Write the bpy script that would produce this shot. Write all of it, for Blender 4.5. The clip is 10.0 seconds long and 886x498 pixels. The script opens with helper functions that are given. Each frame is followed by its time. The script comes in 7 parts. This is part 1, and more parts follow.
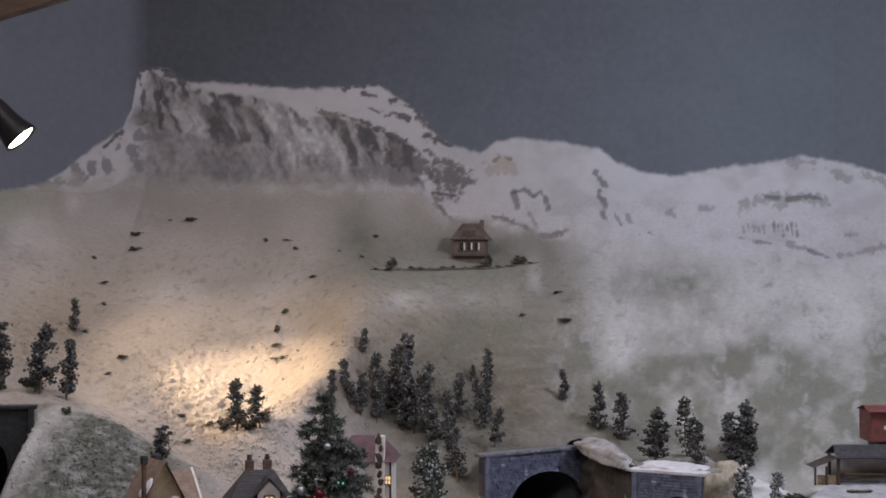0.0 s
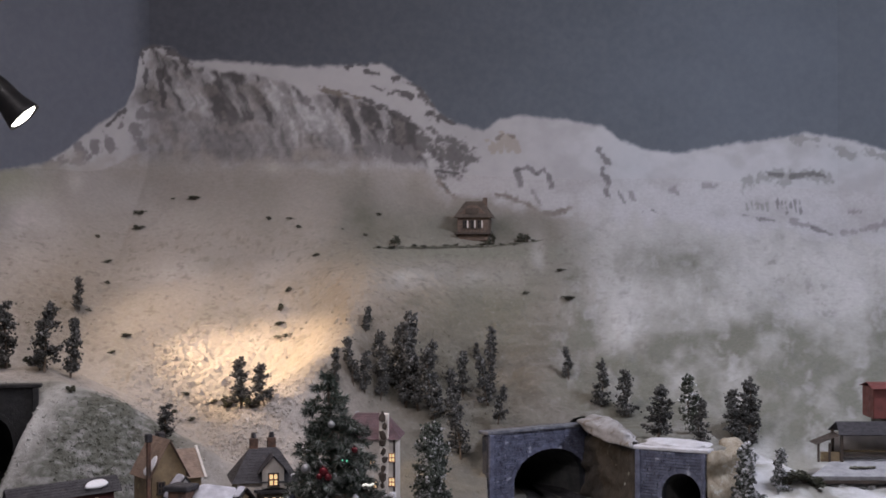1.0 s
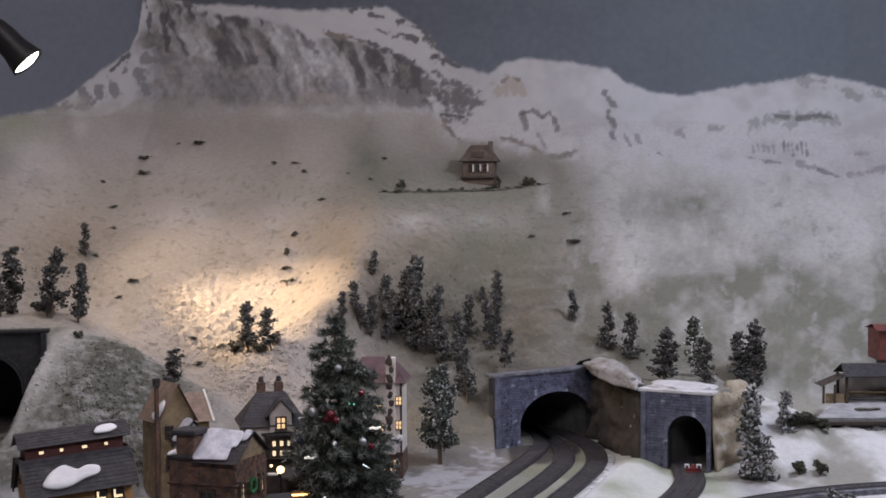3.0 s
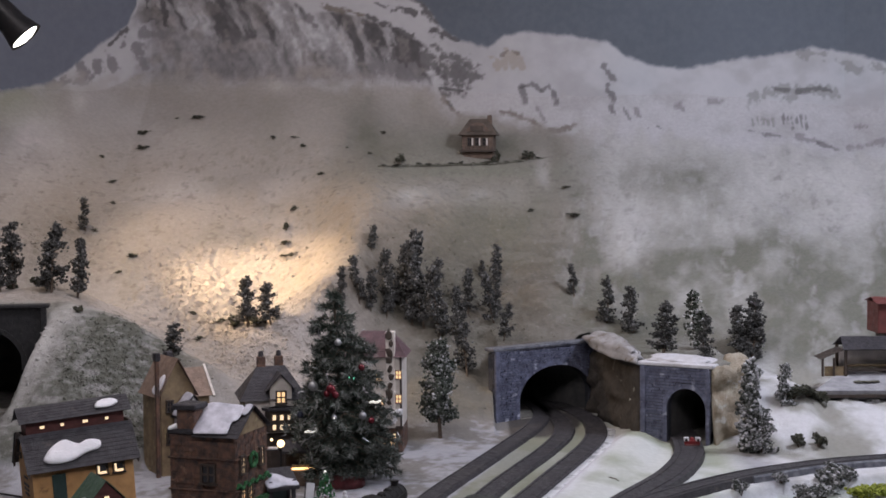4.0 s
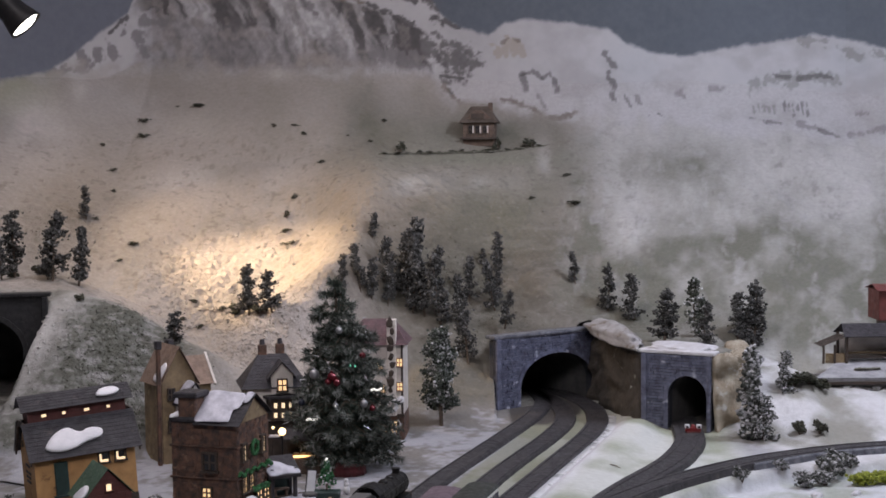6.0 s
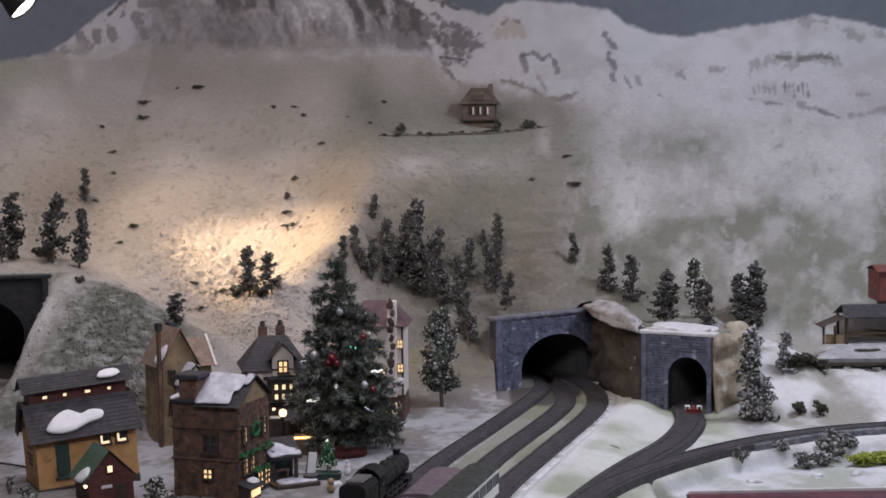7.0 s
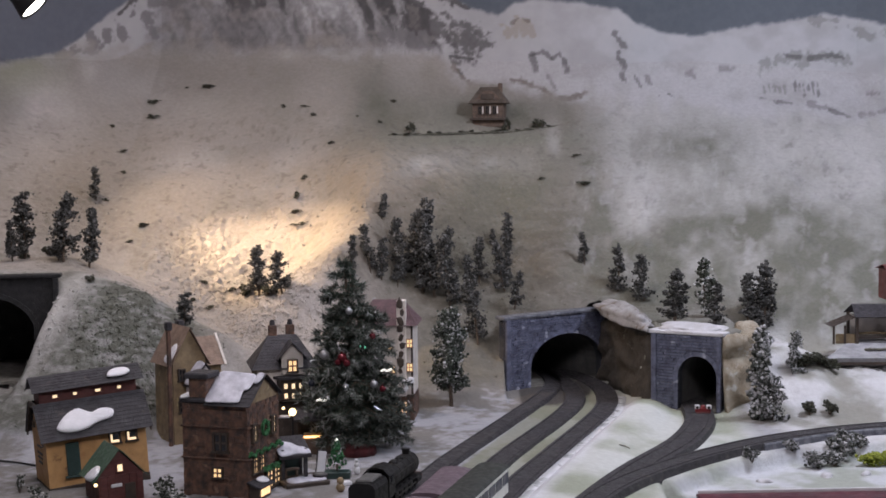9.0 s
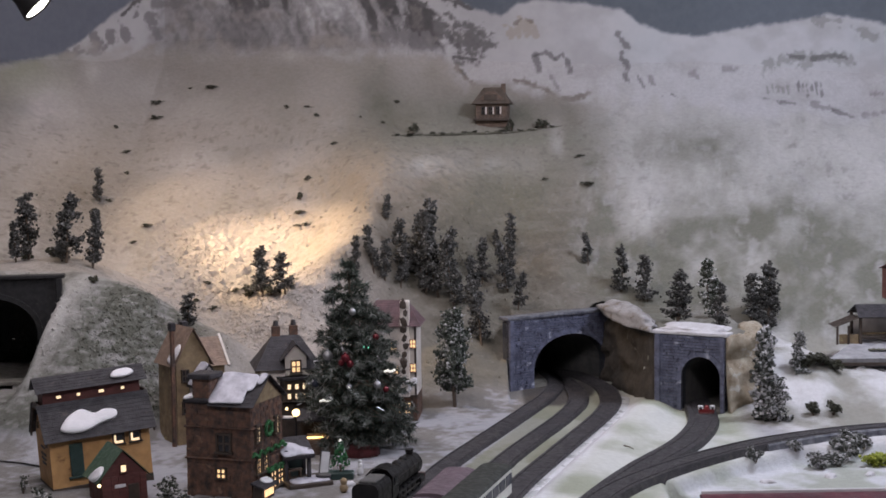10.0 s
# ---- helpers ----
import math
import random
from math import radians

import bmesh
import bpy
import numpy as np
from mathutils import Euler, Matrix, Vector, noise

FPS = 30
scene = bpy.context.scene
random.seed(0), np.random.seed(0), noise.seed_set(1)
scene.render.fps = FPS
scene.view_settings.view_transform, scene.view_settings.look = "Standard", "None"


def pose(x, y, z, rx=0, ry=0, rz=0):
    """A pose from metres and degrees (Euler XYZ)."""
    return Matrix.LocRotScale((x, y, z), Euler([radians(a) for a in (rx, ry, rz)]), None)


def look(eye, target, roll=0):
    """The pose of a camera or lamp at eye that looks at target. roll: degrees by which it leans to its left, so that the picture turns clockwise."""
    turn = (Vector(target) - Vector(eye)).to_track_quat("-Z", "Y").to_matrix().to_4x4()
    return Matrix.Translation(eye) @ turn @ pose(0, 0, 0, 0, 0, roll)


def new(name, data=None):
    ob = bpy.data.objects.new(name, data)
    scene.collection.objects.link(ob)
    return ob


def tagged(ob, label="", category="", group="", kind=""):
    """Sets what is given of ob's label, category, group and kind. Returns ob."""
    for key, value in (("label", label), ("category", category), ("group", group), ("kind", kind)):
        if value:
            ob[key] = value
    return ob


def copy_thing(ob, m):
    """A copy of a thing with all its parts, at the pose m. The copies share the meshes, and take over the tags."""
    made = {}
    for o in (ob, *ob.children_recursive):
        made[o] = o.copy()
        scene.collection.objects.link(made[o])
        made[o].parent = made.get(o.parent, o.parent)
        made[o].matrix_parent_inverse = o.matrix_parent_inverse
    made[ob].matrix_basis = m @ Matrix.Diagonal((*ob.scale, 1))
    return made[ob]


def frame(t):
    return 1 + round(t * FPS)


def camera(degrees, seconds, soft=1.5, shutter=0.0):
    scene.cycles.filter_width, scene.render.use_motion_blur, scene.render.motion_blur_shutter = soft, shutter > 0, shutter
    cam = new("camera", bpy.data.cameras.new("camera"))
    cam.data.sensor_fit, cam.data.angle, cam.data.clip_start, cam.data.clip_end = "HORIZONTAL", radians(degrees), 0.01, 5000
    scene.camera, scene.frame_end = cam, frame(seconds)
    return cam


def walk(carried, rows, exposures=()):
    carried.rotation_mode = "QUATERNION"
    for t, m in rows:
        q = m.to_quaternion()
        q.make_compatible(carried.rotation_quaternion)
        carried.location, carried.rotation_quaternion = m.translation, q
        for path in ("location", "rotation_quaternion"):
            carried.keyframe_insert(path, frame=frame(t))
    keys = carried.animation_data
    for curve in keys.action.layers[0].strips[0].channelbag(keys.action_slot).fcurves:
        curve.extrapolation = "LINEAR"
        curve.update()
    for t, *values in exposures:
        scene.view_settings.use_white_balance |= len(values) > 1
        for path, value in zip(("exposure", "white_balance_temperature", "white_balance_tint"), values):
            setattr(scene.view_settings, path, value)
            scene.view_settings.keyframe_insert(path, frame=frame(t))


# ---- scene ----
# A winter model railway in the corner of a room, seen by a camera on a tripod that tilts down.
# x to the right, y ahead, z up; the tripod stands at the origin, the layout's board is 0.90 m high.
EYE = (0.0, 0.0, 1.45)
BOARD = 0.90
cam = camera(33.6, 10.0, soft=1.7)
# seconds, yaw, pitch, roll of the tripod head
HEAD = [
    (0.0, 0.000, 1.200, 0.000), (0.5, 0.014, 1.082, -0.009), (1.0, 0.129, 0.339, -0.121),
    (1.5, 0.192, -0.624, -0.244), (2.0, 0.211, -1.252, -0.302), (2.5, 0.313, -1.503, -0.338),
    (2.7, 0.343, -1.588, -0.345),
    (4.0, 0.346, -2.861, -0.514), (4.5, 0.303, -2.904, -0.505), (5.0, 0.306, -2.833, -0.525),
    (5.5, 0.366, -3.003, -0.560), (7.0, 0.403, -4.058, -0.689), (7.5, 0.489, -4.237, -0.705),
    (8.0, 0.620, -4.088, -0.680), (8.5, 0.703, -4.043, -0.696), (9.0, 0.778, -4.083, -0.692),
    (9.5, 0.845, -4.050, -0.700), (10.0, 0.906, -4.059, -0.735),
]
EXPOSURES = [(0.0, 0.03), (2.5, 0.06), (5.0, 0.10), (10.0, 0.14)]
walk(cam, [(t, pose(*EYE, 90 + pitch, 0, yaw) @ pose(0, 0, 0, 0, 0, roll)) for t, yaw, pitch, roll in HEAD], EXPOSURES)

# ---- light: a cool ceiling panel to the right in front of the layout, a clamp spot at its left, two unseen fills ----
world = bpy.data.worlds.new("room")
scene.world = world
world.use_nodes = True
world.node_tree.nodes["Background"].inputs[0].default_value = (0.5, 0.6, 0.8, 1)
world.node_tree.nodes["Background"].inputs[1].default_value = 0.02


def lamp(name, kind, energy, colour, m, size=0.5, size_y=0.3, angle=60, soft=0.02):
    data = bpy.data.lights.new(name, kind)
    data.energy, data.color = energy, colour
    if kind == "AREA":
        data.shape, data.size, data.size_y = "RECTANGLE", size, size_y
    else:
        data.spot_size, data.spot_blend, data.shadow_soft_size = radians(angle), 1.0, soft
    ob = new(name, data)
    ob.matrix_world = m
    return ob


SPOT_EYE, SPOT_AIM = Vector((-0.985, 3.42, 1.780)), Vector((-0.400, 3.44, 1.15))
CEILING = 2.55
FILL_TINT = (0.96, 0.90, 0.95)
lamp("unseen_overhead_light", "AREA", 34, (0.82, 0.84, 0.99), look((1.30, 2.70, CEILING - 0.03), (0.45, 3.25, 1.0)), size=0.5, size_y=0.3)
# unseen fill, added to brighten the layout's left side
lamp("unseen_overhead_light", "AREA", 16, (1.0, 0.91, 0.95), look((-0.55, 2.55, CEILING - 0.03), (-0.5, 3.2, 1.0)), size=0.9, size_y=0.4)
# unseen frontal fill, added to lift the dark parts
lamp("front_fill_light", "AREA", 27, FILL_TINT, look((0.1, 0.9, CEILING - 0.03), (0, 2.6, 0.9)), size=1.2, size_y=0.6)
SPOT_AT = look(SPOT_EYE.lerp(SPOT_AIM, 0.03), SPOT_AIM)
lamp("clamp_spot_light", "SPOT", 80, (1.0, 0.71, 0.43), SPOT_AT, angle=36, soft=0.02)
lamp("clamp_spot_light", "SPOT", 14, (1.0, 0.73, 0.48), SPOT_AT, angle=80, soft=0.02)
lamp("clamp_spot_spill", "SPOT", 3.8, (1.0, 0.76, 0.56), SPOT_AT, angle=178, soft=0.03)
# ---- materials ----
def ramp_mix(nt, fac, a, b):
    mix = nt.nodes.new("ShaderNodeMix")
    mix.data_type = "RGBA"
    nt.links.new(fac, mix.inputs[0])
    for sock, col in ((mix.inputs[6], a), (mix.inputs[7], b)):
        if isinstance(col, tuple):
            sock.default_value = (*col, 1)
        else:
            nt.links.new(col, sock)
    return mix.outputs[2]


def noise_tex(nt, scale, detail=4.0, rough=0.6, stretch=None, lo=0.35, hi=0.65):
    co = nt.nodes.new("ShaderNodeTexCoord").outputs["Object"]
    if stretch:
        mp = nt.nodes.new("ShaderNodeMapping")
        mp.inputs["Scale"].default_value = stretch
        nt.links.new(co, mp.inputs[0])
        co = mp.outputs[0]
    n = nt.nodes.new("ShaderNodeTexNoise")
    n.inputs["Scale"].default_value, n.inputs["Detail"].default_value, n.inputs["Roughness"].default_value = scale, detail, rough
    nt.links.new(co, n.inputs["Vector"])
    r = nt.nodes.new("ShaderNodeMapRange")
    r.inputs["From Min"].default_value, r.inputs["From Max"].default_value = lo, hi
    nt.links.new(n.outputs[0], r.inputs[0])
    return r.outputs[0]


def mat(name, a, b=None, scale=60.0, rough=0.75, bump=0.15, fine=400.0, metal=0.0, stretch=None, third=None, third_scale=25.0, third_at=0.6,
        paint=None, vary=0.0, bump_dist=0.002):
    """Two tones at one scale, stains and other patches of a third at another, fine grain and relief."""
    m = bpy.data.materials.new(name)
    m.use_nodes = True
    nt = m.node_tree
    p = nt.nodes["Principled BSDF"]
    b = b or tuple(c * 0.7 for c in a)
    if paint:
        at = nt.nodes.new("ShaderNodeVertexColor")
        at.layer_name = paint
        dark = nt.nodes.new("ShaderNodeMix")
        dark.data_type, dark.blend_type = "RGBA", "MULTIPLY"
        dark.inputs[0].default_value = 1.0
        nt.links.new(at.outputs[0], dark.inputs[6])
        col = ramp_mix(nt, noise_tex(nt, scale, 6), a, b)
        nt.links.new(col, dark.inputs[7])
        col = dark.outputs[2]
    else:
        col = ramp_mix(nt, noise_tex(nt, scale, 5, stretch=stretch), a, b)
    if third:
        col = ramp_mix(nt, noise_tex(nt, third_scale, 5, 0.65, lo=third_at, hi=third_at + 0.08), col, third)
    if vary:
        info = nt.nodes.new("ShaderNodeObjectInfo")
        hsv = nt.nodes.new("ShaderNodeHueSaturation")
        r = nt.nodes.new("ShaderNodeMapRange")
        r.inputs["To Min"].default_value, r.inputs["To Max"].default_value = 1 - vary, 1 + vary
        nt.links.new(info.outputs["Random"], r.inputs[0])
        nt.links.new(r.outputs[0], hsv.inputs["Value"])
        nt.links.new(col, hsv.inputs["Color"])
        col = hsv.outputs[0]
    nt.links.new(col, p.inputs["Base Color"])
    p.inputs["Metallic"].default_value = metal
    rr = nt.nodes.new("ShaderNodeMapRange")
    rr.inputs["To Min"].default_value, rr.inputs["To Max"].default_value = max(rough - 0.12, 0.02), min(rough + 0.12, 1.0)
    nt.links.new(noise_tex(nt, scale * 1.7, 3), rr.inputs[0])
    nt.links.new(rr.outputs[0], p.inputs["Roughness"])
    if bump:
        bp = nt.nodes.new("ShaderNodeBump")
        bp.inputs["Strength"].default_value, bp.inputs["Distance"].default_value = bump, bump_dist
        nt.links.new(noise_tex(nt, fine, 5, 0.7, lo=0.2, hi=0.8), bp.inputs["Height"])
        nt.links.new(bp.outputs[0], p.inputs["Normal"])
    return m


def glow(name, colour, strength):
    m = bpy.data.materials.new(name)
    m.use_nodes = True
    p = m.node_tree.nodes["Principled BSDF"]
    p.inputs["Base Color"].default_value = (*colour, 1)
    p.inputs["Emission Color"].default_value = (*colour, 1)
    p.inputs["Emission Strength"].default_value = strength
    return m


M = dict(
    mural=mat("mural_paint", (1.0, 1.0, 1.0), (0.95, 0.955, 0.96), 30, 0.85, 0.05, 300, paint="paint"),
    terrain=mat("plaster_terrain", (1.02, 1.01, 1.00), (0.90, 0.89, 0.88), 90, 0.85, 0.42, 130, paint="paint", bump_dist=0.006),
    room=mat("room_wall_paint", (0.62, 0.62, 0.64), (0.56, 0.56, 0.58), 8, 0.8, 0.05, 200),
    ceiling=mat("ceiling_paint", (0.72, 0.72, 0.72), (0.66, 0.66, 0.66), 8, 0.85, 0.05, 200),
    floor=mat("grey_carpet", (0.20, 0.20, 0.21), (0.14, 0.14, 0.15), 90, 0.95, 0.4, 700),
    wood=mat("dark_brown_wood", (0.10, 0.055, 0.03), (0.06, 0.032, 0.018), 30, 0.55, 0.2, 300, stretch=(1, 8, 8)),
    # the third tone paints in the bricks' pale bluish highlights
    brick=mat("blue_grey_brick", (0.165, 0.178, 0.255), (0.065, 0.070, 0.108), 70, 0.36, 0.4, 500, third=(0.42, 0.44, 0.52), third_scale=48, third_at=0.60, vary=0.0),
    mortar=mat("dark_mortar", (0.05, 0.052, 0.065), (0.03, 0.032, 0.04), 90, 0.9, 0.4, 500),
    darkstone=mat("black_portal_stone", (0.014, 0.014, 0.016), (0.009, 0.009, 0.010), 60, 0.8, 0.4, 300, third=(0.04, 0.04, 0.038), third_scale=50, third_at=0.62),
    tunnel=mat("tunnel_lining", (0.13, 0.127, 0.125), (0.09, 0.09, 0.09), 40, 0.9, 0.4, 200),
    rock=mat("brown_earth_rock", (0.080, 0.066, 0.053), (0.042, 0.035, 0.028), 38, 0.85, 0.8, 130, third=(0.20, 0.17, 0.13), third_scale=45, third_at=0.64, bump_dist=0.005),
    tanrock=mat("tan_snowy_rock", (0.40, 0.36, 0.29), (0.25, 0.20, 0.14), 40, 0.8, 0.7, 150, third=(0.50, 0.49, 0.46), third_scale=35, third_at=0.60, bump_dist=0.005),
    snow=mat("painted_snow", (0.62, 0.62, 0.66), (0.47, 0.46, 0.48), 45, 0.55, 0.5, 350),
    gloss_snow=mat("glossy_painted_snow", (0.62, 0.64, 0.68), (0.52, 0.54, 0.56), 14, 0.32, 0.15, 60),
    thinsnow=mat("thin_dirty_snow", (0.60, 0.60, 0.67), (0.34, 0.34, 0.40), 45, 0.5, 0.3, 200, third=(0.13, 0.13, 0.14), third_scale=60, third_at=0.66),
    roofsnow=mat("white_roof_snow", (0.80, 0.79, 0.83), (0.68, 0.68, 0.72), 30, 0.5, 0.3, 300),
    road=mat("dark_track_bed", (0.060, 0.057, 0.062), (0.037, 0.035, 0.039), 60, 0.62, 0.5, 600, third=(0.085, 0.08, 0.075), third_scale=40, third_at=0.60),
    dusted=mat("snow_dusted_stone", (0.20, 0.205, 0.23), (0.055, 0.06, 0.08), 60, 0.6, 0.4, 300),
    tunnel_floor=mat("earth_floor", (0.20, 0.19, 0.17), (0.11, 0.105, 0.092), 60, 0.9, 0.5, 300),
    cap=mat("grey_streaked_snow", (0.44, 0.435, 0.455), (0.27, 0.258, 0.255), 28, 0.7, 0.7, 150, third=(0.20, 0.165, 0.135), third_scale=34, third_at=0.56, bump_dist=0.005),
    rail=mat("dull_steel_rail", (0.09, 0.085, 0.08), (0.05, 0.045, 0.04), 80, 0.5, 0.1, 400, metal=0.6),
)
# ---- noise on arrays, for the terrain and the painted backdrop ----
def lattice(ix, iy, seed):
    h = np.sin(ix * 127.1 + iy * 311.7 + seed * 74.7) * 43758.5453
    return h - np.floor(h)


def vnoise(x, y, seed=0):
    ix, iy = np.floor(x), np.floor(y)
    fx, fy = x - ix, y - iy
    fx, fy = fx * fx * (3 - 2 * fx), fy * fy * (3 - 2 * fy)
    a, b = lattice(ix, iy, seed), lattice(ix + 1, iy, seed)
    c, d = lattice(ix, iy + 1, seed), lattice(ix + 1, iy + 1, seed)
    return (a + (b - a) * fx) * (1 - fy) + (c + (d - c) * fx) * fy


def fbm(x, y, seed=0, octaves=5, gain=0.5):
    total, amp, norm = 0.0, 1.0, 0.0
    for k in range(octaves):
        total, norm = total + amp * vnoise(x * 2 ** k + 17 * k, y * 2 ** k - 9 * k, seed + k), norm + amp
        amp *= gain
    return total / norm


def mottle(x, y, seed=0, octaves=5, gain=0.5):
    """The same noise, stretched to the whole range."""
    return np.clip((fbm(x, y, seed, octaves, gain) - 0.5) * 1.9 + 0.5, 0, 1)


def cells(x, y, seed=0):
    """Distance to the nearest of points scattered one to a cell, and that point's own chance value."""
    ix, iy = np.floor(x), np.floor(y)
    best, chance = np.full(np.shape(x), 9.0), np.zeros(np.shape(x))
    for dx in (-1, 0, 1):
        for dy in (-1, 0, 1):
            cx, cy = ix + dx, iy + dy
            d = np.hypot(cx + lattice(cx, cy, seed) - x, cy + lattice(cx, cy, seed + 7) - y)
            nearer = d < best
            best, chance = np.where(nearer, d, best), np.where(nearer, lattice(cx, cy, seed + 13), chance)
    return best, chance


def step(a, b, x):
    t = np.clip((x - a) / (b - a), 0, 1)
    return t * t * (3 - 2 * t)


def bump_at(x, y, cx, cy, rx, ry):
    return np.exp(-((x - cx) / rx) ** 2 - ((y - cy) / ry) ** 2)


WALL_Y = 4.25                       # the backdrop's wall
CORNER_L, CORNER_R = -0.86, 1.135
# the fronts of the two brick portals, in plan: left and right foot
FRONT_L = ((0.092, 3.235), (0.327, 3.405))
FRONT_R = ((0.389, 3.022), (0.5195, 2.944))
PORTAL_TOP = 1.068


def backdrop_y(x):
    """How far ahead the backdrop stands; its left end turns forward by 45 degrees, its right end a little."""
    return np.minimum(WALL_Y, np.minimum(WALL_Y + (x - CORNER_L), WALL_Y - 0.4 * (x - CORNER_R)))


def block_face(x):
    """How far ahead the fronts of the portals' blocks stand."""
    return np.interp(x, [0.05, 0.092, 0.327, 0.383, 0.389, 0.5195, 0.60, 0.65], [3.20, 3.235, 3.405, 3.04, 3.022, 2.944, 2.955, 3.10])


def ground(x, y):
    """Height of the plaster landscape."""
    x, y = np.asarray(x, float), np.asarray(y, float)
    foot = np.interp(x, [-1.2, -0.45, 0.0, 0.07, 0.36, 0.60, 0.8, 1.2], [2.85, 2.95, 3.08, 3.14, 3.20, 3.18, 3.16, 3.10])
    top = np.interp(x, [-1.3, -0.85, -0.3, 0.0, 0.25, 0.7, 1.3], [1.66, 1.69, 1.70, 1.62, 1.605, 1.605, 1.55])
    wall = backdrop_y(x) - 0.03
    s = (y - foot) / (wall - foot)
    rise = np.log1p(np.exp(np.clip(s * 26, -30, 60))) / 26
    z = BOARD + (top - BOARD) * rise
    # the shoulder with the far tunnel, and the level behind it
    fall = x + 0.18 * (y - 3.0)
    ramp = 1.0 - np.log1p(np.exp(np.clip((fall + 0.78) * 30, -40, 60))) / 30 / 0.60
    z = np.maximum(z, BOARD + 0.295 * np.clip(ramp, 0, 1) * step(2.58 + 0.30 * np.clip((x + 0.74) / 0.3, 0, 1), 3.0, y + 0.10 * (x + 0.8)))
    # a notch before the far tunnel
    z = z - (z - 0.97) * step(0.0, 0.05, -0.80 - x - 0.25 * (2.93 - y)) * (1 - step(2.90, 2.93, y)) * (z > 0.97)
    # the plaster is drawn up against the backdrop
    z = z + 0.055 * step(-0.98, -0.86, x) * np.exp(-np.clip(wall + 0.03 - y, 0, 1) / 0.045)
    # the hollow and the rib at its side
    z = z - 0.05 * bump_at(x, y, -0.52, 3.50, 0.20, 0.30)
    across = x - np.interp(y, [3.1, 3.2, 3.264, 3.371, 3.587, 3.8, 4.2], [-0.42, -0.36, -0.305, -0.232, -0.205, -0.18, -0.15])
    along = step(3.12, 3.34, y) * (1 - step(3.55, 3.98, y))
    z = z + along * 0.120 * np.where(across < 0, np.exp(-(np.abs(across) / 0.115) ** 1.6), np.exp(-(across / (0.070 + 0.16 * step(3.40, 3.75, y))) ** 2))
    # broad swellings of the slope
    up = np.clip((z - BOARD) / 0.08, 0, 1) * (1 - 0.8 * step(-0.40, -0.10, y - wall))
    z = z + up * (0.05 * (fbm(x * 3.1, y * 3.1, 3, 3) - 0.5) + 0.030 * (fbm(x * 9, y * 9, 5, 3) - 0.5))
    # the blocks behind the portals, and the ground cut away before them
    face = block_face(x)
    inside_block = step(0.085, 0.10, x) * (1 - step(0.575, 0.62, x))
    z = np.where((y < face + 0.03) & (x > 0.092) & (x < 0.60), BOARD + (z - BOARD) * 0.02, z)
    z = np.maximum(z, BOARD + (PORTAL_TOP - 0.004 - BOARD) * step(face + 0.010, face + 0.026, y) * inside_block)
    # white mounds under the station
    z = np.maximum(z, BOARD + 0.105 * step(2.80, 3.10, y - 0.10 * (x - 0.7)) * step(0.50, 0.66, x) * (1 - 0.3 * step(0.71, 0.78, x)) * (0.75 + 0.5 * fbm(x * 8, y * 8, 8, 3)))
    # stones and crumbs
    rough = np.clip((z - BOARD) / 0.03, 0, 1)
    z = z + (0.0015 + 0.008 * rough) * (fbm(x * 38, y * 38, 11, 4, 0.55) - 0.5)
    crumb = np.clip(bump_at(x, y, -0.52, 3.42, 0.26, 0.26) + 0.6 * bump_at(x, y, 0.08, 3.60, 0.30, 0.30) + 0.75 * bump_at(x, y, -0.66, 2.82, 0.18, 0.2) + 0.5 * bump_at(x, y, -0.95, 3.55, 0.2, 0.2), 0, 1) * rough
    small_n = fbm(x * 95, (y + z) * 80, 19, 3)
    near_d, near_k = cells(x * 52, (y + z) * 44, 15)
    wide_d, wide_k = cells(x * 27, (y + z) * 25, 23)
    patch = np.clip(fbm(x * 10, y * 9, 16, 3) * 3.2 - 1.05, 0, 1)
    pebble = (1 - step(0.16, 0.62, near_d + 0.35 * (small_n - 0.5))) * np.clip(near_k * 1.7 - 0.4, 0, 1) * (0.35 + 0.65 * patch)
    plate = (1 - step(0.20, 0.50, wide_d + 0.30 * (small_n - 0.5))) * np.clip(wide_k * 2.2 - 1.2, 0, 1) * patch
    z = z + crumb * (0.0075 * pebble + 0.0075 * plate + 0.022 * (small_n - 0.5))
    # the rounded bank between the tracks and the road to the narrow tunnel
    edge = np.interp(y, [2.2, 2.62, 2.95, 3.15, 3.32], [0.075, 0.205, 0.312, 0.345, 0.335])
    z = z + 0.014 * step(0.0, 0.03, x - edge) * (1 - step(0.05, 0.13, x - edge)) * (1 - step(2.92, 3.08, y)) * step(2.0, 2.3, y)
    road_edge = np.interp(y, [2.62, 2.82, 2.98, 3.16], [0.352, 0.412, 0.438, 0.445])
    z = z + 0.013 * step(2.55, 3.05, y) * step(0.0, 0.05, x - edge) * (1 - step(-0.055, -0.004, x - road_edge)) * (1 - step(3.36, 3.42, y)) * (y < block_face(x) + 0.03)
    # the meadow before the curved track lies lower, and the front shelf lower still
    curve = np.interp(x, [0.30, 0.36, 0.46, 0.60, 0.80, 1.2], [2.36, 2.43, 2.54, 2.63, 2.70, 2.72])
    z = z - 0.026 * step(0.30, 0.36, x) * (1 - step(curve - 0.05, curve - 0.03, y))
    z = z - 0.036 * step(0.31, 0.34, x) * (1 - step(2.352, 2.362, y))
    return z


def inside(x, y):
    """Before the backdrop's walls."""
    return y < backdrop_y(x) + 0.02


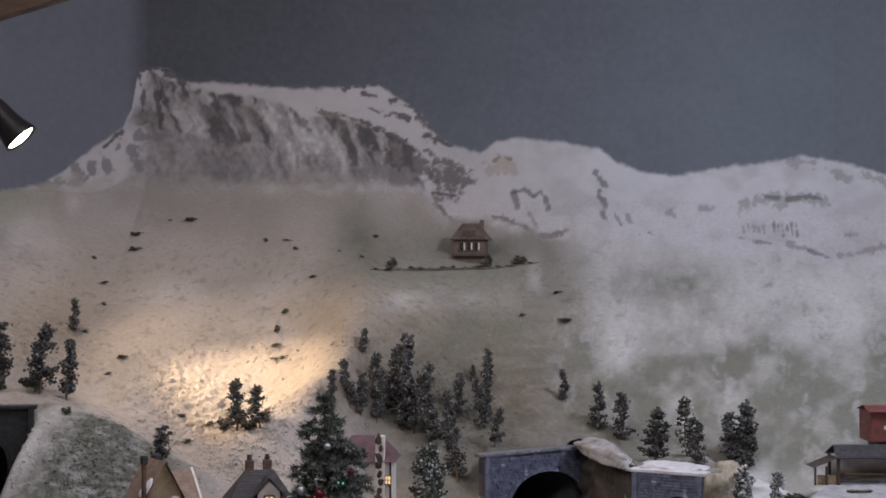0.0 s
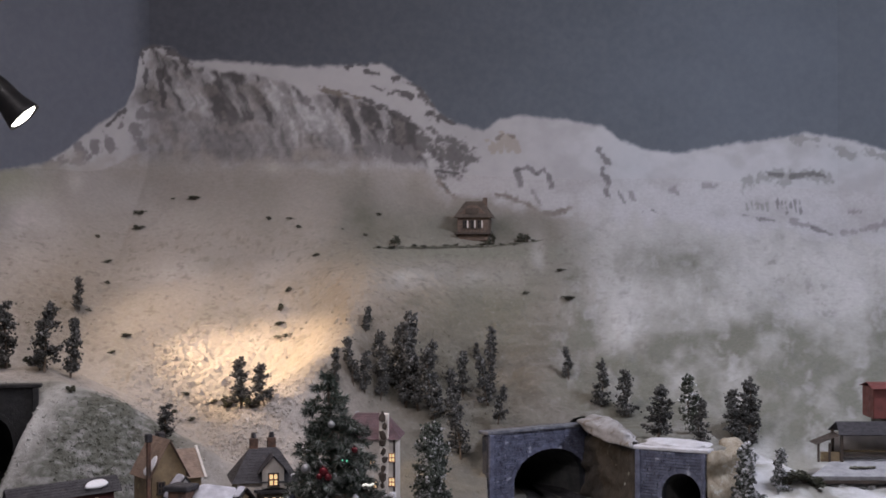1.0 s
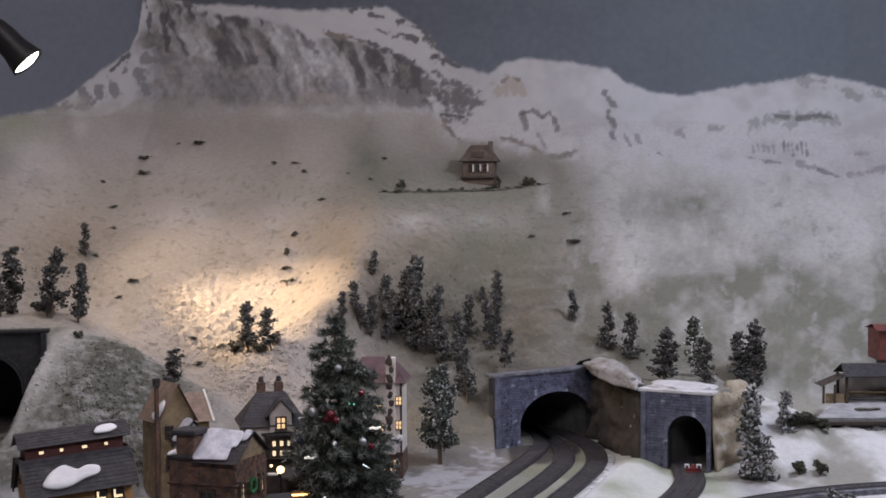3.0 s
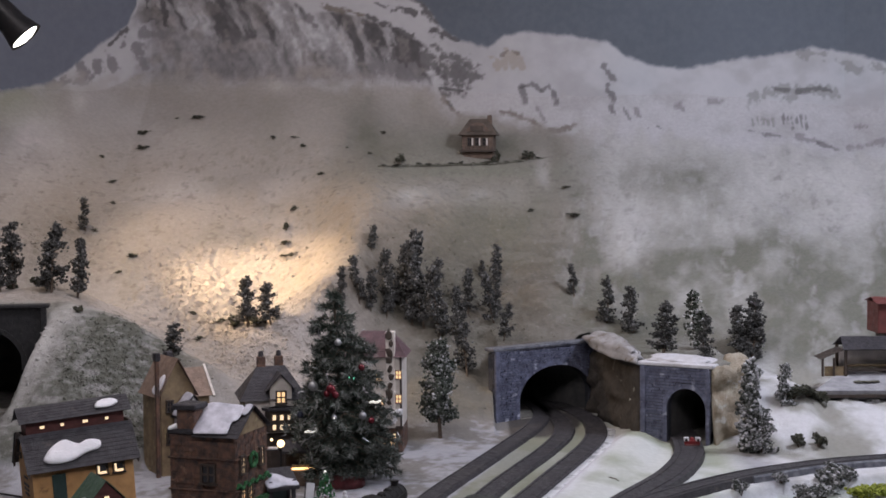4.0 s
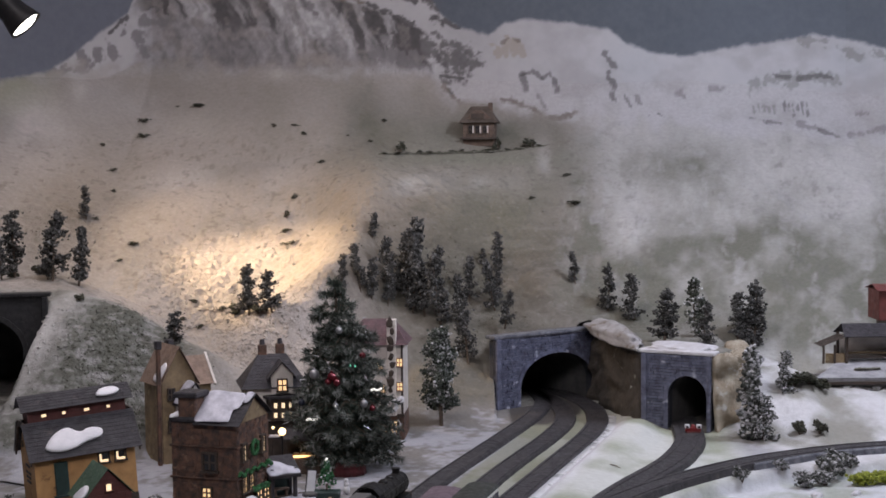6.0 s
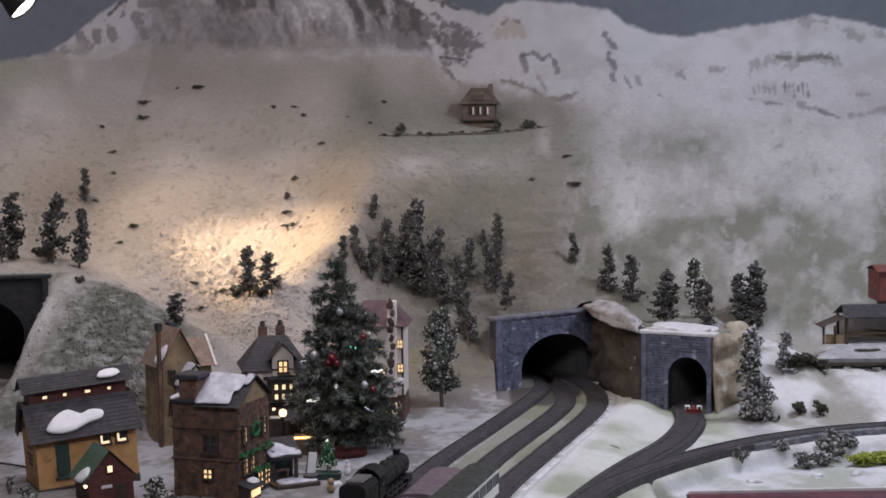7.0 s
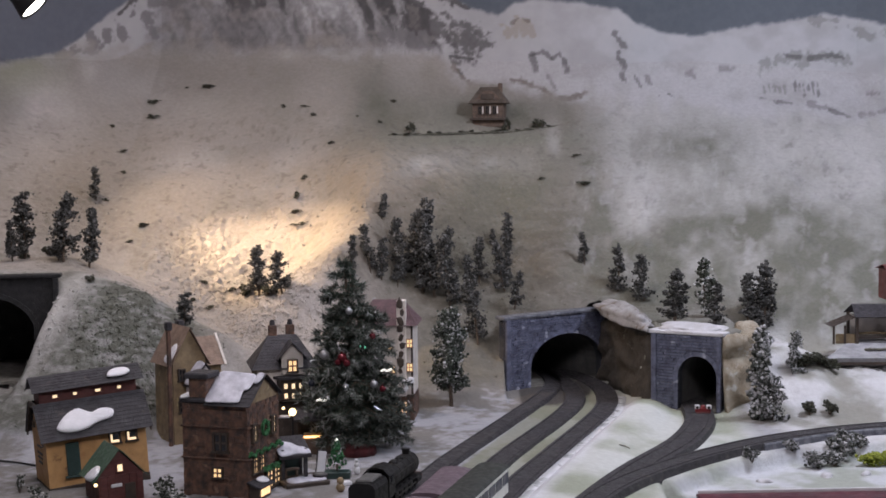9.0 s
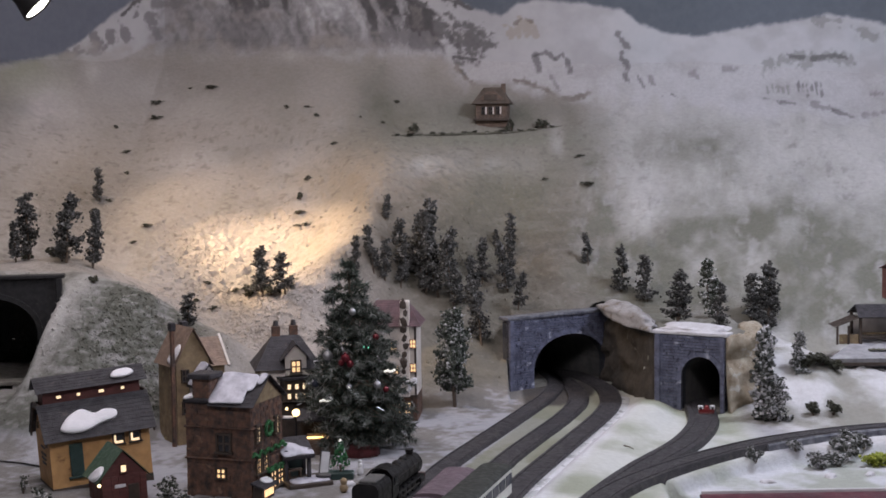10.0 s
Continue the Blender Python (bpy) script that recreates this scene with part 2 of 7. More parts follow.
def sheet(name, xs, ys, zs, keep, colours, material, parent=None):
    """A mesh over a grid of points: the cells whose four corners are kept."""
    nv, nu = xs.shape
    idx = np.arange(nv * nu).reshape(nv, nu)
    quads = np.stack([idx[:-1, :-1], idx[:-1, 1:], idx[1:, 1:], idx[1:, :-1]], -1).reshape(-1, 4)
    quads = quads[keep.reshape(-1)[quads].all(1)]
    used = np.unique(quads)
    remap = np.zeros(nv * nu, int)
    remap[used] = np.arange(len(used))
    me = bpy.data.meshes.new(name)
    co = np.stack([xs, ys, zs], -1).reshape(-1, 3)[used]
    me.vertices.add(len(co))
    me.vertices.foreach_set("co", co.ravel())
    me.loops.add(quads.size)
    me.loops.foreach_set("vertex_index", remap[quads].ravel())
    me.polygons.add(len(quads))
    me.polygons.foreach_set("loop_start", np.arange(0, quads.size, 4))
    me.polygons.foreach_set("loop_total", np.full(len(quads), 4))
    me.update(calc_edges=True)
    me.validate()
    me.polygons.foreach_set("use_smooth", np.ones(len(me.polygons), bool))
    if colours is not None:
        at = me.color_attributes.new("paint", "FLOAT_COLOR", "POINT")
        rgba = np.concatenate([colours.reshape(-1, 3)[used], np.ones((len(used), 1))], 1)
        at.data.foreach_set("color", rgba.ravel())
    me.materials.append(material)
    ob = new(name, me)
    ob.parent = parent
    return ob


def blend(a, b, f):
    return a + (np.asarray(b) - a) * f[..., None]


# ---- the painted backdrop ----
def sight(x, y, z):
    """Painter's coordinates, as seen from where the visitor stands: 2600 units to the slope of one, from the upper left."""
    up = np.arctan2(z - 1.45, y) - radians(1.2)
    return 784 + 2600 * x / y, 441 - 2600 * np.tan(up)


RIDGE_X = [-60, 70, 110, 160, 215, 232, 243, 265, 300, 330, 440, 560, 640, 670, 715, 740, 770, 800, 850, 880, 930, 1000, 1060, 1090, 1130, 1190, 1250, 1340, 1420, 1480, 1530, 1640]
RIDGE_Y = [350, 325, 302, 265, 225, 190, 125, 117, 125, 145, 150, 158, 155, 150, 180, 195, 235, 258, 270, 250, 245, 250, 262, 285, 302, 312, 302, 288, 277, 285, 297, 330]
CLIFF_X = [60, 160, 230, 262, 330, 380, 440, 500, 530, 590, 660, 720, 760, 822]
CLIFF_Y = [325, 275, 200, 122, 150, 166, 166, 182, 206, 200, 222, 252, 284, 300]


def spot_of(u, v, cu, cv, ru, rv):
    return np.exp(-((u - cu) / ru) ** 2 - ((v - cv) / rv) ** 2)


def brush(col, u, v, tone, points, r0, r1=None, strength=0.9, seed=0):
    """One stroke of a worn brush through the points, its half width going from r0 to r1."""
    r1 = r0 if r1 is None else r1
    pu, pv = [p[0] for p in points], [p[1] for p in points]
    reach = 2.2 * max(r0, r1) + 6
    sel = (u > min(pu) - reach) & (u < max(pu) + reach) & (v > min(pv) - reach) & (v < max(pv) + reach)
    if not sel.any():
        return
    a, b = u[sel], v[sel]
    near = np.full(a.shape, 1e9)
    pairs = list(zip(points, points[1:])) or [(points[0], (points[0][0] + 1, points[0][1]))]
    for k, ((x0, y0), (x1, y1)) in enumerate(pairs):
        length = math.hypot(x1 - x0, y1 - y0)
        t = np.clip(((a - x0) * (x1 - x0) + (b - y0) * (y1 - y0)) / length ** 2, 0, 1)
        r = r0 + (r1 - r0) * (k + t) / len(pairs)
        near = np.minimum(near, np.hypot(a - x0 - t * (x1 - x0), b - y0 - t * (y1 - y0)) / r)
    worn = near + 1.3 * (mottle(a / 7, b / 7, 300 + seed, 3) - 0.5) + 1.1 * (mottle(a / 19, b / 19, 320 + seed, 2) - 0.5)
    col[sel] = blend(col[sel], tone, (1 - step(0.45, 1.25, worn)) * strength)


ROCK, GREYROCK, TANROCK, MOSSROCK = (0.055, 0.050, 0.050), (0.165, 0.152, 0.156), (0.13, 0.105, 0.085), (0.19, 0.195, 0.18)


def paint_rocks(col, u, v):
    """The bare rocks that the painter set on the snow, peak by peak."""
    # the crest and the shoulders of the high peak
    for k, (tone, pts, r0, r1) in enumerate((
            (ROCK, [(246, 122), (268, 118), (290, 124)], 6, 5), (ROCK, [(296, 130), (318, 142), (334, 152)], 7, 5), (ROCK, [(243, 128), (247, 150)], 4, 3),
            (ROCK, [(252, 160), (250, 196)], 4, 3), (ROCK, [(277, 165), (280, 195), (284, 226)], 5, 4), (GREYROCK, [(240, 238), (276, 242)], 10, 8),
            (GREYROCK, [(232, 262), (244, 300)], 11, 7), (ROCK, [(182, 262), (214, 230)], 4, 5), (GREYROCK, [(206, 262), (212, 246)], 4, 3),
            (GREYROCK, [(74, 332), (110, 324), (150, 318)], 6, 8), (GREYROCK, [(134, 300), (142, 314)], 8, 6), (GREYROCK, [(160, 288), (163, 306)], 7, 6), (GREYROCK, [(182, 280), (188, 300)], 8, 7))):
        brush(col, u, v, tone, pts, r0, r1, 0.85, k)
    # the long back of the high peak
    for k, (tone, pts, r0, r1) in enumerate((
            (TANROCK, [(556, 197), (606, 205), (640, 216)], 4, 5), (ROCK, [(640, 216), (676, 234), (716, 250)], 5, 7), (ROCK, [(652, 190), (672, 200)], 4, 5), (ROCK, [(684, 205), (700, 200), (722, 209)], 4, 5),
            (ROCK, [(612, 156), (664, 150)], 5, 4), (ROCK, [(642, 166), (666, 170)], 4, 3), (ROCK, [(690, 178), (700, 176)], 4, 3), (ROCK, [(714, 186), (736, 190)], 6, 6),
            (ROCK, [(740, 204), (760, 226)], 8, 8), (ROCK, [(752, 240), (780, 250)], 7, 5), (ROCK, [(786, 254), (798, 257)], 3, 3), (GREYROCK, [(530, 214), (552, 236)], 7, 5))):
        brush(col, u, v, tone, pts, r0, r1, 0.85, 20 + k)
    # the dark end of the cliff, and the line where the plaster begins
    for k, (tone, pts, r0, r1) in enumerate((
            ((0.075, 0.068, 0.068), [(712, 284), (740, 292), (772, 304), (810, 314)], 24, 18), (GREYROCK, [(660, 300), (730, 318)], 20, 16), (ROCK, [(766, 342), (806, 346)], 3, 2), (ROCK, [(770, 353), (812, 353)], 3, 4),
            (ROCK, [(776, 364), (786, 374)], 4, 3), (TANROCK, [(770, 360), (790, 382), (808, 393), (850, 396)], 4, 3), (TANROCK, [(872, 384), (902, 391), (930, 402)], 4, 4),
            (TANROCK, [(930, 402), (946, 416), (976, 418), (1002, 408)], 4, 4))):
        brush(col, u, v, tone, pts, r0, r1, 0.8, 40 + k)
    # the round hill
    for k, (tone, pts, r0, r1) in enumerate((
            ((0.30, 0.255, 0.20), [(872, 298), (888, 286), (906, 300)], 14, 12), (TANROCK, [(876, 284), (890, 273), (902, 282)], 4, 4), (ROCK, [(906, 341), (926, 336), (944, 346)], 4, 4), (ROCK, [(912, 345), (917, 370)], 6, 5),
            (ROCK, [(946, 346), (956, 340), (966, 351), (972, 370)], 4, 4), (GREYROCK, [(936, 378), (952, 402)], 5, 3), (ROCK, [(1054, 304), (1069, 326)], 6, 6), (ROCK, [(1062, 336), (1060, 348)], 6, 5),
            (ROCK, [(1068, 354), (1072, 366)], 6, 4), (ROCK, [(1064, 376), (1074, 390)], 6, 5), (ROCK, [(1090, 380), (1102, 402)], 4, 4), (GREYROCK, [(1112, 384), (1118, 394)], 5, 4), (ROCK, [(1148, 411), (1160, 419)], 4, 3), (ROCK, [(1132, 414), (1138, 418)], 3, 3))):
        brush(col, u, v, tone, pts, 0.85 * r0, 0.85 * r1, 0.64, 60 + k)
    # the far hill
    for k, (tone, pts, r0, r1) in enumerate((
            (MOSSROCK, [(1320, 362), (1370, 350), (1460, 358)], 12, 10), (ROCK, [(1352, 345), (1380, 350)], 5, 4), (ROCK, [(1396, 352), (1426, 348), (1452, 353)], 4, 4), (ROCK, [(1310, 420), (1338, 428), (1366, 430)], 5, 3),
            (GREYROCK, [(1396, 433), (1432, 441)], 5, 4), (ROCK, [(1432, 442), (1466, 456)], 3, 3), (GREYROCK, [(1490, 454), (1530, 446), (1590, 430)], 6, 6), (GREYROCK, [(1398, 464), (1442, 471)], 3, 2), (MOSSROCK, [(1404, 286), (1440, 288)], 8, 7),
            (MOSSROCK, [(1462, 300), (1502, 318)], 6, 8), (MOSSROCK, [(1524, 308), (1580, 324)], 5, 8), (GREYROCK, [(1240, 371), (1266, 368)], 4, 3), (GREYROCK, [(1184, 374), (1196, 384)], 5, 4), (GREYROCK, [(1498, 416), (1520, 417)], 3, 3))):
        brush(col, u, v, tone, pts, r0, r1, 0.6, 80 + k)
    for k in range(6):
        brush(col, u, v, ROCK, [(1370 + 8 * k, 396 + 3 * (k % 2)), (1372 + 8 * k, 410 + 4 * (k % 3))], 2.6, 2, 0.6, 100 + k)
    for k in range(5):
        brush(col, u, v, MOSSROCK, [(1316 + 9 * k, 402), (1318 + 9 * k, 412)], 3, 2, 0.6, 110 + k)


def haze(u, v):
    """The thin sprayed paint of the plaster slope and the foot of the backdrop."""
    n1, n2, n3 = mottle(u / 170, v / 130, 151, 4), mottle(u / 52, v / 46, 161, 5), mottle(u / 15, v / 13, 171, 4)
    drip = mottle(u / 30 + 0.6 * n2, v / 100, 177, 5, 0.6)
    col = np.zeros(u.shape + (3,)) + np.array((0.30, 0.272, 0.248))
    col = blend(col, (0.385, 0.36, 0.345), step(0.40, 0.85, n1) * 0.6)
    col = blend(col, (0.245, 0.228, 0.198), step(0.50, 0.95, n2) * 0.45)
    # sprayed pale and mossy tones of the left slope
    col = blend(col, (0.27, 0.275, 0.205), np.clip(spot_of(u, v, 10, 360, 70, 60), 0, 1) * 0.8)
    # the first pale spot holds the spot lamp's glow as paint
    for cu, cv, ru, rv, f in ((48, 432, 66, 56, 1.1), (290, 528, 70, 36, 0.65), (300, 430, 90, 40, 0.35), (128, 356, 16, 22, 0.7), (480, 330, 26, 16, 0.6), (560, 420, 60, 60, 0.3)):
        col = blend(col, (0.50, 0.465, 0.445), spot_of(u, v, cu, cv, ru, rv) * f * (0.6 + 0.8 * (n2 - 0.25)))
    # darker brown, which also offsets the spot lamp's strong light here
    col = blend(col, (0.165, 0.147, 0.122), spot_of(u, v, 95, 600, 130, 95) * 0.8)
    # tan, then darker brown towards the foot
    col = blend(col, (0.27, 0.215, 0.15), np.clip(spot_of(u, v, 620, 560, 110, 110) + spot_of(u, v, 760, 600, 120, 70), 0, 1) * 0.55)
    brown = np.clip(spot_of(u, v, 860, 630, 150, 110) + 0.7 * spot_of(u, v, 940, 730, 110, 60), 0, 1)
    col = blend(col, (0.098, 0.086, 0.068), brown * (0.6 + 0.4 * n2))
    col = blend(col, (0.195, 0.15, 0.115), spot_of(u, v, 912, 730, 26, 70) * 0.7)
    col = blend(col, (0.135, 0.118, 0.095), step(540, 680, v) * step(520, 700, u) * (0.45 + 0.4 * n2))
    # shading under the grove's trees, painted into the ground as dark green-brown
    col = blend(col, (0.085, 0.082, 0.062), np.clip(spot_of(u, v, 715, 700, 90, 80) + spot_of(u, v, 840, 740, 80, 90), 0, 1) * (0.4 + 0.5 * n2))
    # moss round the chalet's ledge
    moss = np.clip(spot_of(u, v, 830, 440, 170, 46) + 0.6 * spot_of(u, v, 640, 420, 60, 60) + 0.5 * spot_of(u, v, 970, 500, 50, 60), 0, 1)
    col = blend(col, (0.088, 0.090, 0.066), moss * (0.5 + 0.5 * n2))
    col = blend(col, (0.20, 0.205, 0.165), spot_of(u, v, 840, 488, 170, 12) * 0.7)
    for cu, cv, ru, rv, f in ((712, 526, 44, 22, 0.75), (775, 522, 26, 22, 0.4), (842, 528, 46, 20, 0.6), (946, 486, 14, 34, 0.7), (900, 530, 22, 30, 0.35)):
        col = blend(col, (0.46, 0.44, 0.43), spot_of(u, v, cu, cv, ru, rv) * f * (0.5 + n2))
    smear = mottle(u / 34 + 2 * n1, v / 12, 181, 4, 0.6)
    worn = step(470, 560, v) * step(560, 700, u)
    col = blend(col, (0.33, 0.315, 0.29), worn * step(0.55, 0.95, smear) * 0.22)
    col = blend(col, (0.075, 0.072, 0.052), worn * step(0.55, 0.95, 1 - smear) * 0.32 * (0.4 + n2))
    col = blend(col, (0.175, 0.182, 0.128), np.clip(spot_of(u, v, 900, 560, 150, 90) + 0.6 * spot_of(u, v, 700, 470, 110, 60), 0, 1) * (0.15 + 0.45 * n1))
    # loose snow to the right, thin over grey-green ground lower down
    right = step(945, 1085, u + 60 * (n2 - 0.5) + 50 * (drip - 0.5))
    white = np.zeros(u.shape + (3,)) + np.array((0.455, 0.452, 0.450))
    shade = np.clip(0.45 * spot_of(u, v, 1185, 510, 80, 60) + 0.7 * spot_of(u, v, 1010, 560, 46, 120) + 1.0 * step(530, 690, v - 40 * step(1000, 1120, u) * (1 - step(1120, 1220, u))) + 0.5 * spot_of(u, v, 1545, 600, 50, 60)
                    - 0.55 * spot_of(u, v, 1480, 585, 90, 40) - 0.4 * spot_of(u, v, 1250, 665, 46, 34) - 0.5 * spot_of(u, v, 1090, 620, 50, 60) + 0.16 * step(440, 500, v), 0, 1)
    thin = np.clip(shade * (0.62 + 0.5 * n2) + 0.85 * (0.25 * n1 + 0.35 * n2 + 0.40 * drip - 0.42), 0, 1)
    white = blend(white, (0.140, 0.143, 0.116), thin * 0.95)
    white = blend(white, (0.50, 0.495, 0.51), step(0.58, 0.92, drip * 0.6 + n3 * 0.4) * 0.45)
    white = blend(white, (0.12, 0.12, 0.11), step(0.72, 0.95, n3) * 0.45 * n2)
    col = col + (white - col) * right[..., None]
    # a thin dark crease down the smooth slope
    for k, pts in enumerate(([(648, 345), (625, 390), (604, 440)], [(604, 430), (612, 452), (640, 458)])):
        brush(col, u, v, (0.20, 0.19, 0.165), pts, 5, 7, 0.45, 130 + k)
    return col


def mural_paint(u, v):
    n1, n2, n3 = mottle(u / 90, v / 60, 51, 4), mottle(u / 26, v / 22, 61, 4), mottle(u / 8, v / 8, 71, 3)
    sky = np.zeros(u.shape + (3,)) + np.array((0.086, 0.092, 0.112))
    # uneven light painted into the sky: brighter left of the corner and rightwards
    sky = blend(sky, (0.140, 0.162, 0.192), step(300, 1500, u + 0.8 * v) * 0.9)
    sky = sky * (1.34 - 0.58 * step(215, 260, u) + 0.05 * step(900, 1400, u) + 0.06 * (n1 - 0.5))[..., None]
    edge = np.interp(u, RIDGE_X, RIDGE_Y) + 3 * (n3 - 0.5) + 4 * (n2 - 0.5)
    hill = step(-4, 5, v - edge)
    snow = np.zeros(u.shape + (3,)) + np.array((0.40, 0.382, 0.385))
    snow = blend(snow, (0.47, 0.475, 0.50), step(820, 1150, u) * 0.8)
    snow = blend(snow, (0.32, 0.308, 0.31), step(0.35, 0.9, n1 * 0.6 + n2 * 0.4) * 0.6)
    snow = blend(snow, (0.40, 0.42, 0.45), np.clip(spot_of(u, v, 1110, 330, 40, 40) + spot_of(u, v, 1500, 330, 60, 30), 0, 1) * 0.5)
    # the grey cliff: leaning streaks of rock and snow
    cliff_top = np.interp(u, CLIFF_X, CLIFF_Y) + 12 * (n2 - 0.5)
    cliff_low = np.interp(u, [60, 240, 420, 620, 760, 822], [340, 330, 340, 336, 340, 330]) + 30 * (n2 - 0.5)
    rock = step(-3, 7, v - cliff_top) * step(-16, 16, cliff_low - v) * step(215, 262, u + 30 * (n2 - 0.5)) * (1 - step(806, 824, u + 8 * (n3 - 0.5)))
    depth = v - cliff_top
    lean = u - 0.40 * depth + 10 * (n1 - 0.5) + 6 * (n2 - 0.5)
    streak = mottle(lean / 23, v / 75 + 0.3 * n2, 81, 4, 0.55)
    grey = np.zeros(u.shape + (3,)) + np.array((0.235, 0.222, 0.222))
    upper = 1 - step(60, 130, depth)
    grey = blend(grey, (0.058, 0.053, 0.053), step(0.46, 0.76, streak) * (0.6 + 0.38 * upper))
    grey = blend(grey, (0.40, 0.385, 0.39), (1 - step(0.15, 0.42, streak)) * (0.30 + 0.55 * upper))
    grey = blend(grey, (0.185, 0.172, 0.176), (1 - upper) * (0.25 + 0.5 * n2))
    grey = blend(grey, (0.27, 0.235, 0.215), step(0.56, 0.72, n2) * 0.30)
    grey = grey * (0.80 + 0.40 * n3)[..., None]
    snow = snow + (grey - snow) * (rock * 0.95)[..., None]
    crest = np.exp(-((depth - 8) / 8) ** 2) * rock * step(0.44, 0.54, fbm(u / 22, v / 60, 87, 3)) * step(320, 360, u) * (1 - step(520, 560, u))
    snow = blend(snow, (0.06, 0.055, 0.055), crest * 0.85)
    paint_rocks(snow, u, v)
    # haze where the paint meets the plaster
    low = step(-20, 24, v - np.interp(u, [0, 70, 150, 240, 620, 740, 790, 900, 1000, 1200, 1600], [330, 338, 318, 316, 322, 332, 384, 400, 412, 440, 470]) + 34 * (n2 - 0.5))
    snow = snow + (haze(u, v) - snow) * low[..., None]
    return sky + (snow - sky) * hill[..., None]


def terrain_paint(x, y, z):
    mid, small = fbm(x * 13, y * 9 + z * 9, 31, 5), fbm(x * 70, y * 60 + z * 60, 41, 3)
    fleck = fbm(x * 160, y * 110 + z * 110, 91, 2)
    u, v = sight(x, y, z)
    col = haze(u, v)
    # darker olive brown at the foot of the slope
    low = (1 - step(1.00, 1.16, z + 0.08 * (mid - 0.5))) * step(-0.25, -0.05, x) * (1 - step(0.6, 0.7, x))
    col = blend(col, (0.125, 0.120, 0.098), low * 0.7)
    speck = (1 - step(1.46, 1.60, z)) * (0.35 + 0.65 * (1 - step(0.3, 0.5, x)))
    col = blend(col, (0.62, 0.61, 0.60), step(0.79, 0.87, fleck) * 0.12 * speck)
    col = blend(col, (0.11, 0.10, 0.085), step(0.62, 0.76, small) * 0.40 * speck)
    wall = backdrop_y(x)
    edge_paint = mural_paint(u, v)
    col = col + (edge_paint - col) * step(-0.22, -0.12, y - wall)[..., None]
    # grey-green shoulder, scratched with snow, and a worn pale path down it
    near = (1 - step(-0.62, -0.40, x + 0.18 * (y - 3.0))) * (1 - step(2.98, 3.10, y))
    scratch = 0.50 * fbm(x * 55, z * 150 + y * 90, 47, 4) + 0.3 * small + 0.2 * mid
    green = blend(np.zeros(x.shape + (3,)) + np.array((0.086, 0.090, 0.074)), (0.25, 0.25, 0.246), step(0.45, 0.66, scratch))
    green = blend(green, (0.40, 0.395, 0.385), np.exp(-((x + 0.80 - 0.25 * (y - 2.9)) / 0.040) ** 2) * step(2.66, 2.9, y) * (0.4 + mid))
    green = blend(green, (0.33, 0.325, 0.31), (1 - step(0.0, 0.06, x + 0.90 + 0.35 * (2.93 - y))) * 0.6)
    col = col + (green - col) * near[..., None]
    # level snow of the village and the meadow
    flat = 1 - step(BOARD + 0.012, BOARD + 0.045, z)
    level = blend(np.zeros(x.shape + (3,)) + np.array((0.34, 0.345, 0.38)), (0.15, 0.142, 0.13), step(0.44 - 0.16 * step(2.9, 3.05, y), 0.62 - 0.16 * step(2.9, 3.05, y), mid * 0.7 + small * 0.3) * 0.85)
    col = col + (level - col) * flat[..., None]
    green_white = blend(np.zeros(x.shape + (3,)) + np.array((0.56, 0.585, 0.575)), (0.28, 0.31, 0.23), step(0.36, 0.62, 0.6 * fbm(x * 7 + 3 * y, y * 7, 33, 3) + 0.4 * mid) * 0.85)
    bank = step(-0.09, -0.06, x - np.interp(y, [1.7, 2.2, 2.62, 2.95, 3.15], [-0.08, 0.06, 0.165, 0.275, 0.30])) * (1 - step(0.50, 0.58, x)) * (1 - step(3.3, 3.45, y)) * (y < block_face(x) + 0.02)
    green_white = blend(green_white, (0.38, 0.38, 0.345), step(3.0, 3.2, y) * 0.8)
    outer = x - 0.026 - np.interp(y, [1.74, 2.06, 2.286, 2.396, 2.62, 2.951, 3.15], [-0.07, 0.012, 0.071, 0.103, 0.174, 0.277, 0.308])
    green_white = blend(green_white, (0.66, 0.67, 0.74), step(-0.01, 0.004, outer) * (1 - step(0.018, 0.062, outer + 0.02 * (mid - 0.5))) * (1 - step(3.0, 3.12, y)) * 0.9)
    col = col + (green_white - col) * bank[..., None]
    mound = step(0.56, 0.64, x) * (1 - step(3.25, 3.4, y)) * (1 - step(1.0, 1.05, z))
    white = blend(np.zeros(x.shape + (3,)) + np.array((0.58, 0.585, 0.61)), (0.20, 0.195, 0.155), step(0.42, 0.62, mid * 0.6 + 0.4 * fbm(x * 9, y * 6, 35, 3)) * 0.8)
    col = col + (white - col) * mound[..., None]
    between = step(0.02, 0.03, x - np.interp(y, [1.7, 2.0, 2.292, 2.741, 3.17], [-0.245, -0.165, -0.085, 0.044, 0.175])) * (1 - step(-0.01, 0.0, x - np.interp(y, [1.7, 2.06, 2.396, 2.951, 3.15], [-0.08, 0.012, 0.103, 0.277, 0.308])))
    col = blend(col, (0.215, 0.225, 0.172), between * (1 - step(3.24, 3.27, y)) * (0.75 + 0.25 * step(0.4, 0.6, mid)))
    meadow = step(0.30, 0.36, x) * (1 - step(-0.045, -0.03, y - np.interp(x, [0.30, 0.36, 0.46, 0.60, 0.80, 1.2], [2.36, 2.43, 2.54, 2.63, 2.70, 2.72])))
    fresh = blend(np.zeros(x.shape + (3,)) + np.array((0.56, 0.585, 0.63)), (0.32, 0.35, 0.30), step(0.46, 0.66, mid) * 0.85)
    col = col + (fresh - col) * meadow[..., None]
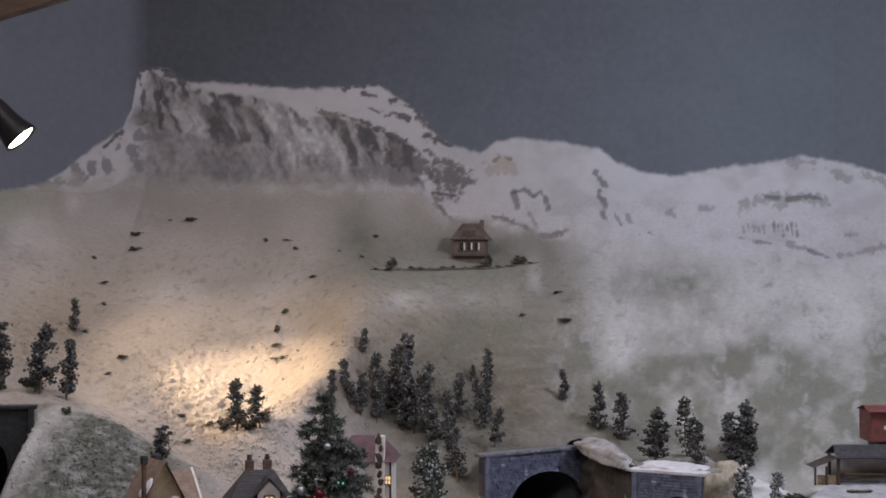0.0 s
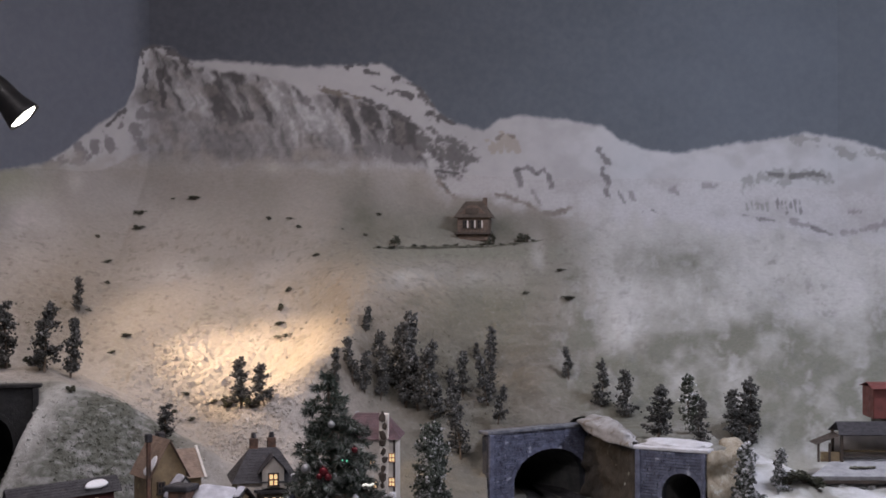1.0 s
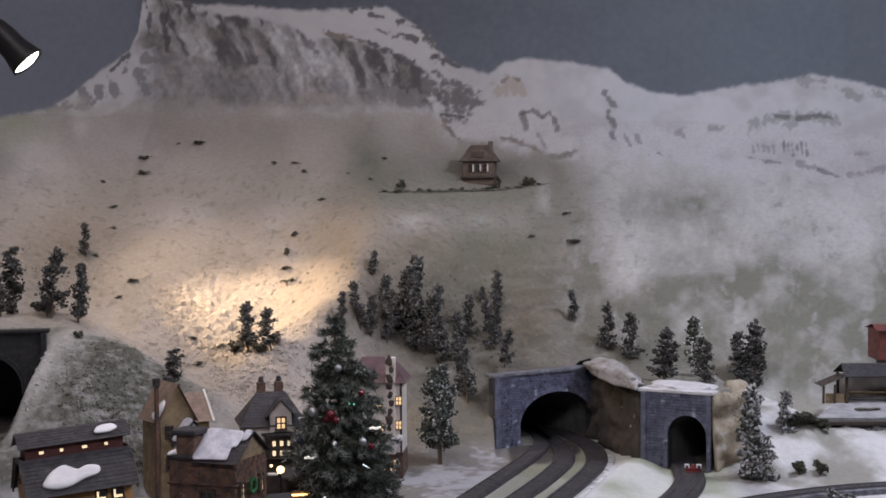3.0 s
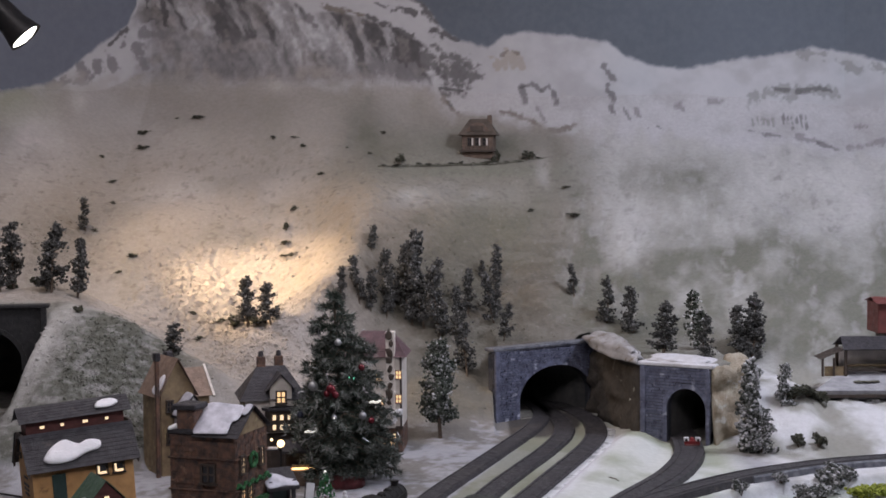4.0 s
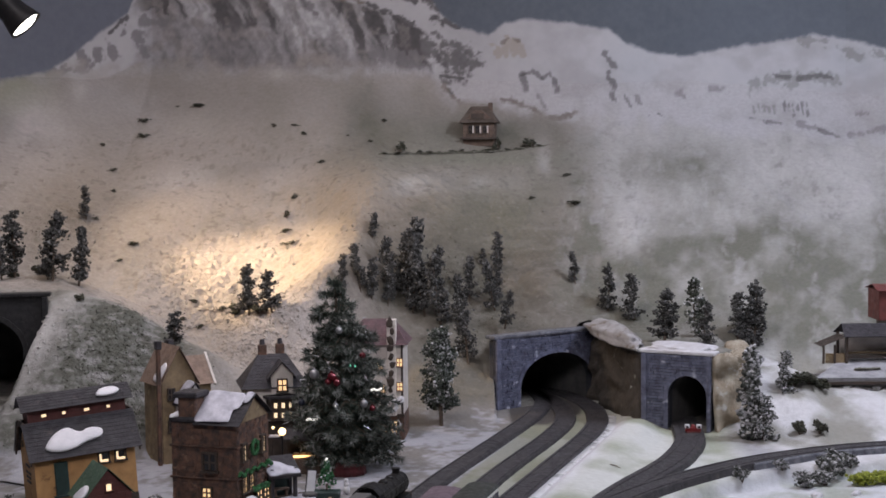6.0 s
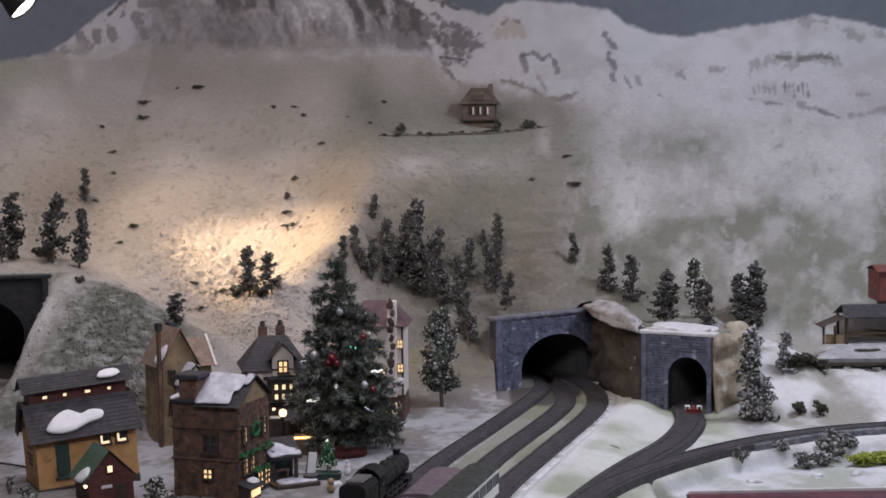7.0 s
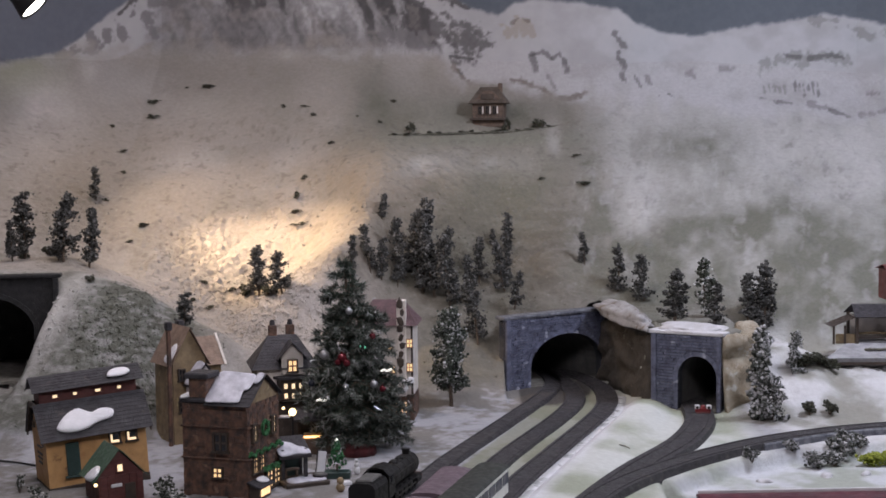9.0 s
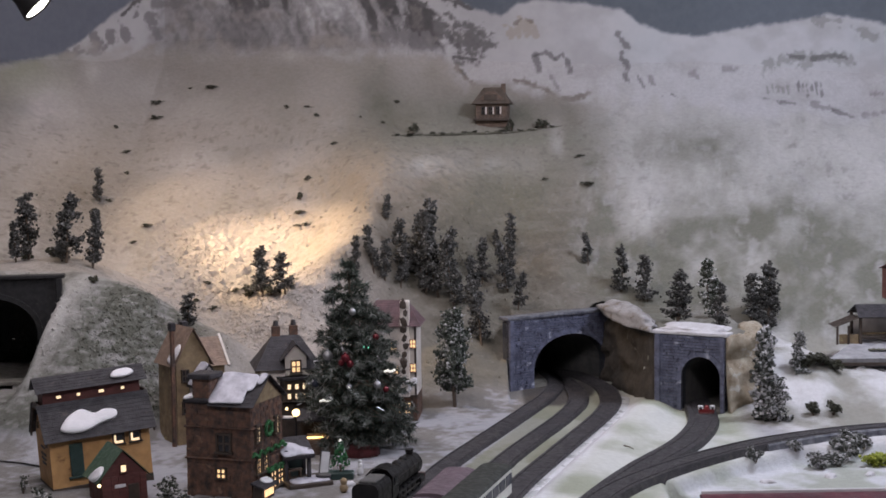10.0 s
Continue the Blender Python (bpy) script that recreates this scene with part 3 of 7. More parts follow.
    # bare dark bed where the tracks draw together before the wide tunnel
    joined = step(0.0, 0.05, y - 3.03 - 1.6 * np.clip(x - 0.195, 0, 0.1)) * (1 - step(3.6, 3.7, y)) * step(-0.01, 0.0, x - 0.125) * (1 - step(0.0, 0.008, x - np.interp(y, [3.1, 3.3, 3.4], [0.262, 0.285, 0.29])))
    col = blend(col, (0.055, 0.050, 0.048), joined * flat)
    return col


def openings(x, y, z):
    """Where the portals' mouths go through the fronts of the blocks."""
    near = np.abs(y - block_face(x) - 0.018) < 0.022
    left, right = (x > 0.150) & (x < 0.320) & near, (x > 0.438) & (x < 0.514) & near
    far = (x > -1.05) & (x < -0.862) & (y > 2.84) & (y < 3.02) & (z > 0.985) & (z < 1.17)
    return left | right | far


gy, gx = np.meshgrid(np.concatenate([np.arange(1.70, 2.20, 0.012), np.arange(2.20, 3.05, 0.005), np.arange(3.05, 3.75, 0.0034), np.arange(3.75, 4.30, 0.006)]),
                     np.concatenate([np.arange(-1.75, -1.10, 0.010), np.arange(-1.10, 0.20, 0.0040), np.arange(0.20, 1.25, 0.0052), np.arange(1.25, 1.75, 0.012)]), indexing="ij")
gz = ground(gx, gy)
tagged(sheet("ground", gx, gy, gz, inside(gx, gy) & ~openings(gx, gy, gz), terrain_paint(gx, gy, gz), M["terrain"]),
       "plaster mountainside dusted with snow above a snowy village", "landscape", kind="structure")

def backdrop(name, x0, y0, x1, y1, label):
    n = max(2, int(math.hypot(x1 - x0, y1 - y0) / 0.004))
    s, z = np.meshgrid(np.linspace(0, 1, n), np.concatenate([np.linspace(0.6, 1.30, 8), np.arange(1.304, 2.16, 0.004), np.linspace(2.17, CEILING, 8)]), indexing="xy")
    x, y = x0 + s * (x1 - x0), y0 + s * (y1 - y0)
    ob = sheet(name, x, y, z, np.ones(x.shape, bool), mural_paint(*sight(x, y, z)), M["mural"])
    solid = ob.modifiers.new("thickness", "SOLIDIFY")
    solid.thickness, solid.offset = 0.02, -1
    return tagged(ob, label, "backdrop", kind="structure")


backdrop("wall_north", CORNER_L - 0.004, WALL_Y, CORNER_R + 0.004, WALL_Y, "backdrop painted with snowy mountains under a grey-blue sky")
backdrop("wall_northwest", CORNER_L - 1.0, WALL_Y - 1.0, CORNER_L + 0.004, WALL_Y + 0.004, "turned end of the painted backdrop, dim grey-blue sky")
backdrop("wall_northeast", CORNER_R - 0.004, WALL_Y + 0.0016, CORNER_R + 0.9, WALL_Y - 0.36, "turned end of the painted backdrop with snowy mountains")
# ---- mesh helpers ----
def finish(name, bm, material, parent=None, smooth=False):
    bmesh.ops.recalc_face_normals(bm, faces=bm.faces)
    me = bpy.data.meshes.new(name)
    bm.to_mesh(me)
    bm.free()
    if smooth:
        me.polygons.foreach_set("use_smooth", np.ones(len(me.polygons), bool))
    me.materials.append(material)
    ob = new(name, me)
    ob.parent = parent
    return ob


def part(name, bm, material, parent, label="", smooth=False):
    ob = finish(name, bm, material, parent, smooth)
    return tagged(ob, label) if label else ob


def thing(name, label, category, m=None, group=""):
    ob = new(name)
    ob.empty_display_size = 0.02
    if m is not None:
        ob.matrix_world = m
    return tagged(ob, label, category, group)


def box(bm, x0, x1, y0, y1, z0, z1, bevel=0.0, m=None):
    made = bmesh.ops.create_cube(bm, size=1, matrix=Matrix.LocRotScale(((x0 + x1) / 2, (y0 + y1) / 2, (z0 + z1) / 2), None, (x1 - x0, y1 - y0, z1 - z0)))["verts"]
    if bevel:
        edges = list({e for v in made for e in v.link_edges})
        out = bmesh.ops.bevel(bm, geom=edges, offset=bevel, segments=1, affect="EDGES")
        made = list({v for f in out["faces"] for v in f.verts} | {v for v in made if v.is_valid})
    if m is not None:
        bmesh.ops.transform(bm, matrix=m, verts=[v for v in made if v.is_valid])
    return bm


def prism(bm, outline, axis, a, b, m=None):
    """Extrude an outline of pairs along an axis: x gives (y, z) pairs, y gives (x, z), z gives (x, y)."""
    place = {"x": lambda p, t: (t, p[0], p[1]), "y": lambda p, t: (p[0], t, p[1]), "z": lambda p, t: (p[0], p[1], t)}[axis]
    lo, hi = [bm.verts.new(place(p, a)) for p in outline], [bm.verts.new(place(p, b)) for p in outline]
    n = len(outline)
    bm.faces.new(lo), bm.faces.new(hi[::-1])
    for i in range(n):
        bm.faces.new((lo[i], hi[i], hi[(i + 1) % n], lo[(i + 1) % n]))
    if m is not None:
        bmesh.ops.transform(bm, matrix=m, verts=lo + hi)
    return bm


def tube(bm, p, q, r0, r1=None, n=10):
    p, q = Vector(p), Vector(q)
    d = q - p
    m = Matrix.Translation((p + q) / 2) @ d.to_track_quat("Z", "Y").to_matrix().to_4x4()
    bmesh.ops.create_cone(bm, cap_ends=True, segments=n, radius1=r0, radius2=r0 if r1 is None else r1, depth=d.length, matrix=m)
    return bm


def ball(bm, c, r, squash=(1, 1, 1), detail=1, jitter=0.0, rng=None):
    vs = bmesh.ops.create_icosphere(bm, subdivisions=detail, radius=1, matrix=Matrix.Identity(4))["verts"]
    for v in vs:
        k = 1 + (rng.uniform(-jitter, jitter) if rng else 0)
        v.co = Vector(c) + Vector((v.co.x * squash[0], v.co.y * squash[1], v.co.z * squash[2])) * r * k
    return bm


def B():
    return bmesh.new()


# ---- the room round the layout ----
def room():
    tagged(finish("floor", box(B(), -2.6, 2.8, -1.8, 4.6, -0.05, 0.0), M["floor"]), "dark grey carpet on the room's floor", "floor", kind="structure")
    tagged(finish("ceiling", box(B(), -2.6, 2.8, -1.8, 4.6, CEILING, CEILING + 0.1), M["ceiling"]), "plain off-white ceiling over the layout room", "ceiling", kind="structure")
    for name, b in (("wall_south", (-2.6, 2.8, -1.9, -1.8)), ("wall_west", (-2.7, -2.6, -1.8, 4.6)), ("wall_east", (2.8, 2.9, -1.8, 4.6)), ("wall_back", (-2.6, 2.8, 4.6, 4.7))):
        tagged(finish(name, box(B(), *b, 0, CEILING), M["room"]), "plain grey painted room wall", "wall", kind="structure")
    bm = B()
    prism(bm, [(-1.86, 1.72), (1.95, 1.72), (1.95, 3.40), (1.10, 4.23), (-0.84, 4.23), (-1.86, 3.21)], "z", 0.70, 0.775)
    tagged(finish("layout_board", bm, M["wood"]), "dark wooden board that carries the railway layout", "layout board", kind="structure")
    for x in (-1.6, 0.0, 1.6):
        tagged(finish("board_leg", box(B(), x - 0.04, x + 0.04, 2.2, 2.28, 0, 0.70, 0.004), M["wood"]), "square wooden leg under the layout board", "leg", kind="structure")
    bm = B()
    prism(bm, [(-1.86, 0.775), (1.95, 0.775), (1.95, 0.834), (0.34, 0.834), (0.30, 0.893), (-1.86, 0.893)], "y", 1.705, 1.722)
    tagged(finish("layout_fascia", bm, M["wood"]), "dark wooden fascia along the layout's front edge", "fascia", kind="structure")


room()


# ---- tracks ----
def along(points, n=60):
    """Evenly spaced points and unit normals of a smooth line through plan points."""
    p = [Vector((*q, 0)) for q in points]
    p = [2 * p[0] - p[1]] + p + [2 * p[-1] - p[-2]]
    out = []
    for i in range(1, len(p) - 2):
        for k in range(12):
            t = k / 12
            out.append(0.5 * ((2 * p[i]) + (p[i + 1] - p[i - 1]) * t + (2 * p[i - 1] - 5 * p[i] + 4 * p[i + 1] - p[i + 2]) * t * t
                              + (3 * p[i] - p[i - 1] - 3 * p[i + 1] + p[i + 2]) * t ** 3))
    out.append(p[-2])
    norm = []
    for i in range(len(out)):
        d = out[min(i + 1, len(out) - 1)] - out[max(i - 1, 0)]
        norm.append(Vector((-d.y, d.x, 0)).normalized())
    return out, norm


def ribbon(points, profile, z=BOARD, close=True):
    """A profile of (across, up) pairs swept along a plan line."""
    bm = B()
    line, norm = along(points)
    rings = [[bm.verts.new((c.x + n.x * a, c.y + n.y * a, z + h)) for a, h in profile] for c, n in zip(line, norm)]
    for r, s in zip(rings, rings[1:]):
        for i in range(len(profile) - (0 if close else 1)):
            j = (i + 1) % len(profile)
            bm.faces.new((r[i], r[j], s[j], s[i]))
    if close:
        bm.faces.new(rings[0]), bm.faces.new(rings[-1][::-1])
    return bm


TRACK_A = [(-0.235, 1.74), (-0.150, 2.06), (-0.085, 2.292), (-0.029, 2.51), (0.044, 2.741), (0.117, 2.972), (0.175, 3.17), (0.205, 3.36), (0.180, 3.56)]
TRACK_B = [(-0.125, 1.74), (-0.040, 2.08), (0.007, 2.288), (0.075, 2.552), (0.195, 2.924), (0.237, 3.120), (0.232, 3.31), (0.19, 3.54)]
TRACK_C = [(-0.070, 1.74), (0.012, 2.06), (0.071, 2.286), (0.103, 2.396), (0.174, 2.620), (0.277, 2.951), (0.308, 3.150), (0.294, 3.320), (0.23, 3.54)]
TRACK_D = [(0.03, 1.74), (0.150, 2.08), (0.226, 2.279), (0.293, 2.430), (0.395, 2.634), (0.455, 2.82), (0.474, 2.98), (0.480, 3.16)]
TRACK_E = [(0.165, 2.13), (0.247, 2.300), (0.369, 2.461), (0.516, 2.604), (0.647, 2.689), (0.786, 2.747), (1.00, 2.79), (1.25, 2.80)]


def track(name, points, half, high, label, z=BOARD):
    ob = thing(name, label, "track", group="tracks of the layout")
    bed = [(-half - 0.004, -0.006), (-half, high), (half, high), (half + 0.004, -0.006)]
    part("track_bed", ribbon(points, bed, z), M["road"], ob)
    for a in (-0.016, 0.016):
        part("rail", ribbon(points, [(a - 0.0008, high - 0.0005), (a - 0.0008, high + 0.0012), (a + 0.0008, high + 0.0012), (a + 0.0008, high - 0.0005)], z), M["road"], ob)
    return ob


def edge(parent, points, side, half, label):
    """A low ridge of packed snow beside a track bed."""
    a = side * (half + 0.003)
    w = side * (0.020 if half > 0.02 else 0.005)
    part("snow_edge", ribbon(points, [(a - side * 0.004, -0.006), (a - side * 0.002, 0.0030), (a + w * 0.5, 0.0024), (a + w, 0.0002), (a + w * 1.1, -0.006)], BOARD), M["gloss_snow"], parent, label, smooth=True)


track_a = track("railway_track", TRACK_A, 0.020, 0.006, "dark track bed running from the wide tunnel past the village")
track("railway_track", TRACK_B, 0.021, 0.006, "middle dark track bed curving out of the wide tunnel")
edge(track_a, TRACK_A[:6], 1, 0.019, "thin pale edge of snow")
track_c = track("railway_track", TRACK_C, 0.022, 0.006, "outer dark track bed with a pale snowy edge")
edge(track_c, TRACK_C[:7], -1, 0.022, "glossy white edge of packed snow")
track("railway_track", TRACK_D, 0.028, 0.0105, "dark track bed leading out of the narrow tunnel")
track_e = track("railway_track", TRACK_E, 0.024, 0.0125, "raised dark curved track over the snowy meadow")


part("side_board", ribbon(TRACK_E[3:], [(-0.0305, -0.005), (-0.0305, 0.0105), (-0.0285, 0.0128), (-0.026, 0.0128), (-0.026, -0.005)], BOARD), M["dusted"], track_e, "pale grey board along the raised track")


# ---- brick tunnel portals ----
def arch(u0, u1, spring, top, n=14):
    """Outline of an opening, from its left foot over the arch to its right foot."""
    c, r = (u0 + u1) / 2, (u1 - u0) / 2
    return [(u0, 0.0)] + [(c - r * math.cos(math.pi * i / n), spring + (top - spring) * math.sin(math.pi * i / n)) for i in range(n + 1)] + [(u1, 0.0)]


def pierced(bm, width, high, opening, y0, y1):
    """A wall with an arched opening."""
    hole = opening
    outer = [(0, 0), (0, high)] + [(width * i / 12, high) for i in range(1, 12)] + [(width, high), (width, 0)]
    u0, u1 = hole[0][0], hole[-1][0]
    for y, flip in ((y0, False), (y1, True)):
        n = len(hole)
        inner = [bm.verts.new((u, y, z)) for u, z in hole]
        rim = []
        for k, (u, z) in enumerate(hole):
            f = k / (n - 1)
            s = f * (2 * high + width)
            p = (0, s) if s < high else ((s - high, high) if s < high + width else (width, 2 * high + width - s))
            rim.append(bm.verts.new((p[0], y, max(p[1], 0))))
        for i in range(n - 1):
            q = (rim[i], rim[i + 1], inner[i + 1], inner[i])
            bm.faces.new(q if flip else q[::-1])
        if y == y0:
            first = (inner, rim)
    for a, b in ((first[0], inner), (first[1], rim)):
        for i in range(len(a) - 1):
            bm.faces.new((a[i], a[i + 1], b[i + 1], b[i]))
    return bm


def tunnel_portal(label, foot_l, foot_r, high, opening, course, deep, brick_mat, mortar_mat, base=BOARD, bricks=True, seed=1, cope=None):
    a, b = Vector((*foot_l, base)), Vector((*foot_r, base))
    width = (b - a).length
    turn = math.degrees(math.atan2(b.y - a.y, b.x - a.x))
    ob = thing("tunnel_portal", label, "tunnel portal", pose(*a, 0, 0, turn), "tunnel portals")
    u0, u1, spring, top = opening
    hole = arch(u0, u1, spring, top)
    part("portal_wall", pierced(B(), width, high, hole, 0.0, 0.022), mortar_mat, ob, "dark mortar between the courses")
    rng = random.Random(seed)
    if bricks:
        bm = B()
        rows = int(high / course)
        for r in range(rows):
            z0, z1 = r * course + 0.0006, (r + 1) * course - 0.0006
            u = -0.014 * (r % 2)
            while u < width:
                w = 0.030 * rng.uniform(0.6, 1.3)
                p, q = max(u, 0.0) + 0.0006, min(u + w, width) - 0.0006
                u += w
                # cut back to the ring of the arch
                zm, c, half = (z0 + z1) / 2, (u0 + u1) / 2, (u1 - u0) / 2 + 0.0095
                k = 0.0 if zm > top + 0.009 else half if zm < spring else half * math.sqrt(max(0.0, 1 - ((zm - spring) / (top + 0.009 - spring)) ** 2))
                for e, f in ((p, min(q, c - k)), (max(p, c + k), q)) if k else ((p, q),):
                    if f - e > 0.002:
                        box(bm, e, f, -rng.uniform(0.0012, 0.0042), 0.004, z0, z1)
        tagged(part("bricks", bm, brick_mat, ob), kind="stuff")
    # voussoirs round the mouth
    for i in range(len(hole) - 1):
        (pu, pz), (qu, qz) = hole[i], hole[i + 1]
        c = (u0 + u1) / 2
        out = lambda u, z, k=0.010: (u + (u - c) / ((u1 - u0) / 2) * k, z + max(z - spring, 0) / (top - spring) * k)
        bm = B()
        prism(bm, [(pu, pz), out(pu, pz), out(qu, qz), (qu, qz)], "y", -0.0026, 0.006)
        part("voussoir", bm, brick_mat, ob)
    bm = B()
    box(bm, -0.006, width + 0.006, -0.006, 0.030, high - 0.004, high + 0.0035, 0.0015)
    part("coping", bm, cope or brick_mat, ob, "coping dusted with snow")
    for u, w in ((0.0, 0.012), (max(width - 0.012, u1 + 0.001), min(0.012, width - u1 - 0.001))):
        part("pilaster", box(B(), u, u + w, -0.006, 0.010, 0, high - 0.004, 0.0015), brick_mat, ob)
    part("tunnel_floor", box(B(), u0, u1, 0.0, deep + 0.02, -0.004, 0.002), M["tunnel_floor"], ob)
    # the dark lining behind
    bm = B()
    ring = [[bm.verts.new((u + 0.0, 0.021 + d, z)) for u, z in hole] for d in (0.0, deep)]
    for i in range(len(hole) - 1):
        bm.faces.new((ring[0][i], ring[0][i + 1], ring[1][i + 1], ring[1][i]))
    bm.faces.new(ring[1])
    part("tunnel_lining", bm, M["tunnel"], ob, "unlit dark tunnel lining")
    return ob


tunnel_portal("wide blue-grey brick tunnel portal with two tracks passing through", *FRONT_L, 0.163, (0.070, 0.284, 0.046, 0.116), 0.0062, 0.22, M["brick"], M["mortar"], seed=2, cope=M["dusted"])
tunnel_portal("narrow blue-grey brick tunnel portal dusted with snow", *FRONT_R, 0.160, (0.058, 0.142, 0.070, 0.113), 0.0062, 0.20, M["brick"], M["mortar"], seed=3, cope=M["snow"])
tunnel_portal("black stone tunnel portal in a grassy shoulder", (-1.10, 2.86), (-0.812, 2.92), 0.212, (0.055, 0.245, 0.100, 0.172), 0.012, 0.30, M["darkstone"], M["darkstone"], base=0.985, bricks=False, seed=4)


def crag(name, label, material, a, b, z0, z1, thick, seed, jut=0.02, nz=14, nu=22):
    """A rough rock face between two plan points."""
    bm = B()
    a, b = Vector((*a, 0)), Vector((*b, 0))
    d = (b - a).normalized()
    out = Vector((d.y, -d.x, 0))
    rows = []
    for k in range(nz + 1):
        row = []
        for i in range(nu + 1):
            f, h = i / nu, k / nz
            p = a.lerp(b, f)
            q = noise.fractal(Vector((p.x * 22, p.y * 22 + seed, h * 5)), 1.0, 2.0, 4)
            p = p + out * (q * jut + 0.012 * (1 - h))
            row.append(bm.verts.new((p.x, p.y, z0 + (z1 - z0) * h + 0.006 * noise.noise(Vector((f * 7, seed, h * 3))))))
        rows.append(row)
    back = [[bm.verts.new(v.co - out * thick) for v in row] for row in (rows[0], rows[-1])]
    for r, s in zip(rows, rows[1:]):
        for i in range(nu):
            bm.faces.new((r[i], r[i + 1], s[i + 1], s[i]))
    for i in range(nu):
        bm.faces.new((rows[-1][i], rows[-1][i + 1], back[1][i + 1], back[1][i]))
        bm.faces.new((back[1][i], back[1][i + 1], back[0][i + 1], back[0][i]))
        bm.faces.new((back[0][i], back[0][i + 1], rows[0][i + 1], rows[0][i]))
    for i in (0, nu):
        bm.faces.new([r[i] for r in rows] + [back[1][i], back[0][i]])
    return tagged(finish(name, bm, material, smooth=True), label, "rock face", kind="structure")


crag("rock_face_1", "brown earthen rock cut between the two tunnel portals", M["rock"], (0.322, 3.398), (0.388, 3.030), BOARD, 1.062, 0.03, 3.0, 0.018)
crag("rock_face_2", "tan snow-dusted rock wing beside the narrow portal", M["tanrock"], (0.523, 2.941), (0.612, 2.968), BOARD, 1.060, 0.012, 9.0, 0.016)
# ---- trees and bushes ----
def leafy(name, dark, light, snow=None, snow_at=0.75):
    """Foliage whose clumps differ from one another; the upper sides may carry flock."""
    m = bpy.data.materials.new(name)
    m.use_nodes = True
    nt = m.node_tree
    p = nt.nodes["Principled BSDF"]
    geo = nt.nodes.new("ShaderNodeNewGeometry")
    col = ramp_mix(nt, geo.outputs["Random Per Island"], dark, light)
    col = ramp_mix(nt, noise_tex(nt, 9, 4), col, tuple(c * 0.55 for c in dark))
    if snow:
        r = nt.nodes.new("ShaderNodeMath")
        r.operation = "FRACT"
        mul = nt.nodes.new("ShaderNodeMath")
        mul.operation = "MULTIPLY"
        mul.inputs[1].default_value = 7.31
        nt.links.new(geo.outputs["Random Per Island"], mul.inputs[0])
        nt.links.new(mul.outputs[0], r.inputs[0])
        g = nt.nodes.new("ShaderNodeMapRange")
        g.inputs["From Min"].default_value, g.inputs["From Max"].default_value = snow_at, snow_at + 0.25
        nt.links.new(r.outputs[0], g.inputs[0])
        col = ramp_mix(nt, g.outputs[0], col, snow)
    nt.links.new(col, p.inputs["Base Color"])
    p.inputs["Roughness"].default_value = 0.9
    return m


M["bark"] = mat("grey_brown_bark", (0.13, 0.10, 0.075), (0.07, 0.05, 0.04), 40, 0.9, 0.3, 200)
M["dark_leaf"] = leafy("dark_flocked_foliage", (0.042, 0.042, 0.040), (0.112, 0.110, 0.107), (0.21, 0.21, 0.21), 0.76)
M["snow_leaf"] = leafy("snow_flocked_foliage", (0.045, 0.052, 0.042), (0.19, 0.195, 0.19), (0.46, 0.46, 0.48), 0.50)
M["fir_leaf"] = leafy("frosted_green_foliage", (0.036, 0.048, 0.036), (0.12, 0.135, 0.115), (0.40, 0.40, 0.41), 0.66)
M["pine_leaf"] = leafy("green_flocked_foliage", (0.03, 0.038, 0.026), (0.10, 0.11, 0.09), (0.50, 0.50, 0.50), 0.62)
M["yellow_leaf"] = leafy("yellow_lichen", (0.20, 0.24, 0.03), (0.52, 0.56, 0.08))
M["shrub_leaf"] = leafy("brown_green_lichen", (0.025, 0.026, 0.016), (0.10, 0.10, 0.065), (0.22, 0.22, 0.2), 0.85)


def clumps(name, centres, sizes, material, seed, parent):
    """Many small ragged clumps, each a bent octahedron, in one mesh."""
    rng = np.random.default_rng(seed)
    n = len(centres)
    base = np.array([(1, 0, 0), (-1, 0, 0), (0, 1, 0), (0, -1, 0), (0, 0, 1), (0, 0, -1)], float)
    faces = np.array([(0, 2, 4), (2, 1, 4), (1, 3, 4), (3, 0, 4), (2, 0, 5), (1, 2, 5), (3, 1, 5), (0, 3, 5)])
    q = rng.normal(size=(n, 3, 3))
    q = np.linalg.qr(q)[0]
    v = np.einsum("kj,nij->nki", base, q) * rng.uniform(0.55, 1.35, (n, 6, 1)) * sizes[:, None, None] + centres[:, None, :]
    f = faces[None] + 6 * np.arange(n)[:, None, None]
    me = bpy.data.meshes.new(name)
    me.from_pydata(v.reshape(-1, 3).tolist(), [], f.reshape(-1, 3).tolist())
    me.materials.append(material)
    ob = new(name, me)
    ob.parent = parent
    return ob


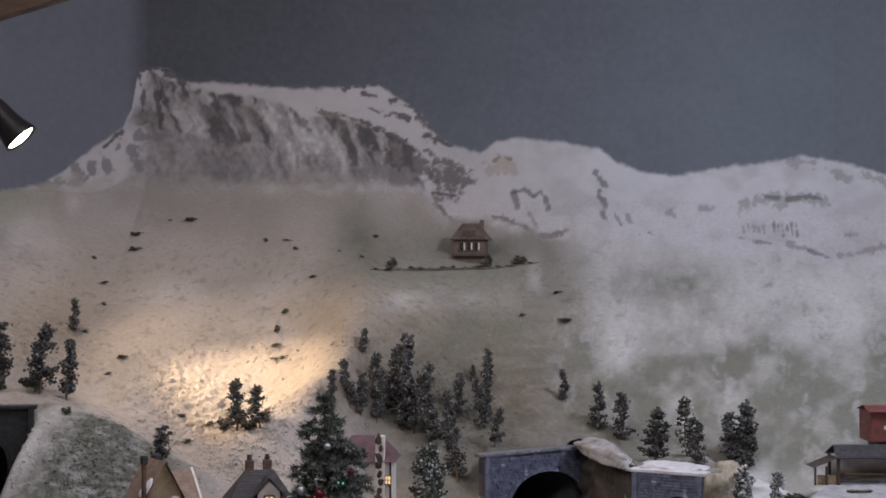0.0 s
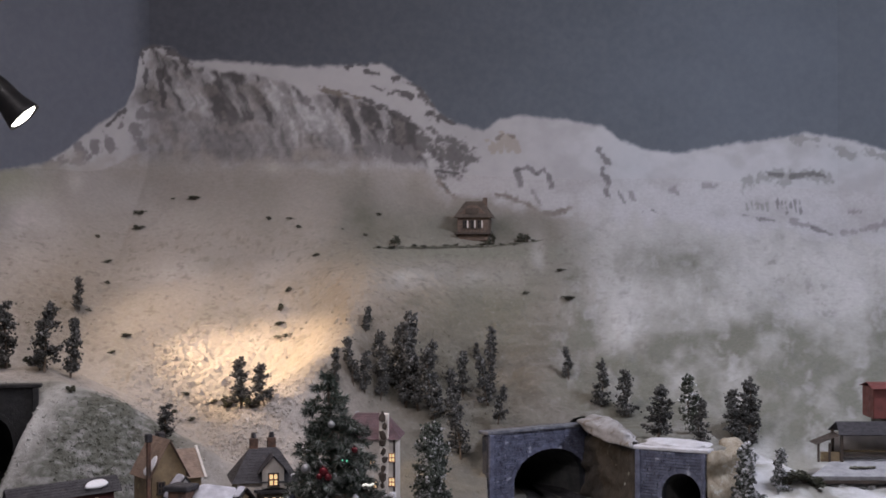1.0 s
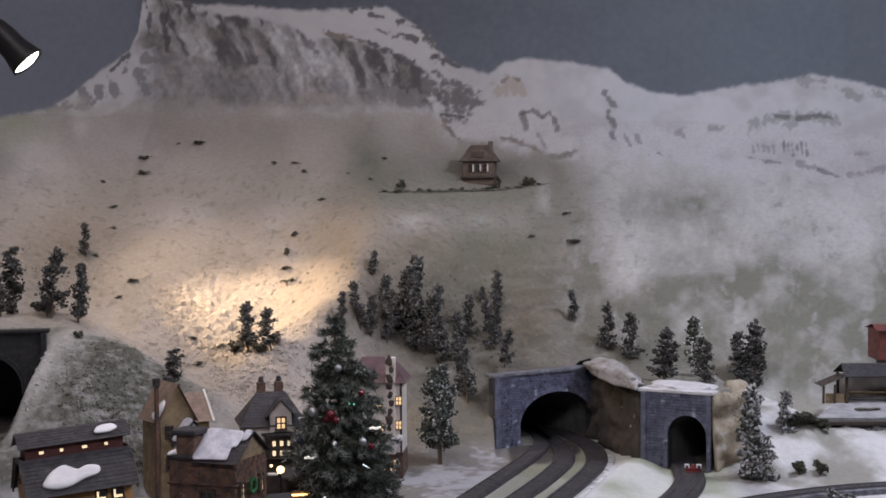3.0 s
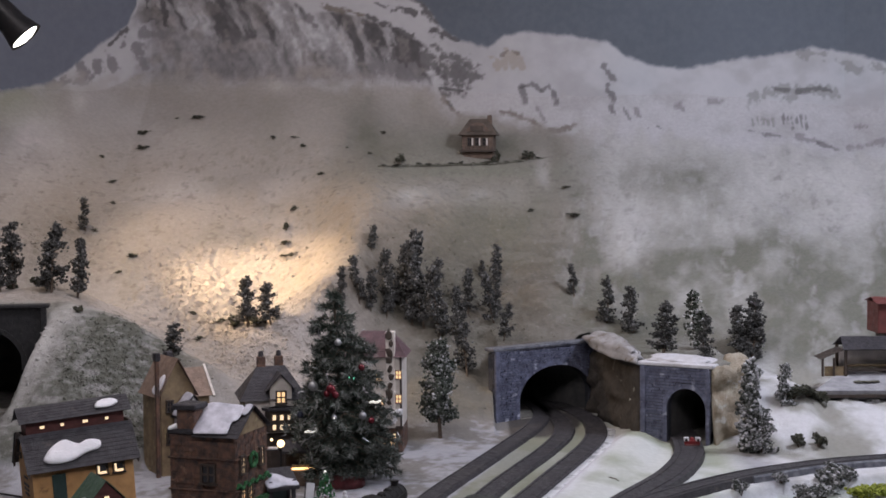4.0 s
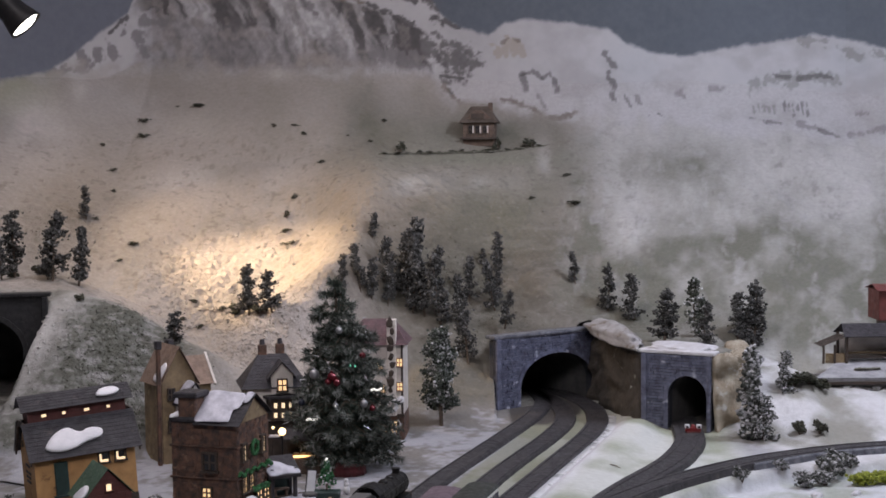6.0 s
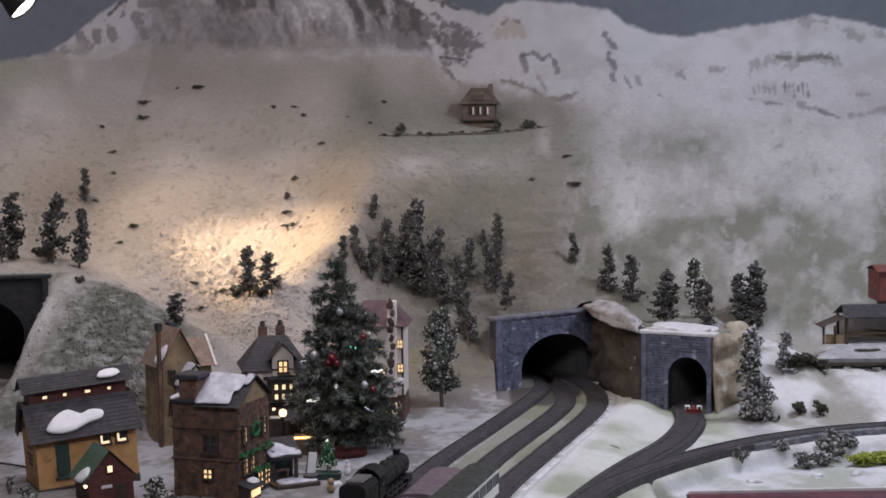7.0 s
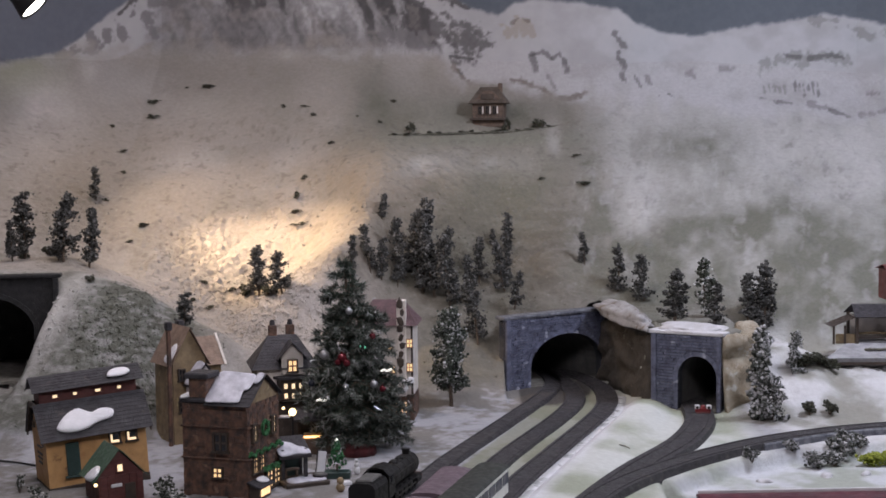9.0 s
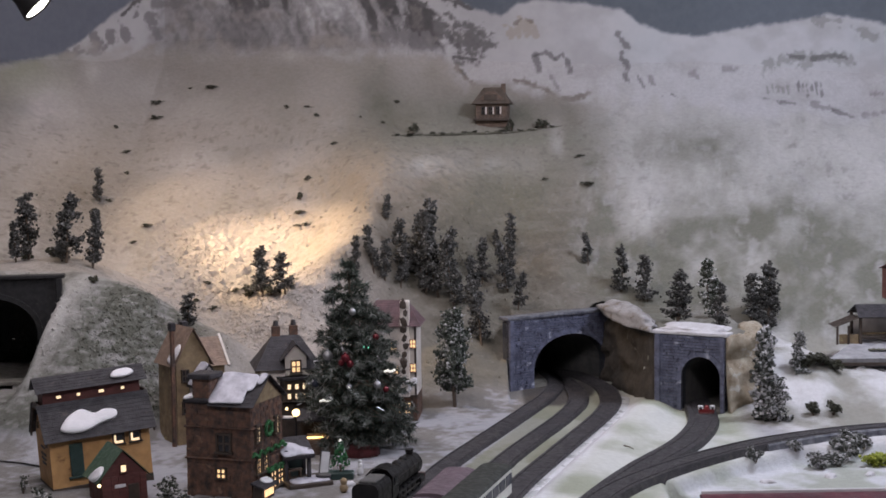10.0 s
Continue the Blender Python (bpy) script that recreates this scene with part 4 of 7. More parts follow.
def tree_model(label, seed, leaf, width=0.36, count=420, bare=0.12, ragged=0.5, taper=0.75, group="small trees on the mountainside", clump=(0.014, 0.030)):
    """A tree of unit height: a tapered trunk with limbs and a ragged crown of clumps."""
    rng = np.random.default_rng(seed)
    ob = thing("tree", label, "tree", group=group)
    bm = B()
    bend = rng.uniform(-0.03, 0.03, 2)
    tube(bm, (0, 0, -0.04), (bend[0], bend[1], 0.5), 0.022, 0.014, 7)
    tube(bm, (bend[0], bend[1], 0.49), (bend[0] * 0.5, 0, 0.94), 0.014, 0.004, 6)
    spots = []
    tiers = 9
    for k in range(tiers):
        h = bare + 0.04 + (0.96 - bare) * (k + rng.uniform(-0.2, 0.2)) / tiers
        reach = width * (1.0 - taper * ((h - bare) / (1 - bare)) ** 1.4) * rng.uniform(1 - ragged, 1.0)
        for _ in range(4):
            a = rng.uniform(0, 2 * math.pi)
            r = reach * rng.uniform(0.6, 1.0)
            tip = np.array((math.cos(a) * r, math.sin(a) * r, h + rng.uniform(-0.02, 0.05)))
            tube(bm, (bend[0] * min(h * 2, 1) * 0.8, bend[1] * min(h * 2, 1) * 0.8, h - 0.03), tuple(tip), 0.006, 0.002, 4)
            spots.append((tip, reach, h))
    part("trunk", bm, M["bark"], ob)
    cs = []
    for i in range(count):
        tip, reach, h = spots[rng.integers(len(spots))]
        f = rng.uniform(0.25, 1.08)
        c = np.array((tip[0] * f, tip[1] * f, h + (tip[2] - h) * f)) + rng.normal(0, 1, 3) * (0.030, 0.030, 0.028)
        cs.append(c)
    for i in range(26):
        cs.append(np.array((bend[0] * 0.5, 0, 0.86 + 0.14 * i / 26)) + rng.normal(0, 0.012, 3))
    cs = np.array(cs)
    tagged(clumps("crown", cs, rng.uniform(*clump, len(cs)), leaf, seed, ob))
    return ob


def bush_model(name, label, seed, leaf, count=420, group="bushes of the meadow"):
    """A bush of unit height and width about one."""
    rng = np.random.default_rng(seed)
    ob = thing(name, label, "bush", group=group)
    bm = B()
    cs = []
    for k in range(7):
        a, r = rng.uniform(0, 6.28), rng.uniform(0.10, 0.32)
        tip = np.array((math.cos(a) * r, math.sin(a) * r, rng.uniform(0.25, 0.66)))
        tube(bm, (0, 0, -0.05), tuple(tip), 0.03, 0.012, 5)
        for _ in range(count // 7):
            d = rng.normal(0, 1, 3)
            d /= np.linalg.norm(d)
            cs.append(tip + d * rng.uniform(0.02, 0.27) * (1, 1, 0.85))
    part("stem", bm, M["bark"], ob)
    cs = np.array(cs)
    cs[:, 2] = np.abs(cs[:, 2]) + 0.02
    clumps("leaves", cs, rng.uniform(0.04, 0.085, len(cs)), leaf, seed, ob)
    return ob


def set_out(models, rows, rng, lean=6):
    """Copies at (x, y, height, width), standing on the landscape; the first use of a model is the model itself."""
    fresh = set()
    for i, (x, y, h, w) in enumerate(rows):
        ob = models[i % len(models)]
        m = pose(x, y, float(ground(x, y)) - 0.002, rng.uniform(-lean, lean), rng.uniform(-lean, lean), rng.uniform(0, 360)) @ Matrix.Diagonal((w, w, h, 1))
        if id(ob) not in fresh:
            fresh.add(id(ob))
            pending.append((ob, m))
        else:
            copy_thing(ob, m)


pending = []
rng_t = random.Random(5)
LEFT = [(-0.971, 3.236, 0.148), (-0.986, 3.189, 0.094), (-0.871, 3.176, 0.153), (-0.885, 3.189, 0.083), (-0.807, 3.149, 0.130), (-0.896, 3.582, 0.084), (-0.563, 2.923, 0.084), (-0.461, 3.290, 0.118),
        (-0.403, 3.248, 0.097)]
GROVE = [(-0.253, 3.289, 0.084), (-0.191, 3.465, 0.063), (-0.211, 3.326, 0.110), (-0.186, 3.337, 0.098), (-0.151, 3.358, 0.109), (-0.142, 3.385, 0.138), (-0.110, 3.416, 0.192), (-0.065, 3.379, 0.186),
         (-0.029, 3.358, 0.171), (-0.094, 3.381, 0.157), (-0.122, 3.437, 0.141), (-0.048, 3.437, 0.130), (0.038, 3.459, 0.110), (0.031, 3.378, 0.127), (0.032, 3.267, 0.149), (0.106, 3.561, 0.106),
         (0.101, 3.470, 0.077), (0.118, 3.378, 0.092), (0.098, 3.445, 0.123), (0.069, 3.583, 0.044), (0.296, 3.556, 0.082)]
RIGHT = [(0.367, 3.475, 0.113), (0.425, 3.443, 0.111), (0.448, 3.111, 0.115), (0.536, 3.224, 0.132), (0.525, 3.051, 0.095), (0.649, 3.341, 0.128), (0.683, 3.338, 0.161)]
SNOWY = [(0.580, 2.855, 0.186), (0.602, 2.844, 0.096), (0.675, 2.984, 0.086)]
dark_trees = [tree_model("dark flocked model tree with thin trunk on the slope", 100 + k, M["dark_leaf"], (0.27, 0.22, 0.31, 0.25, 0.20, 0.28)[k], 950, 0.12, 0.45) for k in range(6)]
set_out(dark_trees, [(x, y, h, h * (1.25 if h < 0.08 or -0.6 < x < -0.35 else 1.0 if x < -0.3 else 0.88)) for x, y, h in LEFT + GROVE], rng_t, 9)
right_trees = [tree_model("dark model fir with grey flocking above the tunnel", 120 + k, M["dark_leaf"] if k < 3 else M["pine_leaf"], (0.22, 0.30, 0.25, 0.28)[k], 1000, 0.08, 0.4) for k in range(4)]
set_out(right_trees, [(x, y, h, h * (1.45 if abs(x - 0.45) < 0.01 else 1.1)) for x, y, h in RIGHT], rng_t, 5)
snow_trees = [tree_model("snow-flocked model fir on the white mound", 140 + k, M["snow_leaf"], (0.12, 0.42, 0.26)[k], 2400, 0.03, 0.25) for k in range(3)]
set_out(snow_trees, [(x, y, h, h * 1.05) for x, y, h in SNOWY], rng_t, 3)
fir = [tree_model("tall snow-flocked fir with bare lower trunk", 150, M["fir_leaf"], 0.185, 5600, 0.17, 0.10, 0.42, "village trees", (0.009, 0.021))]
set_out(fir, [(-0.027, 3.022, 0.208, 0.20)], rng_t, 1)
low = [bush_model("bush", "snow-flocked round bush on the snowy meadow", 160 + k, M["snow_leaf"]) for k in range(3)]
set_out(low, [(0.499, 2.528, 0.036, 0.034), (0.581, 2.586, 0.026, 0.030), (0.62, 2.556, 0.042, 0.052), (0.669, 2.61, 0.054, 0.058), (0.716, 2.634, 0.030, 0.04), (0.655, 2.57, 0.035, 0.045), (0.70, 2.655, 0.03, 0.05)], rng_t, 5)
darkb = [bush_model("bush", "dark round bush beside the white mound", 170 + k, M["shrub_leaf"], group="dark bushes") for k in range(2)]
set_out(darkb, [(0.678, 2.862, 0.033, 0.033), (0.717, 2.866, 0.036, 0.036), (0.70, 3.006, 0.034, 0.07), (0.732, 3.022, 0.03, 0.05), (0.76, 3.03, 0.028, 0.05), (-0.758, 2.962, 0.02, 0.022), (-0.496, 3.318, 0.036, 0.04),
                (-0.44, 3.27, 0.026, 0.05), (-0.92, 3.25, 0.03, 0.035), (-1.0, 3.30, 0.035, 0.04)], rng_t, 5)
yell = [bush_model("bush", "bright yellow-green lichen bush on the snow", 180, M["yellow_leaf"], group="yellow bushes")]
set_out(yell, [(0.718, 2.576, 0.034, 0.062), (0.765, 2.585, 0.03, 0.055)], rng_t, 4)

# tufts and stones on the open slope
tuft = [bush_model("tuft", "small dark tuft of scrub on the bare slope", 190 + k, M["shrub_leaf"], 140, "tufts on the slope") for k in range(3)]
TUFTS_BACK = [(-0.698, 4.082, 0.014, 0.05), (-0.843, 4.026, 0.018, 0.04), (-0.827, 3.95, 0.016, 0.04), (-0.922, 3.874, 0.012, 0.018), (-0.878, 3.8, 0.013, 0.028), (-0.859, 3.714, 0.012, 0.02),
         (-0.483, 3.994, 0.014, 0.018), (-0.425, 4.0, 0.01, 0.03), (-0.399, 3.962, 0.012, 0.022), (-0.186, 4.06, 0.012, 0.02), (-0.342, 3.832, 0.014, 0.022), (-0.397, 3.704, 0.016, 0.026)]
TUFTS_FRONT = [(-0.411, 3.64, 0.026, 0.022), (-0.411, 3.598, 0.016, 0.03), (-0.399, 3.556, 0.012, 0.05), (-0.768, 3.516, 0.012, 0.035), (-0.786, 3.446, 0.012, 0.022), (-0.877, 3.588, 0.012, 0.02),
         (-0.597, 3.35, 0.012, 0.026), (-0.566, 3.252, 0.014, 0.024), (-0.528, 3.342, 0.012, 0.03), (-0.609, 3.282, 0.012, 0.022), (-0.762, 4.092, 0.008, 0.014), (-0.219, 3.962, 0.01, 0.016),
         (0.318, 3.826, 0.014, 0.045), (0.304, 3.936, 0.012, 0.03), (0.207, 3.824, 0.012, 0.03), (-0.281, 3.966, 0.008, 0.013)]
set_out(tuft, TUFTS_BACK + TUFTS_FRONT, rng_t, 4)
for ob, m in pending:
    ob.matrix_basis = m


def crumbs():
    """Loose crumbs of plaster and ballast that lie on the slopes."""
    rng = np.random.default_rng(77)
    pts, size = [], []
    for cx, cy, rx, ry, n, s0, s1 in ((-0.50, 3.40, 0.27, 0.26, 9000, 0.0014, 0.0056), (0.04, 3.52, 0.28, 0.22, 1500, 0.0015, 0.0055), (-0.66, 2.84, 0.15, 0.17, 5200, 0.0016, 0.0052),
                                      (-0.42, 3.14, 0.20, 0.14, 3500, 0.0018, 0.0062), (-0.90, 3.5, 0.2, 0.22, 1600, 0.0015, 0.0055), (0.65, 3.5, 0.4, 0.25, 500, 0.0012, 0.003)):
        x, y = cx + rx * rng.normal(0, 0.55, n), cy + ry * rng.normal(0, 0.55, n)
        ok = (fbm(x * 9, y * 8, 201, 2) > rng.uniform(0.30, 0.62, n)) & inside(x, y + 0.06)
        x, y = x[ok], y[ok]
        z = ground(x, y)
        ok = (z > BOARD + 0.03) & ~((x > 0.08) & (x < 0.62) & (y < block_face(x) + 0.04))
        pts.append(np.stack([x, y, z - 0.0016], 1)[ok])
        size.append((s0 + (s1 - s0) * rng.uniform(0, 1, n)[:len(x)] ** 2.2)[ok])
    pts = np.concatenate(pts)
    ob = clumps("crumbs", pts, np.concatenate(size), M["terrain"], 78, None)
    tone = np.repeat(terrain_paint(pts[:, 0], pts[:, 1], pts[:, 2]) * 1.08, 6, axis=0)
    at = ob.data.color_attributes.new("paint", "FLOAT_COLOR", "POINT")
    at.data.foreach_set("color", np.concatenate([tone, np.ones((len(tone), 1))], 1).ravel())
    tagged(ob, "loose crumbs of tan plaster scattered over the slope", "crumbs", kind="stuff")


crumbs()
# ---- village materials ----
M.update(
    ochre=mat("ochre_plaster", (0.50, 0.29, 0.12), (0.38, 0.21, 0.085), 60, 0.7, 0.2, 300, third=(0.16, 0.08, 0.035), third_scale=30, third_at=0.62),
    maroon=mat("maroon_boards", (0.115, 0.035, 0.032), (0.07, 0.022, 0.02), 50, 0.65, 0.25, 300, stretch=(1, 1, 4)),
    slate=mat("dark_slate_roof", (0.055, 0.052, 0.058), (0.03, 0.028, 0.032), 70, 0.6, 0.4, 350, third=(0.10, 0.085, 0.08), third_scale=30, third_at=0.62),
    greenroof=mat("green_shingles", (0.075, 0.13, 0.085), (0.04, 0.075, 0.05), 80, 0.6, 0.4, 300),
    greenwood=mat("dark_green_paint", (0.03, 0.06, 0.055), (0.018, 0.035, 0.032), 60, 0.5, 0.1, 300),
    garland=mat("bright_green_garland", (0.035, 0.17, 0.055), (0.02, 0.075, 0.03), 200, 0.8, 0.6, 500),
    redbrick=mat("brown_red_brick", (0.175, 0.092, 0.060), (0.038, 0.028, 0.027), 70, 0.75, 0.5, 350, third=(0.24, 0.15, 0.10), third_scale=48, third_at=0.60),
    tanwall=mat("tan_brown_wall", (0.285, 0.215, 0.125), (0.16, 0.112, 0.068), 50, 0.75, 0.2, 300, third=(0.38, 0.31, 0.16), third_scale=25, third_at=0.58),
    brownroof=mat("brown_tile_roof", (0.26, 0.185, 0.14), (0.16, 0.11, 0.085), 70, 0.7, 0.35, 300),
    cream=mat("cream_plaster", (0.70, 0.655, 0.61), (0.55, 0.50, 0.465), 40, 0.75, 0.2, 300),
    plum=mat("plum_roof_tiles", (0.13, 0.075, 0.085), (0.075, 0.045, 0.052), 80, 0.65, 0.35, 300, third=(0.26, 0.2, 0.21), third_scale=30, third_at=0.66),
    trim=mat("dark_timber_trim", (0.060, 0.042, 0.032), (0.034, 0.025, 0.020), 60, 0.6, 0.1, 300),
    white=mat("white_paint", (0.66, 0.66, 0.68), (0.54, 0.54, 0.57), 60, 0.5, 0.1, 300),
    darkpane=mat("dark_glass", (0.02, 0.022, 0.026), (0.012, 0.013, 0.016), 30, 0.15, 0.0),
    lit=glow("lit_window", (1.0, 0.66, 0.34), 1.0),
    litpale=glow("lit_pale_window", (1.0, 0.76, 0.48), 0.95),
    bulb=glow("lamp_globe_light", (1.0, 0.72, 0.38), 2.6),
    strip=glow("orange_strip_light", (1.0, 0.55, 0.22), 3.0),
    carglass=mat("blue_grey_glass", (0.022, 0.027, 0.045), (0.015, 0.018, 0.03), 30, 0.4, 0.0),
    coachglass=mat("dim_coach_glass", (0.040, 0.014, 0.024), (0.03, 0.012, 0.019), 30, 0.2, 0.0),
    black=mat("black_enamel", (0.010, 0.010, 0.011), (0.017, 0.016, 0.016), 60, 0.42, 0.1, 300),
    coach=mat("maroon_coach_paint", (0.050, 0.016, 0.028), (0.036, 0.012, 0.021), 60, 0.35, 0.05, 300),
    coachroof=mat("dusty_lilac_grey_roof", (0.145, 0.105, 0.128), (0.105, 0.078, 0.095), 60, 0.55, 0.1, 300),
    redroof=mat("worn_red_roof", (0.105, 0.022, 0.034), (0.055, 0.014, 0.022), 25, 0.5, 0.2, 200, third=(0.34, 0.28, 0.28), third_scale=22, third_at=0.66),
    creamcar=mat("cream_car_paint", (0.74, 0.75, 0.68), (0.64, 0.65, 0.59), 60, 0.4, 0.05, 300),
    carroof=mat("dark_green_grey_roof", (0.032, 0.036, 0.032), (0.022, 0.025, 0.022), 60, 0.6, 0.1, 300),
    red=mat("red_paint", (0.19, 0.022, 0.024), (0.13, 0.016, 0.018), 60, 0.4, 0.1, 300),
    brickred=mat("dull_red_boards", (0.17, 0.048, 0.042), (0.11, 0.034, 0.03), 60, 0.6, 0.1, 300),
    silver=mat("silver_tinsel", (0.42, 0.43, 0.45), (0.32, 0.32, 0.34), 60, 0.48, 0.0, metal=1.0),
    glassred=mat("red_glass_ball", (0.13, 0.014, 0.022), (0.09, 0.01, 0.016), 60, 0.15, 0.0, metal=0.4),
    stone=mat("grey_stone", (0.26, 0.25, 0.25), (0.17, 0.165, 0.165), 60, 0.8, 0.4, 250),
)


for key, level in (("black", 0.2), ("slate", 0.25), ("carglass", 0.25), ("coach", 0.3), ("coachglass", 0.25), ("road", 0.3), ("tunnel", 0.1)):
    M[key].node_tree.nodes["Principled BSDF"].inputs["Specular IOR Level"].default_value = level


# ---- parts of houses ----
def win(parent, m, w, h, cols=2, rows=2, pane="lit", frame="trim", depth=0.004):
    """A window on a wall: m sets its lower middle, x along the wall, z up, -y outwards. Frame with bars, and panes behind."""
    bm = B()
    t = min(w, h) * 0.17
    box(bm, -w / 2 - t, -w / 2, -depth, 0.002, -t, h + t), box(bm, w / 2, w / 2 + t, -depth, 0.002, -t, h + t)
    box(bm, -w / 2, w / 2, -depth, 0.002, h, h + t), box(bm, -w / 2 - 1.6 * t, w / 2 + 1.6 * t, -depth - 0.001, 0.002, -t, 0)
    for i in range(1, cols):
        x = -w / 2 + w * i / cols
        box(bm, x - t / 2, x + t / 2, -depth * 0.8, 0.002, 0, h)
    for i in range(1, rows):
        z = h * i / rows
        box(bm, -w / 2, w / 2, -depth * 0.8, 0.002, z - t / 2, z + t / 2)
    ob = part("window", bm, M[frame], parent)
    ob.matrix_local = m
    for i in range(cols):
        for j in range(rows):
            b = B()
            box(b, -w / 2 + w * i / cols + t / 4, -w / 2 + w * (i + 1) / cols - t / 4, -depth * 0.35, 0.0015, h * j / rows + t / 4, h * (j + 1) / rows - t / 4)
            part("pane", b, M[pane], ob)
    return ob


def slab(bm, a, b, c, d, thick):
    """A roof slope through four corners, thickened downwards along its normal."""
    p = [Vector(v) for v in (a, b, c, d)]
    n = (p[1] - p[0]).cross(p[3] - p[0]).normalized()
    if n.z < 0:
        n = -n
    top, low = [bm.verts.new(v) for v in p], [bm.verts.new(v - n * thick) for v in p]
    bm.faces.new(top), bm.faces.new(low[::-1])
    for i in range(4):
        bm.faces.new((top[i], low[i], low[(i + 1) % 4], top[(i + 1) % 4]))
    return bm


def tiles(parent, a, b, c, d, rows, thick, material, name="roof_course"):
    """Overlapping courses of a roof slope from its eave a-b to its ridge d-c, each a part."""
    a, b, c, d = (Vector(v) for v in (a, b, c, d))
    n = (b - a).cross(d - a).normalized()
    n = n if n.z > 0 else -n
    rows, thick = rows * 2, thick * 0.30
    for k in range(rows):
        f, g = k / rows, min((k + 1.3) / rows, 1.0)
        p, q, r, s = a.lerp(d, f), b.lerp(c, f), b.lerp(c, g), a.lerp(d, g)
        bm = B()
        slab(bm, p + n * thick, q + n * thick, r + n * thick * 0.3, s + n * thick * 0.3, thick)
        part(name, bm, material, parent)


def snow_patch(parent, m, points, thick=0.004, seed=1, label="patch of snow", material="roofsnow"):
    """A lying blob of snow with a rounded rim; points outline it on the plane of m."""
    bm = B()
    rng = random.Random(seed)
    n = 32
    k = len(points)
    ring = []
    for i in range(n):
        f = i / n * k
        p0, p1, p2, p3 = (Vector(points[(int(f) + j) % k]) for j in (-1, 0, 1, 2))
        t = f - int(f)
        q = 0.5 * (2 * p1 + (p2 - p0) * t + (2 * p0 - 5 * p1 + 4 * p2 - p3) * t * t + (3 * p1 - p0 - 3 * p2 + p3) * t ** 3)
        ring.append(q)
    c = sum(ring, Vector((0, 0))) / n
    levels = [(1.0, -0.001), (1.0, 0.4), (0.93, 0.8), (0.7, 1.0), (0.35, 1.05)]
    loops = [[bm.verts.new((*(c + (q - c) * s), thick * h * (1 if h < 0 else rng.uniform(0.85, 1.1)))) for q in ring] for s, h in levels]
    for r, s in zip(loops, loops[1:]):
        for i in range(n):
            bm.faces.new((r[i], r[(i + 1) % n], s[(i + 1) % n], s[i]))
    bm.faces.new(loops[0][::-1]), bm.faces.new(loops[-1])
    ob = part("snow", bm, M[material], parent, label, smooth=True)
    ob.matrix_local = m
    return ob


def on_slope(a, b, d):
    """The matrix of a roof slope: origin a, x towards b, y up the slope to d, z outwards."""
    a, b, d = Vector(a), Vector(b), Vector(d)
    x = (b - a).normalized()
    z = x.cross(d - a).normalized()
    y = z.cross(x)
    return Matrix(((x.x, y.x, z.x, a.x), (x.y, y.y, z.y, a.y), (x.z, y.z, z.z, a.z), (0, 0, 0, 1)))


